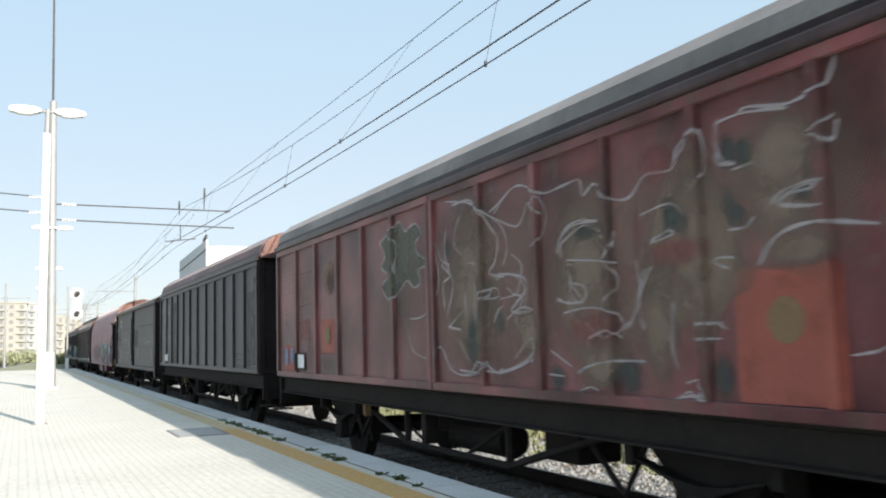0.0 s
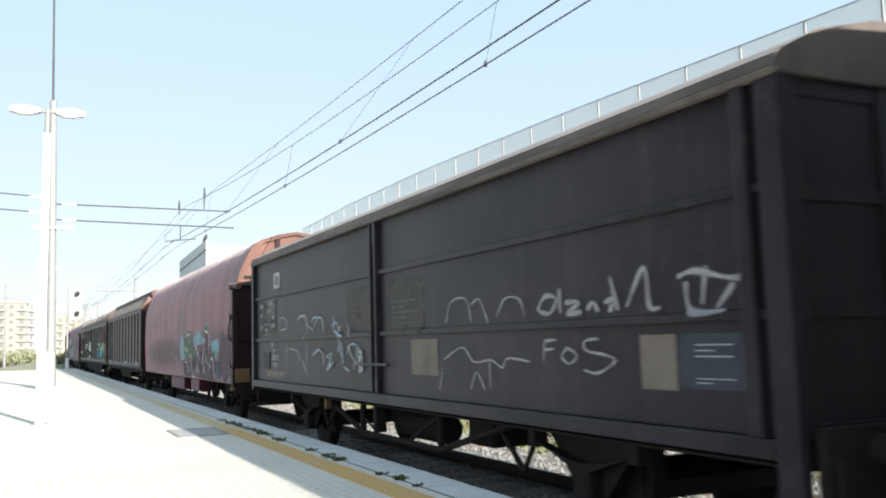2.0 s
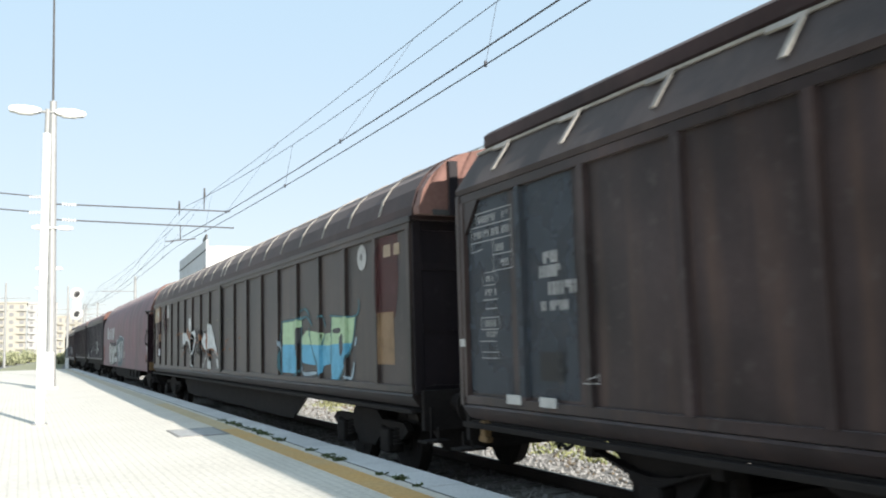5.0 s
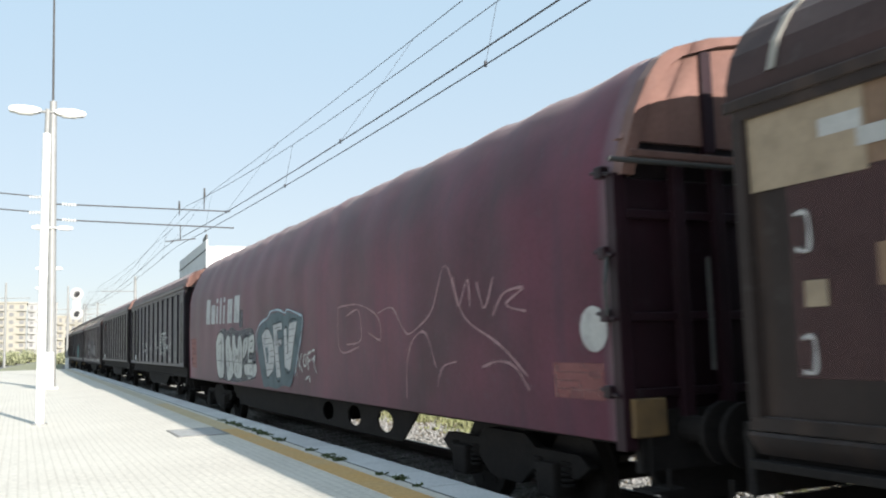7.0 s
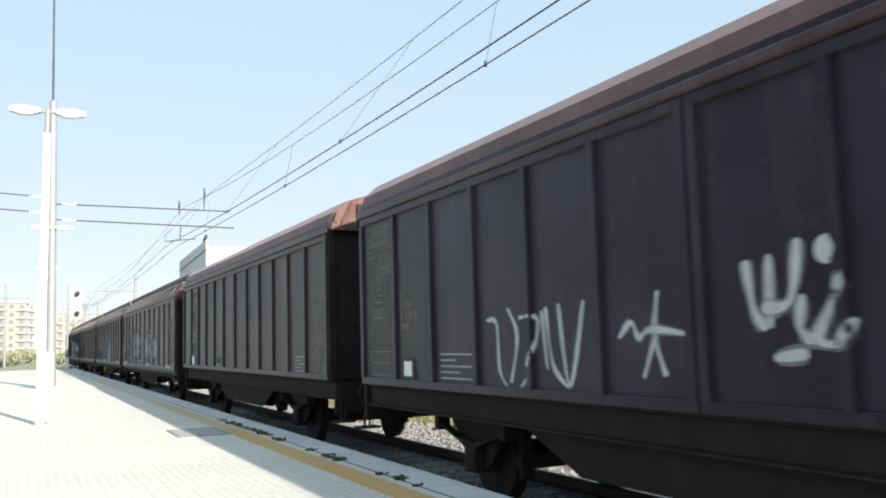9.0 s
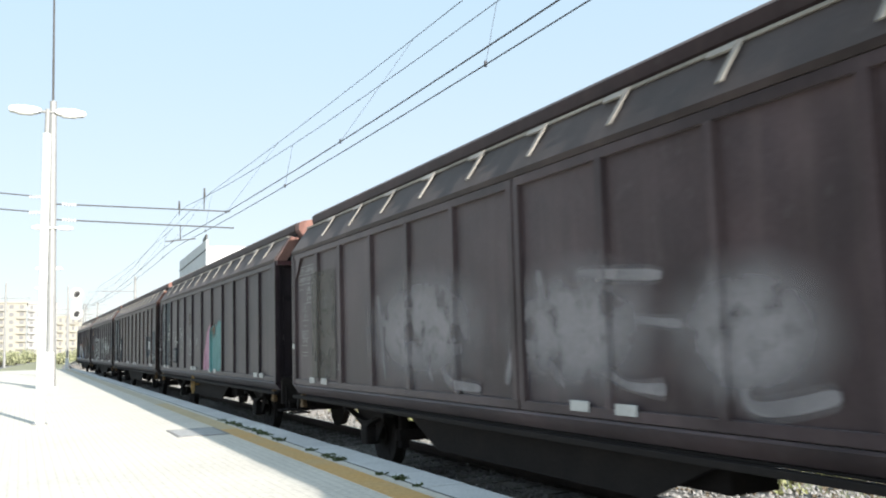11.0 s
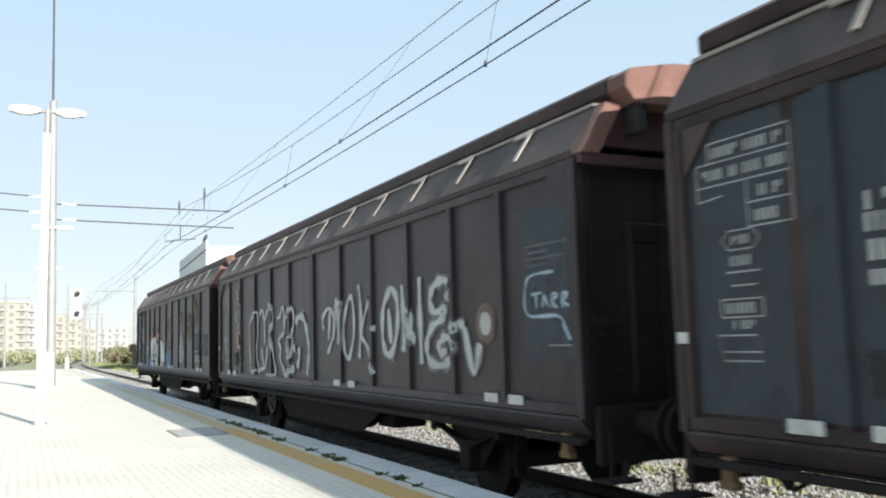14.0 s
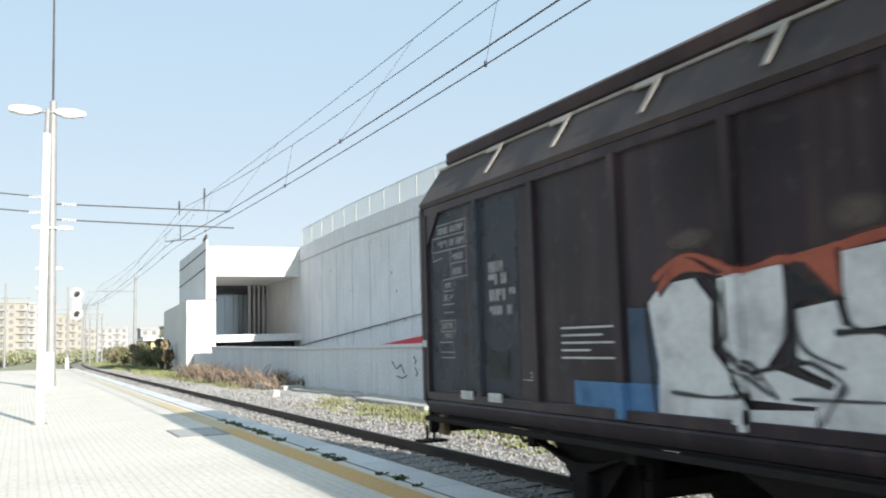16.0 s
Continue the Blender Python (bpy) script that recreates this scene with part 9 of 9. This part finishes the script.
    strokes(TRAIN["N"], "graffiti_tag", "chalk", 0.085, [[(11.60, 2.19), (11.33, 2.38), (10.90, 2.44), (10.88, 2.01), (10.96, 1.57), (10.67, 1.29)], [(11.60, 2.19), (11.51, 1.56), (11.40, 1.26), (10.98, 1.31)], [(11.18, 2.11), (11.16, 1.79)]], "outlined chalk-white letter P")
    strokes(TRAIN["N"], "graffiti_tag", "chalk", 0.1, [[(10.73, 2.39), (10.51, 2.49), (10.32, 2.28), (10.10, 2.45), (9.81, 2.55), (9.70, 2.27), (9.81, 1.97), (9.67, 1.58), (9.52, 1.26), (10.22, 1.23)], [(10.32, 2.28), (10.30, 1.82)], [(10.56, 1.73), (10.33, 1.35), (10.09, 1.78)], [(10.87, 1.29), (10.33, 1.36)]], "outlined chalk-white letter M")
    strokes(TRAIN["N"], "graffiti_tag", "chalk", 0.1, [[(9.40, 2.29), (9.20, 2.32), (9.02, 2.47), (8.91, 2.34), (8.92, 2.03), (9.15, 1.94), (9.31, 1.84), (9.15, 1.74), (9.20, 1.54), (8.97, 1.36), (8.90, 1.23)], [(8.86, 2.25), (8.61, 2.35), (8.40, 2.43), (8.29, 2.21), (8.47, 1.94), (8.72, 1.87), (8.72, 1.67), (8.57, 1.57), (8.46, 1.63), (8.38, 1.92)]], "outlined chalk-white letter F")
    strokes(TRAIN["N"], "graffiti_tag", "chalk", 0.16, [[(8.17, 2.16), (7.99, 2.25), (7.72, 2.24), (7.54, 2.04), (7.49, 1.89)], [(7.49, 1.89), (7.39, 1.74), (7.44, 1.53), (7.54, 1.29)], [(8.34, 1.71), (8.21, 1.75)], [(7.99, 1.74), (7.97, 1.56), (8.12, 1.40)], [(8.88, 1.22), (8.50, 1.34), (8.25, 1.39)]], "outlined chalk-white letter C")
    disc(TRAIN["N"], "emblem_rim", "rust_bright", 12.57, 1.93, 0.215, "")
    disc(TRAIN["N"], "emblem", "beige_pale", 12.57, 1.93, 0.19, "round beige emblem with a red rim")
    strokes(TRAIN["N"], "emblem_mark", "grey_dark", 0.03, [[(12.66, 1.93), (12.55, 1.95), (12.50, 1.92)], [(12.56, 1.98), (12.57, 1.90)]], "")
    patch(TRAIN["N"], "logo_plate", "beige_pale", 12.36, 12.76, 2.70, 3.02, "pale beige logo plate")
    for a in (12.40, 12.58):
        ruled(TRAIN["N"], "logo_mark", "grey_dark", rect(a, a + 0.13, 2.77, 2.95), 0.03)
    patch(TRAIN["N"], "label_holder", "black", 12.68, 13.03, 1.38, 1.63, "")
    strokes(TRAIN["N"], "graffiti_tag", "chalk", 0.03, [[(14.21, 1.72), (14.27, 1.58), (14.19, 1.47), (14.08, 1.53)], [(13.72, 1.68), (13.56, 1.58), (13.65, 1.45), (13.80, 1.47)], [(13.97, 1.73), (13.73, 1.74)]], "small chalk-white tag")
    strokes(TRAIN["F"], "grab_handle", "white_dull", 0.03, [[(22.39, 2.50), (22.29, 2.49), (22.29, 2.28), (22.39, 2.29)], [(22.39, 1.74), (22.30, 1.74), (22.30, 1.55), (22.39, 1.54)]], "pale grab handle")
    fills(TRAIN["O"], "graffiti_block", "chalk_bright", [[(10.72, 2.03), (10.56, 2.16), (10.21, 2.18), (10.05, 2.01), (10.07, 1.68), (9.77, 1.35), (9.74, 1.19), (10.66, 1.15), (10.63, 1.56)], [(9.98, 2.16), (9.41, 2.21), (9.40, 1.78), (9.58, 1.57), (9.07, 1.42), (9.13, 1.33), (9.74, 1.35), (9.97, 1.73)], [(9.33, 1.92), (9.03, 1.96), (8.99, 1.81), (8.69, 1.77), (8.55, 1.58), (8.50, 1.21), (9.18, 1.17), (9.22, 1.32), (9.07, 1.47), (9.34, 1.58)], [(9.01, 2.24), (8.49, 2.28), (8.61, 1.82), (8.94, 1.78)], [(8.52, 1.99), (8.15, 2.06), (7.74, 1.98), (7.51, 1.79), (7.41, 1.59), (7.43, 1.35), (8.20, 1.32), (8.32, 1.59), (8.32, 1.95)], [(7.48, 2.21), (7.19, 2.23), (7.24, 1.57), (7.41, 1.59), (7.48, 1.79)], [(7.35, 1.43), (7.21, 1.46), (7.14, 1.36), (7.17, 1.19), (7.29, 1.20)], [(8.22, 1.30), (7.88, 1.31), (7.89, 1.18), (8.48, 1.16)], [(9.85, 1.28), (9.22, 1.31), (9.23, 1.17), (9.81, 1.14)]], "fat chalk-white block letters")
    strokes(TRAIN["O"], "graffiti_outline", "rust_bright", 0.06, [[(10.65, 2.20), (10.27, 2.35), (9.79, 2.20), (9.40, 2.24), (9.16, 2.08), (9.01, 2.27), (8.57, 2.31), (8.35, 2.12), (8.01, 2.12), (7.68, 2.05), (7.50, 1.93)], [(7.58, 2.24), (7.16, 2.27)]], "rust-red outline of block letters")
    fills(TRAIN["O"], "graffiti_outline", "rust_bright", [[(10.59, 2.09), (10.56, 2.19), (10.31, 2.34), (10.01, 2.19), (10.14, 2.22), (10.38, 2.21)], [(9.32, 2.24), (9.13, 2.24), (8.97, 2.30), (9.00, 1.98), (9.15, 2.09)], [(9.98, 2.19), (9.48, 2.24), (8.64, 2.34), (8.65, 2.29), (8.93, 2.25), (9.35, 2.22), (9.83, 2.18)]], "rust-red edge of block letters")
    fills(TRAIN["O"], "graffiti_contour", "black_thin", [[(9.33, 2.22), (9.02, 2.00), (8.96, 1.96), (9.30, 1.96), (9.39, 1.69), (9.29, 1.61), (9.06, 1.50), (9.00, 1.47), (9.23, 1.59), (9.41, 1.61)], [(9.93, 2.15), (9.92, 1.69), (9.73, 1.51), (9.64, 1.48), (9.87, 1.69)]], "black gaps between block letters")
    strokes(TRAIN["O"], "graffiti_contour", "black_thin", 0.035, [[(10.59, 2.07), (10.38, 2.20), (10.15, 2.19), (9.97, 2.05), (9.94, 1.77), (10.03, 1.66), (9.78, 1.51), (9.56, 1.38)], [(9.93, 2.15), (9.87, 1.69), (9.68, 1.55), (9.51, 1.36)], [(9.35, 2.21), (9.42, 1.62), (9.23, 1.59), (9.01, 1.47), (9.07, 1.37)], [(9.33, 1.96), (9.29, 1.69), (9.00, 1.56)], [(8.99, 2.27), (8.94, 1.82), (8.69, 1.79)], [(10.51, 1.37), (10.11, 1.35), (9.79, 1.37)], [(9.01, 1.47), (9.18, 1.23)], [(9.40, 1.37), (8.73, 1.38)]], "black contour of block letters")
    strokes(TRAIN["O"], "graffiti_contour", "black", 0.045, [[(10.75, 2.04), (10.68, 1.15)], [(10.00, 2.17), (9.98, 1.73), (9.74, 1.35)], [(9.34, 2.19), (9.35, 1.58), (9.09, 1.47)], [(9.05, 1.77), (8.69, 1.76), (8.53, 1.58), (8.49, 1.21)], [(8.53, 2.00), (8.31, 1.94), (8.32, 1.59)], [(7.51, 1.79), (7.41, 1.59), (7.44, 1.34)], [(7.18, 2.23), (7.23, 1.56)], [(9.73, 1.52), (9.43, 1.58)]], "black contour of block letters")
    fills(TRAIN["O"], "graffiti_fill", "blue", [[(6.95, 1.96), (6.85, 2.00), (6.84, 1.60), (6.17, 1.54), (6.23, 1.25), (7.02, 1.22)]], "sprayed mid-blue corner")
    fills(TRAIN["O"], "paint_smudge", "smudge_tan", [[(6.78, 2.40), (6.61, 2.67), (6.33, 2.83), (6.13, 2.82), (6.07, 2.61), (6.21, 2.33), (6.35, 2.18), (6.71, 2.10)], [(10.57, 2.38), (10.32, 2.53), (9.98, 2.56), (9.99, 2.37)], [(9.08, 2.57), (8.57, 2.57), (8.58, 2.38), (9.01, 2.32)]], "")
    fills(TRAIN["O"], "graffiti_blob", "silver_dull", [[(4.03, 2.26), (3.87, 2.25), (3.72, 2.04), (3.53, 1.74), (3.60, 1.56), (3.74, 1.38), (4.32, 1.36), (4.39, 1.68), (4.21, 2.05)]], "silver-grey sprayed blob")
    fills(TRAIN["O"], "paint_smudge", "smudge_rust", [[(3.00, 2.53), (2.76, 2.81), (2.37, 2.81), (2.16, 2.63), (2.17, 2.29), (2.31, 1.95), (2.59, 1.87), (2.93, 2.13)], [(2.00, 3.08), (1.78, 3.23), (1.54, 3.19), (1.60, 2.51), (1.92, 2.59)], [(4.34, 2.90), (4.00, 2.89), (3.74, 2.72), (3.82, 2.43), (4.26, 2.51)], [(6.77, 2.78), (6.19, 2.81), (5.83, 2.45), (5.97, 1.79), (6.65, 1.59)]], "")
    fills(TRAIN["O"], "paint_smudge", "smudge_tan", [[(3.10, 2.52), (3.02, 2.79), (2.59, 2.85), (2.29, 2.76), (2.27, 2.39), (2.64, 2.16), (3.01, 2.23)], [(1.81, 3.09), (1.24, 3.09), (1.21, 2.58), (1.46, 2.23), (1.82, 2.35)]], "")
    text_bars(TRAIN["O"], "lettering", "white", 11.14, 11.91, 1.58, 1.90, 5, "")
    text_bars(TRAIN["O"], "lettering", "white", 1.00, 1.78, 1.39, 1.72, 5, "white lettering in rows")
    strokes(TRAIN["O"], "frame_mark", "white_dull", 0.015, [[(0.57, 1.56), (0.32, 1.57), (0.33, 1.43), (0.58, 1.42), (0.57, 1.56)]], "")
    text_bars(TRAIN["O"], "lettering", "white_dull", -0.25, 0.21, 1.44, 1.50, 2, "")

# ---------------------------------------------------------------- plants and loose stones
def build_plants():
    rng = random.Random(5)
    green = surface("weed_green", (0.19, 0.215, 0.085), (0.27, 0.27, 0.13), 0.8, scale=1.5, bump=0.0)
    olive = surface("dry_grass", (0.23, 0.225, 0.12), (0.17, 0.175, 0.085), 0.85, scale=0.8, bump=0.0)
    straw = surface("dry_stalks", (0.27, 0.205, 0.15), (0.17, 0.13, 0.10), 0.9, scale=1.2, bump=0.0)
    dark = surface("hedge_leaf", (0.13, 0.135, 0.065), (0.19, 0.185, 0.10), 0.7, scale=1.2, bump=0.0)
    brown = surface("withered_leaf", (0.30, 0.22, 0.14), (0.21, 0.17, 0.10), 0.8, scale=1.2, bump=0.0)
    # weeds in the joint along the kerb
    cl = [(3.61 + rng.uniform(-0.05, 0.04), y + rng.uniform(-0.5, 0.5), PLAT_Z, 0.07, 0.035, 14, 1.2) for y in (14.0, 14.4, 14.8, 15.2, 15.6, 16.0, 11.2, 10.9, 10.6, 9.1, 16.5, 17.1, 8.3, 12.9) for _ in range(3)]
    blades("weeds", cl, surface("joint_weed", (0.06, 0.09, 0.03), (0.10, 0.12, 0.05), 0.8, scale=1.5, bump=0.0), "low green weeds in the platform joint", 1, "weeds")
    # rough grass beyond the track
    cl = []
    for _ in range(520):
        y = 12 + 75 * rng.random() ** 1.3
        x = rng.uniform(8.9, 11.4)
        if 24 < y < 41 and x > 9.3:          # bare rubble strip under the wall
            continue
        if noise.noise(Vector((x * 0.5, y * 0.22, 1.0))) > -0.05:
            cl.append((x, y, -0.24, 0.35, 0.16 + 0.12 * rng.random(), 34, 0.7))
    blades("grass", cl, olive, "patchy dry grass beside the line", 2)
    cl = [(rng.uniform(8.2, 11.3), 8 + 20 * rng.random(), -0.24, 0.24, 0.13, 34, 0.8) for _ in range(190)]
    cl += [(rng.uniform(9.6, 10.6), rng.uniform(28.5, 31.5), -0.24, 0.3, 0.12, 34, 0.8) for _ in range(14)]
    blades("grass", cl, green, "small green weeds on the gravel", 3, "weeds")
    cl = []
    for _ in range(120):
        y = rng.uniform(39, 62)
        cl.append((rng.uniform(9.9, 11.5), y, -0.24, 0.5, 0.35 + 0.8 * rng.random() ** 2, 40, 0.9))
    blades("dry_weeds", cl, straw, "withered reddish-brown weeds by the wall", 4, "weeds")
    cl = [(rng.uniform(8.5, 12.5), rng.uniform(60, 150), -0.24, 0.7, 0.3, 30, 0.7) for _ in range(360)]
    cl += [(rng.uniform(-30, -4), rng.uniform(70, 190), -0.24, 1.4, 0.45, 34, 0.7) for _ in range(420)]
    blades("grass", cl, green, "rough green verge along the tracks", 6)
    pale = surface("pale_leaf", (0.24, 0.26, 0.14), (0.31, 0.31, 0.19), 0.8, scale=1.2, bump=0.0)
    for i, (x, y, r, h) in enumerate(((-2.4, 150, 2.6, 2.2), (-0.6, 165, 2.4, 1.8), (1.5, 185, 2.6, 2.4), (5.4, 150, 1.6, 1.4), (7.2, 170, 1.8, 1.7), (10.0, 190, 2.2, 2.0), (12.8, 210, 2.2, 2.2), (12.1, 175, 1.6, 1.8))):
        bush(x, y, -0.24, r, h, 70 + i, pale, "bush", "pale green bush far down the line", 0.2, 900)
    for i, (x, y, r, h, m, nm, lb) in enumerate((
            (11.0, 75.0, 0.8, 3.3, brown, "bush", "withered reedy bush against the building"), (11.1, 79.5, 1.0, 3.2, dark, "bush", "dark climbing bush against the building"),
            (12.2, 96, 1.6, 2.4, dark, "bush", "dark green lineside bush"), (12.6, 104, 1.8, 2.6, brown, "bush", "withered brown lineside bush"), (12.9, 113, 2.0, 2.6, dark, "bush", "dark green lineside bush"),
            (12.5, 122, 2.0, 2.4, dark, "bush", "dark green lineside bush"), (12.4, 134, 2.0, 2.3, brown, "bush", "withered brown lineside bush"), (12.9, 146, 2.2, 2.4, dark, "bush", "dark green lineside bush"),
            (18.5, 122, 2.4, 6.4, dark, "tree", "leafy tree behind the lineside hut"), (20.5, 126, 2.4, 5.6, dark, "tree", "leafy tree behind the lineside hut"))):
        bush(x, y, -0.24, r, h, 40 + i, m, nm, lb, 0.16, 1500)


def build_rubble():
    """Broken slabs and stones by the low wall."""
    rng = random.Random(9)
    pale = flat_grain("pale_rubble", (0.55, 0.53, 0.49))
    bm = new_bm()
    nx, ny = 8, 60
    grid = [[bm.verts.new((9.7 + 2.0 * i / nx, 22 + 20.0 * j / ny, -0.25 + (0.03 + 0.16 * (i / nx) ** 1.5 + 0.10 * noise.noise(Vector((i * 0.6, j * 0.35, 2.0)))) * min(1.0, 4 * j / ny, 4 * (1 - j / ny)) * min(1.0, i)))
             for i in range(nx + 1)] for j in range(ny + 1)]
    for j in range(ny):
        for i in range(nx):
            bm.faces.new((grid[j][i], grid[j][i + 1], grid[j + 1][i + 1], grid[j + 1][i])).smooth = True
    solid("bank", bm, surface("sandy_rubble", (0.58, 0.54, 0.46), (0.36, 0.34, 0.30), 0.95, scale=1.4, fine=14.0, bump=0.8, dist=0.04), "pale sandy rubble bank under the low wall", "bank", kind="structure")
    for i, (x, y, sx, sy, sz) in enumerate(((10.9, 33.5, 0.5, 7.0, 0.16), (10.6, 25.5, 0.6, 6.0, 0.20), (9.6, 31.0, 0.12, 9.0, 0.07), (10.2, 40.5, 0.5, 0.7, 0.3), (10.4, 42.0, 0.7, 0.4, 0.25),
                                           (9.0, 33.8, 0.25, 0.22, 0.3), (11.0, 38.6, 0.9, 0.6, 0.22), (11.1, 36.8, 0.5, 0.5, 0.18))):
        bm = new_bm()
        box(bm, -sx / 2, sx / 2, -sy / 2, sy / 2, 0, sz, 0.03)
        for v in bm.verts:
            v.co += Vector((rng.uniform(-1, 1), rng.uniform(-1, 1), rng.uniform(-0.5, 0.5))) * 0.03
        ob = solid("concrete_slab", bm, pale, "broken pale concrete slab lying on the gravel", "rubble", "rubble by the wall")
        ob.matrix_basis = pose(x, y, -0.25, 0, 0, rng.uniform(-4, 4))


# ---------------------------------------------------------------- the train
def build_train():
    ten = [1.27, 2.34, 3.40, 4.48, 5.58, 7.96, 9.06, 10.14, 11.22, 12.30]
    ribs15 = [0.95, 2.05, 3.27, 4.52, 5.80, 8.55, 9.82, 11.08, 12.34, 13.45]
    ribs22 = [1.24 * k for k in range(1, 9)] + [12.75 + 1.24 * k for k in range(8)]
    w = {}
    w["lead"] = Wagon("sliding", 13.6, -12.65, P["grey"], P["roof"], "dark grimy sliding-wall wagon with a brown roof", ten, 6.8)
    w["A"] = Wagon("sliding", 13.6, 2.35, P["oxide"], P["grey_roof"], "oxide-red sliding-wall wagon covered with faded graffiti, grey roof", ten, 6.8)
    w["B"] = Wagon("sliding", 13.65, 17.33, P["grey"], P["roof"], "dark grimy sliding-wall wagon with a dusty brown roof", ten, 6.85)
    w["C"] = Wagon("planked", 13.85, 32.05, P["plank"], P["tan_roof"], "black-brown wagon with horizontal side rails, low dusty tan roof", [1.9, 2.72], 7.05, hood=False, shift=0.35)
    w["D"] = Wagon("tarpaulin", 15.3, 47.65, P["tarp_red"], P["oxide"], "red tarpaulin wagon with colourful graffiti along the bottom", [], 7.6, axle=2.25)
    w["E"] = Wagon("shoulder", 14.4, 64.5, P["brown"], P["dark_roof"], "dark brown sliding-wall wagon with sloping shoulders", [v * 0.953 + 0.3 for v in ribs15], 7.15, fish=(4.7, 10.2, 0.52), shift=0.4)
    w["F"] = Wagon("round", 22.9, 80.15, P["umber"], P["dark_roof"], "long brown bogie wagon with a round hooped roof and turquoise graffiti", ribs22, 11.45, bogies=True, fish=(5.0, 17.9, 0.46))
    w["G"] = Wagon("tarpaulin", 19.5, 104.3, P["tarp"], P["oxide"], "crimson tarpaulin wagon with grey and white graffiti", [], 9.7, bogies=True, fish=(4.4, 15.2, 0.5))
    w["H"] = Wagon("sliding", 13.55, 124.85, P["grey"], P["roof"], "dark grimy sliding-wall wagon with pale scrawled tags", ten, 6.8, fish=(4.0, 9.6, 0.55))
    w["I"] = Wagon("sliding", 13.4, 139.8, P["black_brown"], P["roof"], "dark grimy sliding-wall wagon with a brown roof", [v * 0.985 for v in ten], 6.7, fish=(4.0, 9.4, 0.55))
    w["J"] = Wagon("shoulder", 15.2, 154.73, P["purple_brown"], P["dark_roof"], "faded brown sliding-wall wagon with smudged graffiti", [v + 0.37 for v in ribs15], 7.57, fish=(5.0, 10.9, 0.5), shift=0.37)
    w["K"] = Wagon("shoulder", 14.95, 171.05, P["black_brown"], P["dark_roof"], "dark brown sliding-wall wagon with small white tags", [v + 0.4 for v in ribs15], 7.6, fish=(5.0, 10.7, 0.5), shift=0.4)
    w["M"] = Wagon("shoulder", 15.25, 187.1, P["brown"], P["dark_roof"], "plain dark brown sliding-wall wagon with a round white emblem", [v + 0.4 for v in ribs15], 7.6, fish=(5.0, 10.9, 0.5), shift=0.4)
    w["N"] = Wagon("shoulder", 15.0, 203.52, P["black_brown"], P["dark_roof"], "dark brown sliding-wall wagon with large white tags", [v + 0.43 for v in ribs15], 7.63, fish=(5.0, 10.8, 0.5), shift=0.43)
    w["O"] = Wagon("shoulder", 15.3, 219.67, P["black_brown"], P["dark_roof"], "last dark brown wagon with white block graffiti", [v + 0.48 for v in ribs15], 7.58, fish=(5.1, 10.8, 0.5), shift=0.48)
    return w


def wagon_pose(w, t):
    y0 = w.front - SPEED * t
    y1 = y0 + w.L
    a, b = track_x(y0), track_x(y1)
    return pose(a, y0, 0, 0, 0, -math.degrees(math.atan2(b - a, y1 - y0)))


# ---------------------------------------------------------------- putting it together
build_ground()
TRACK = build_track()
PLATFORM = build_platform()
build_hatch()
build_lamps()
build_mast()
build_wires()
build_signal()
build_far_poles()
build_wall()
build_portal()
build_town()
TRAIN = build_train()
paint_train()
build_plants()
build_rubble()
STONE = surface("ballast_stone", (0.38, 0.37, 0.355), (0.19, 0.182, 0.17), 0.9, scale=14.0, fine=60.0)
stones("gravel", 26000, [(-1.6, 3.1, 4, 46, -0.2, -0.165, 3.0), (3.0, 5.6, 6, 46, -0.25, -0.2, 1.2)], 0.028, STONE, "loose pale ballast stones", 21, True)
stones("gravel", 9000, [(2.9, 5.6, 9, 34, -0.245, -0.2, 1.0), (-1.5, 3.0, 40, 95, -0.2, -0.16, 1.0)], 0.045, STONE, "loose pale ballast stones", 22, True)
LITTER = surface("brown_litter", (0.20, 0.155, 0.105), (0.10, 0.085, 0.06), 0.9, scale=9.0, fine=40.0)
stones("litter", 3200, [(1.7, 5.4, 3, 30, -0.22, -0.17, 1.0)], 0.03, LITTER, "dead leaves and brown litter on the ballast", 23, True)
build_kerbs(PLATFORM)
build_sleepers(TRACK)


def motions():
    """The train rolls past; every wheel turns with it."""
    for w in TRAIN.values():
        walk(w.t, [(k * 0.5, wagon_pose(w, k * 0.5)) for k in range(33)])
    turn = SPEED / 0.46
    for ob, u in WHEELSETS:
        walk(ob, [(k / FPS, pose(0, u, 0.46, math.degrees(turn * k / FPS) % 360.0)) for k in range(16 * FPS + 1)])


motions()
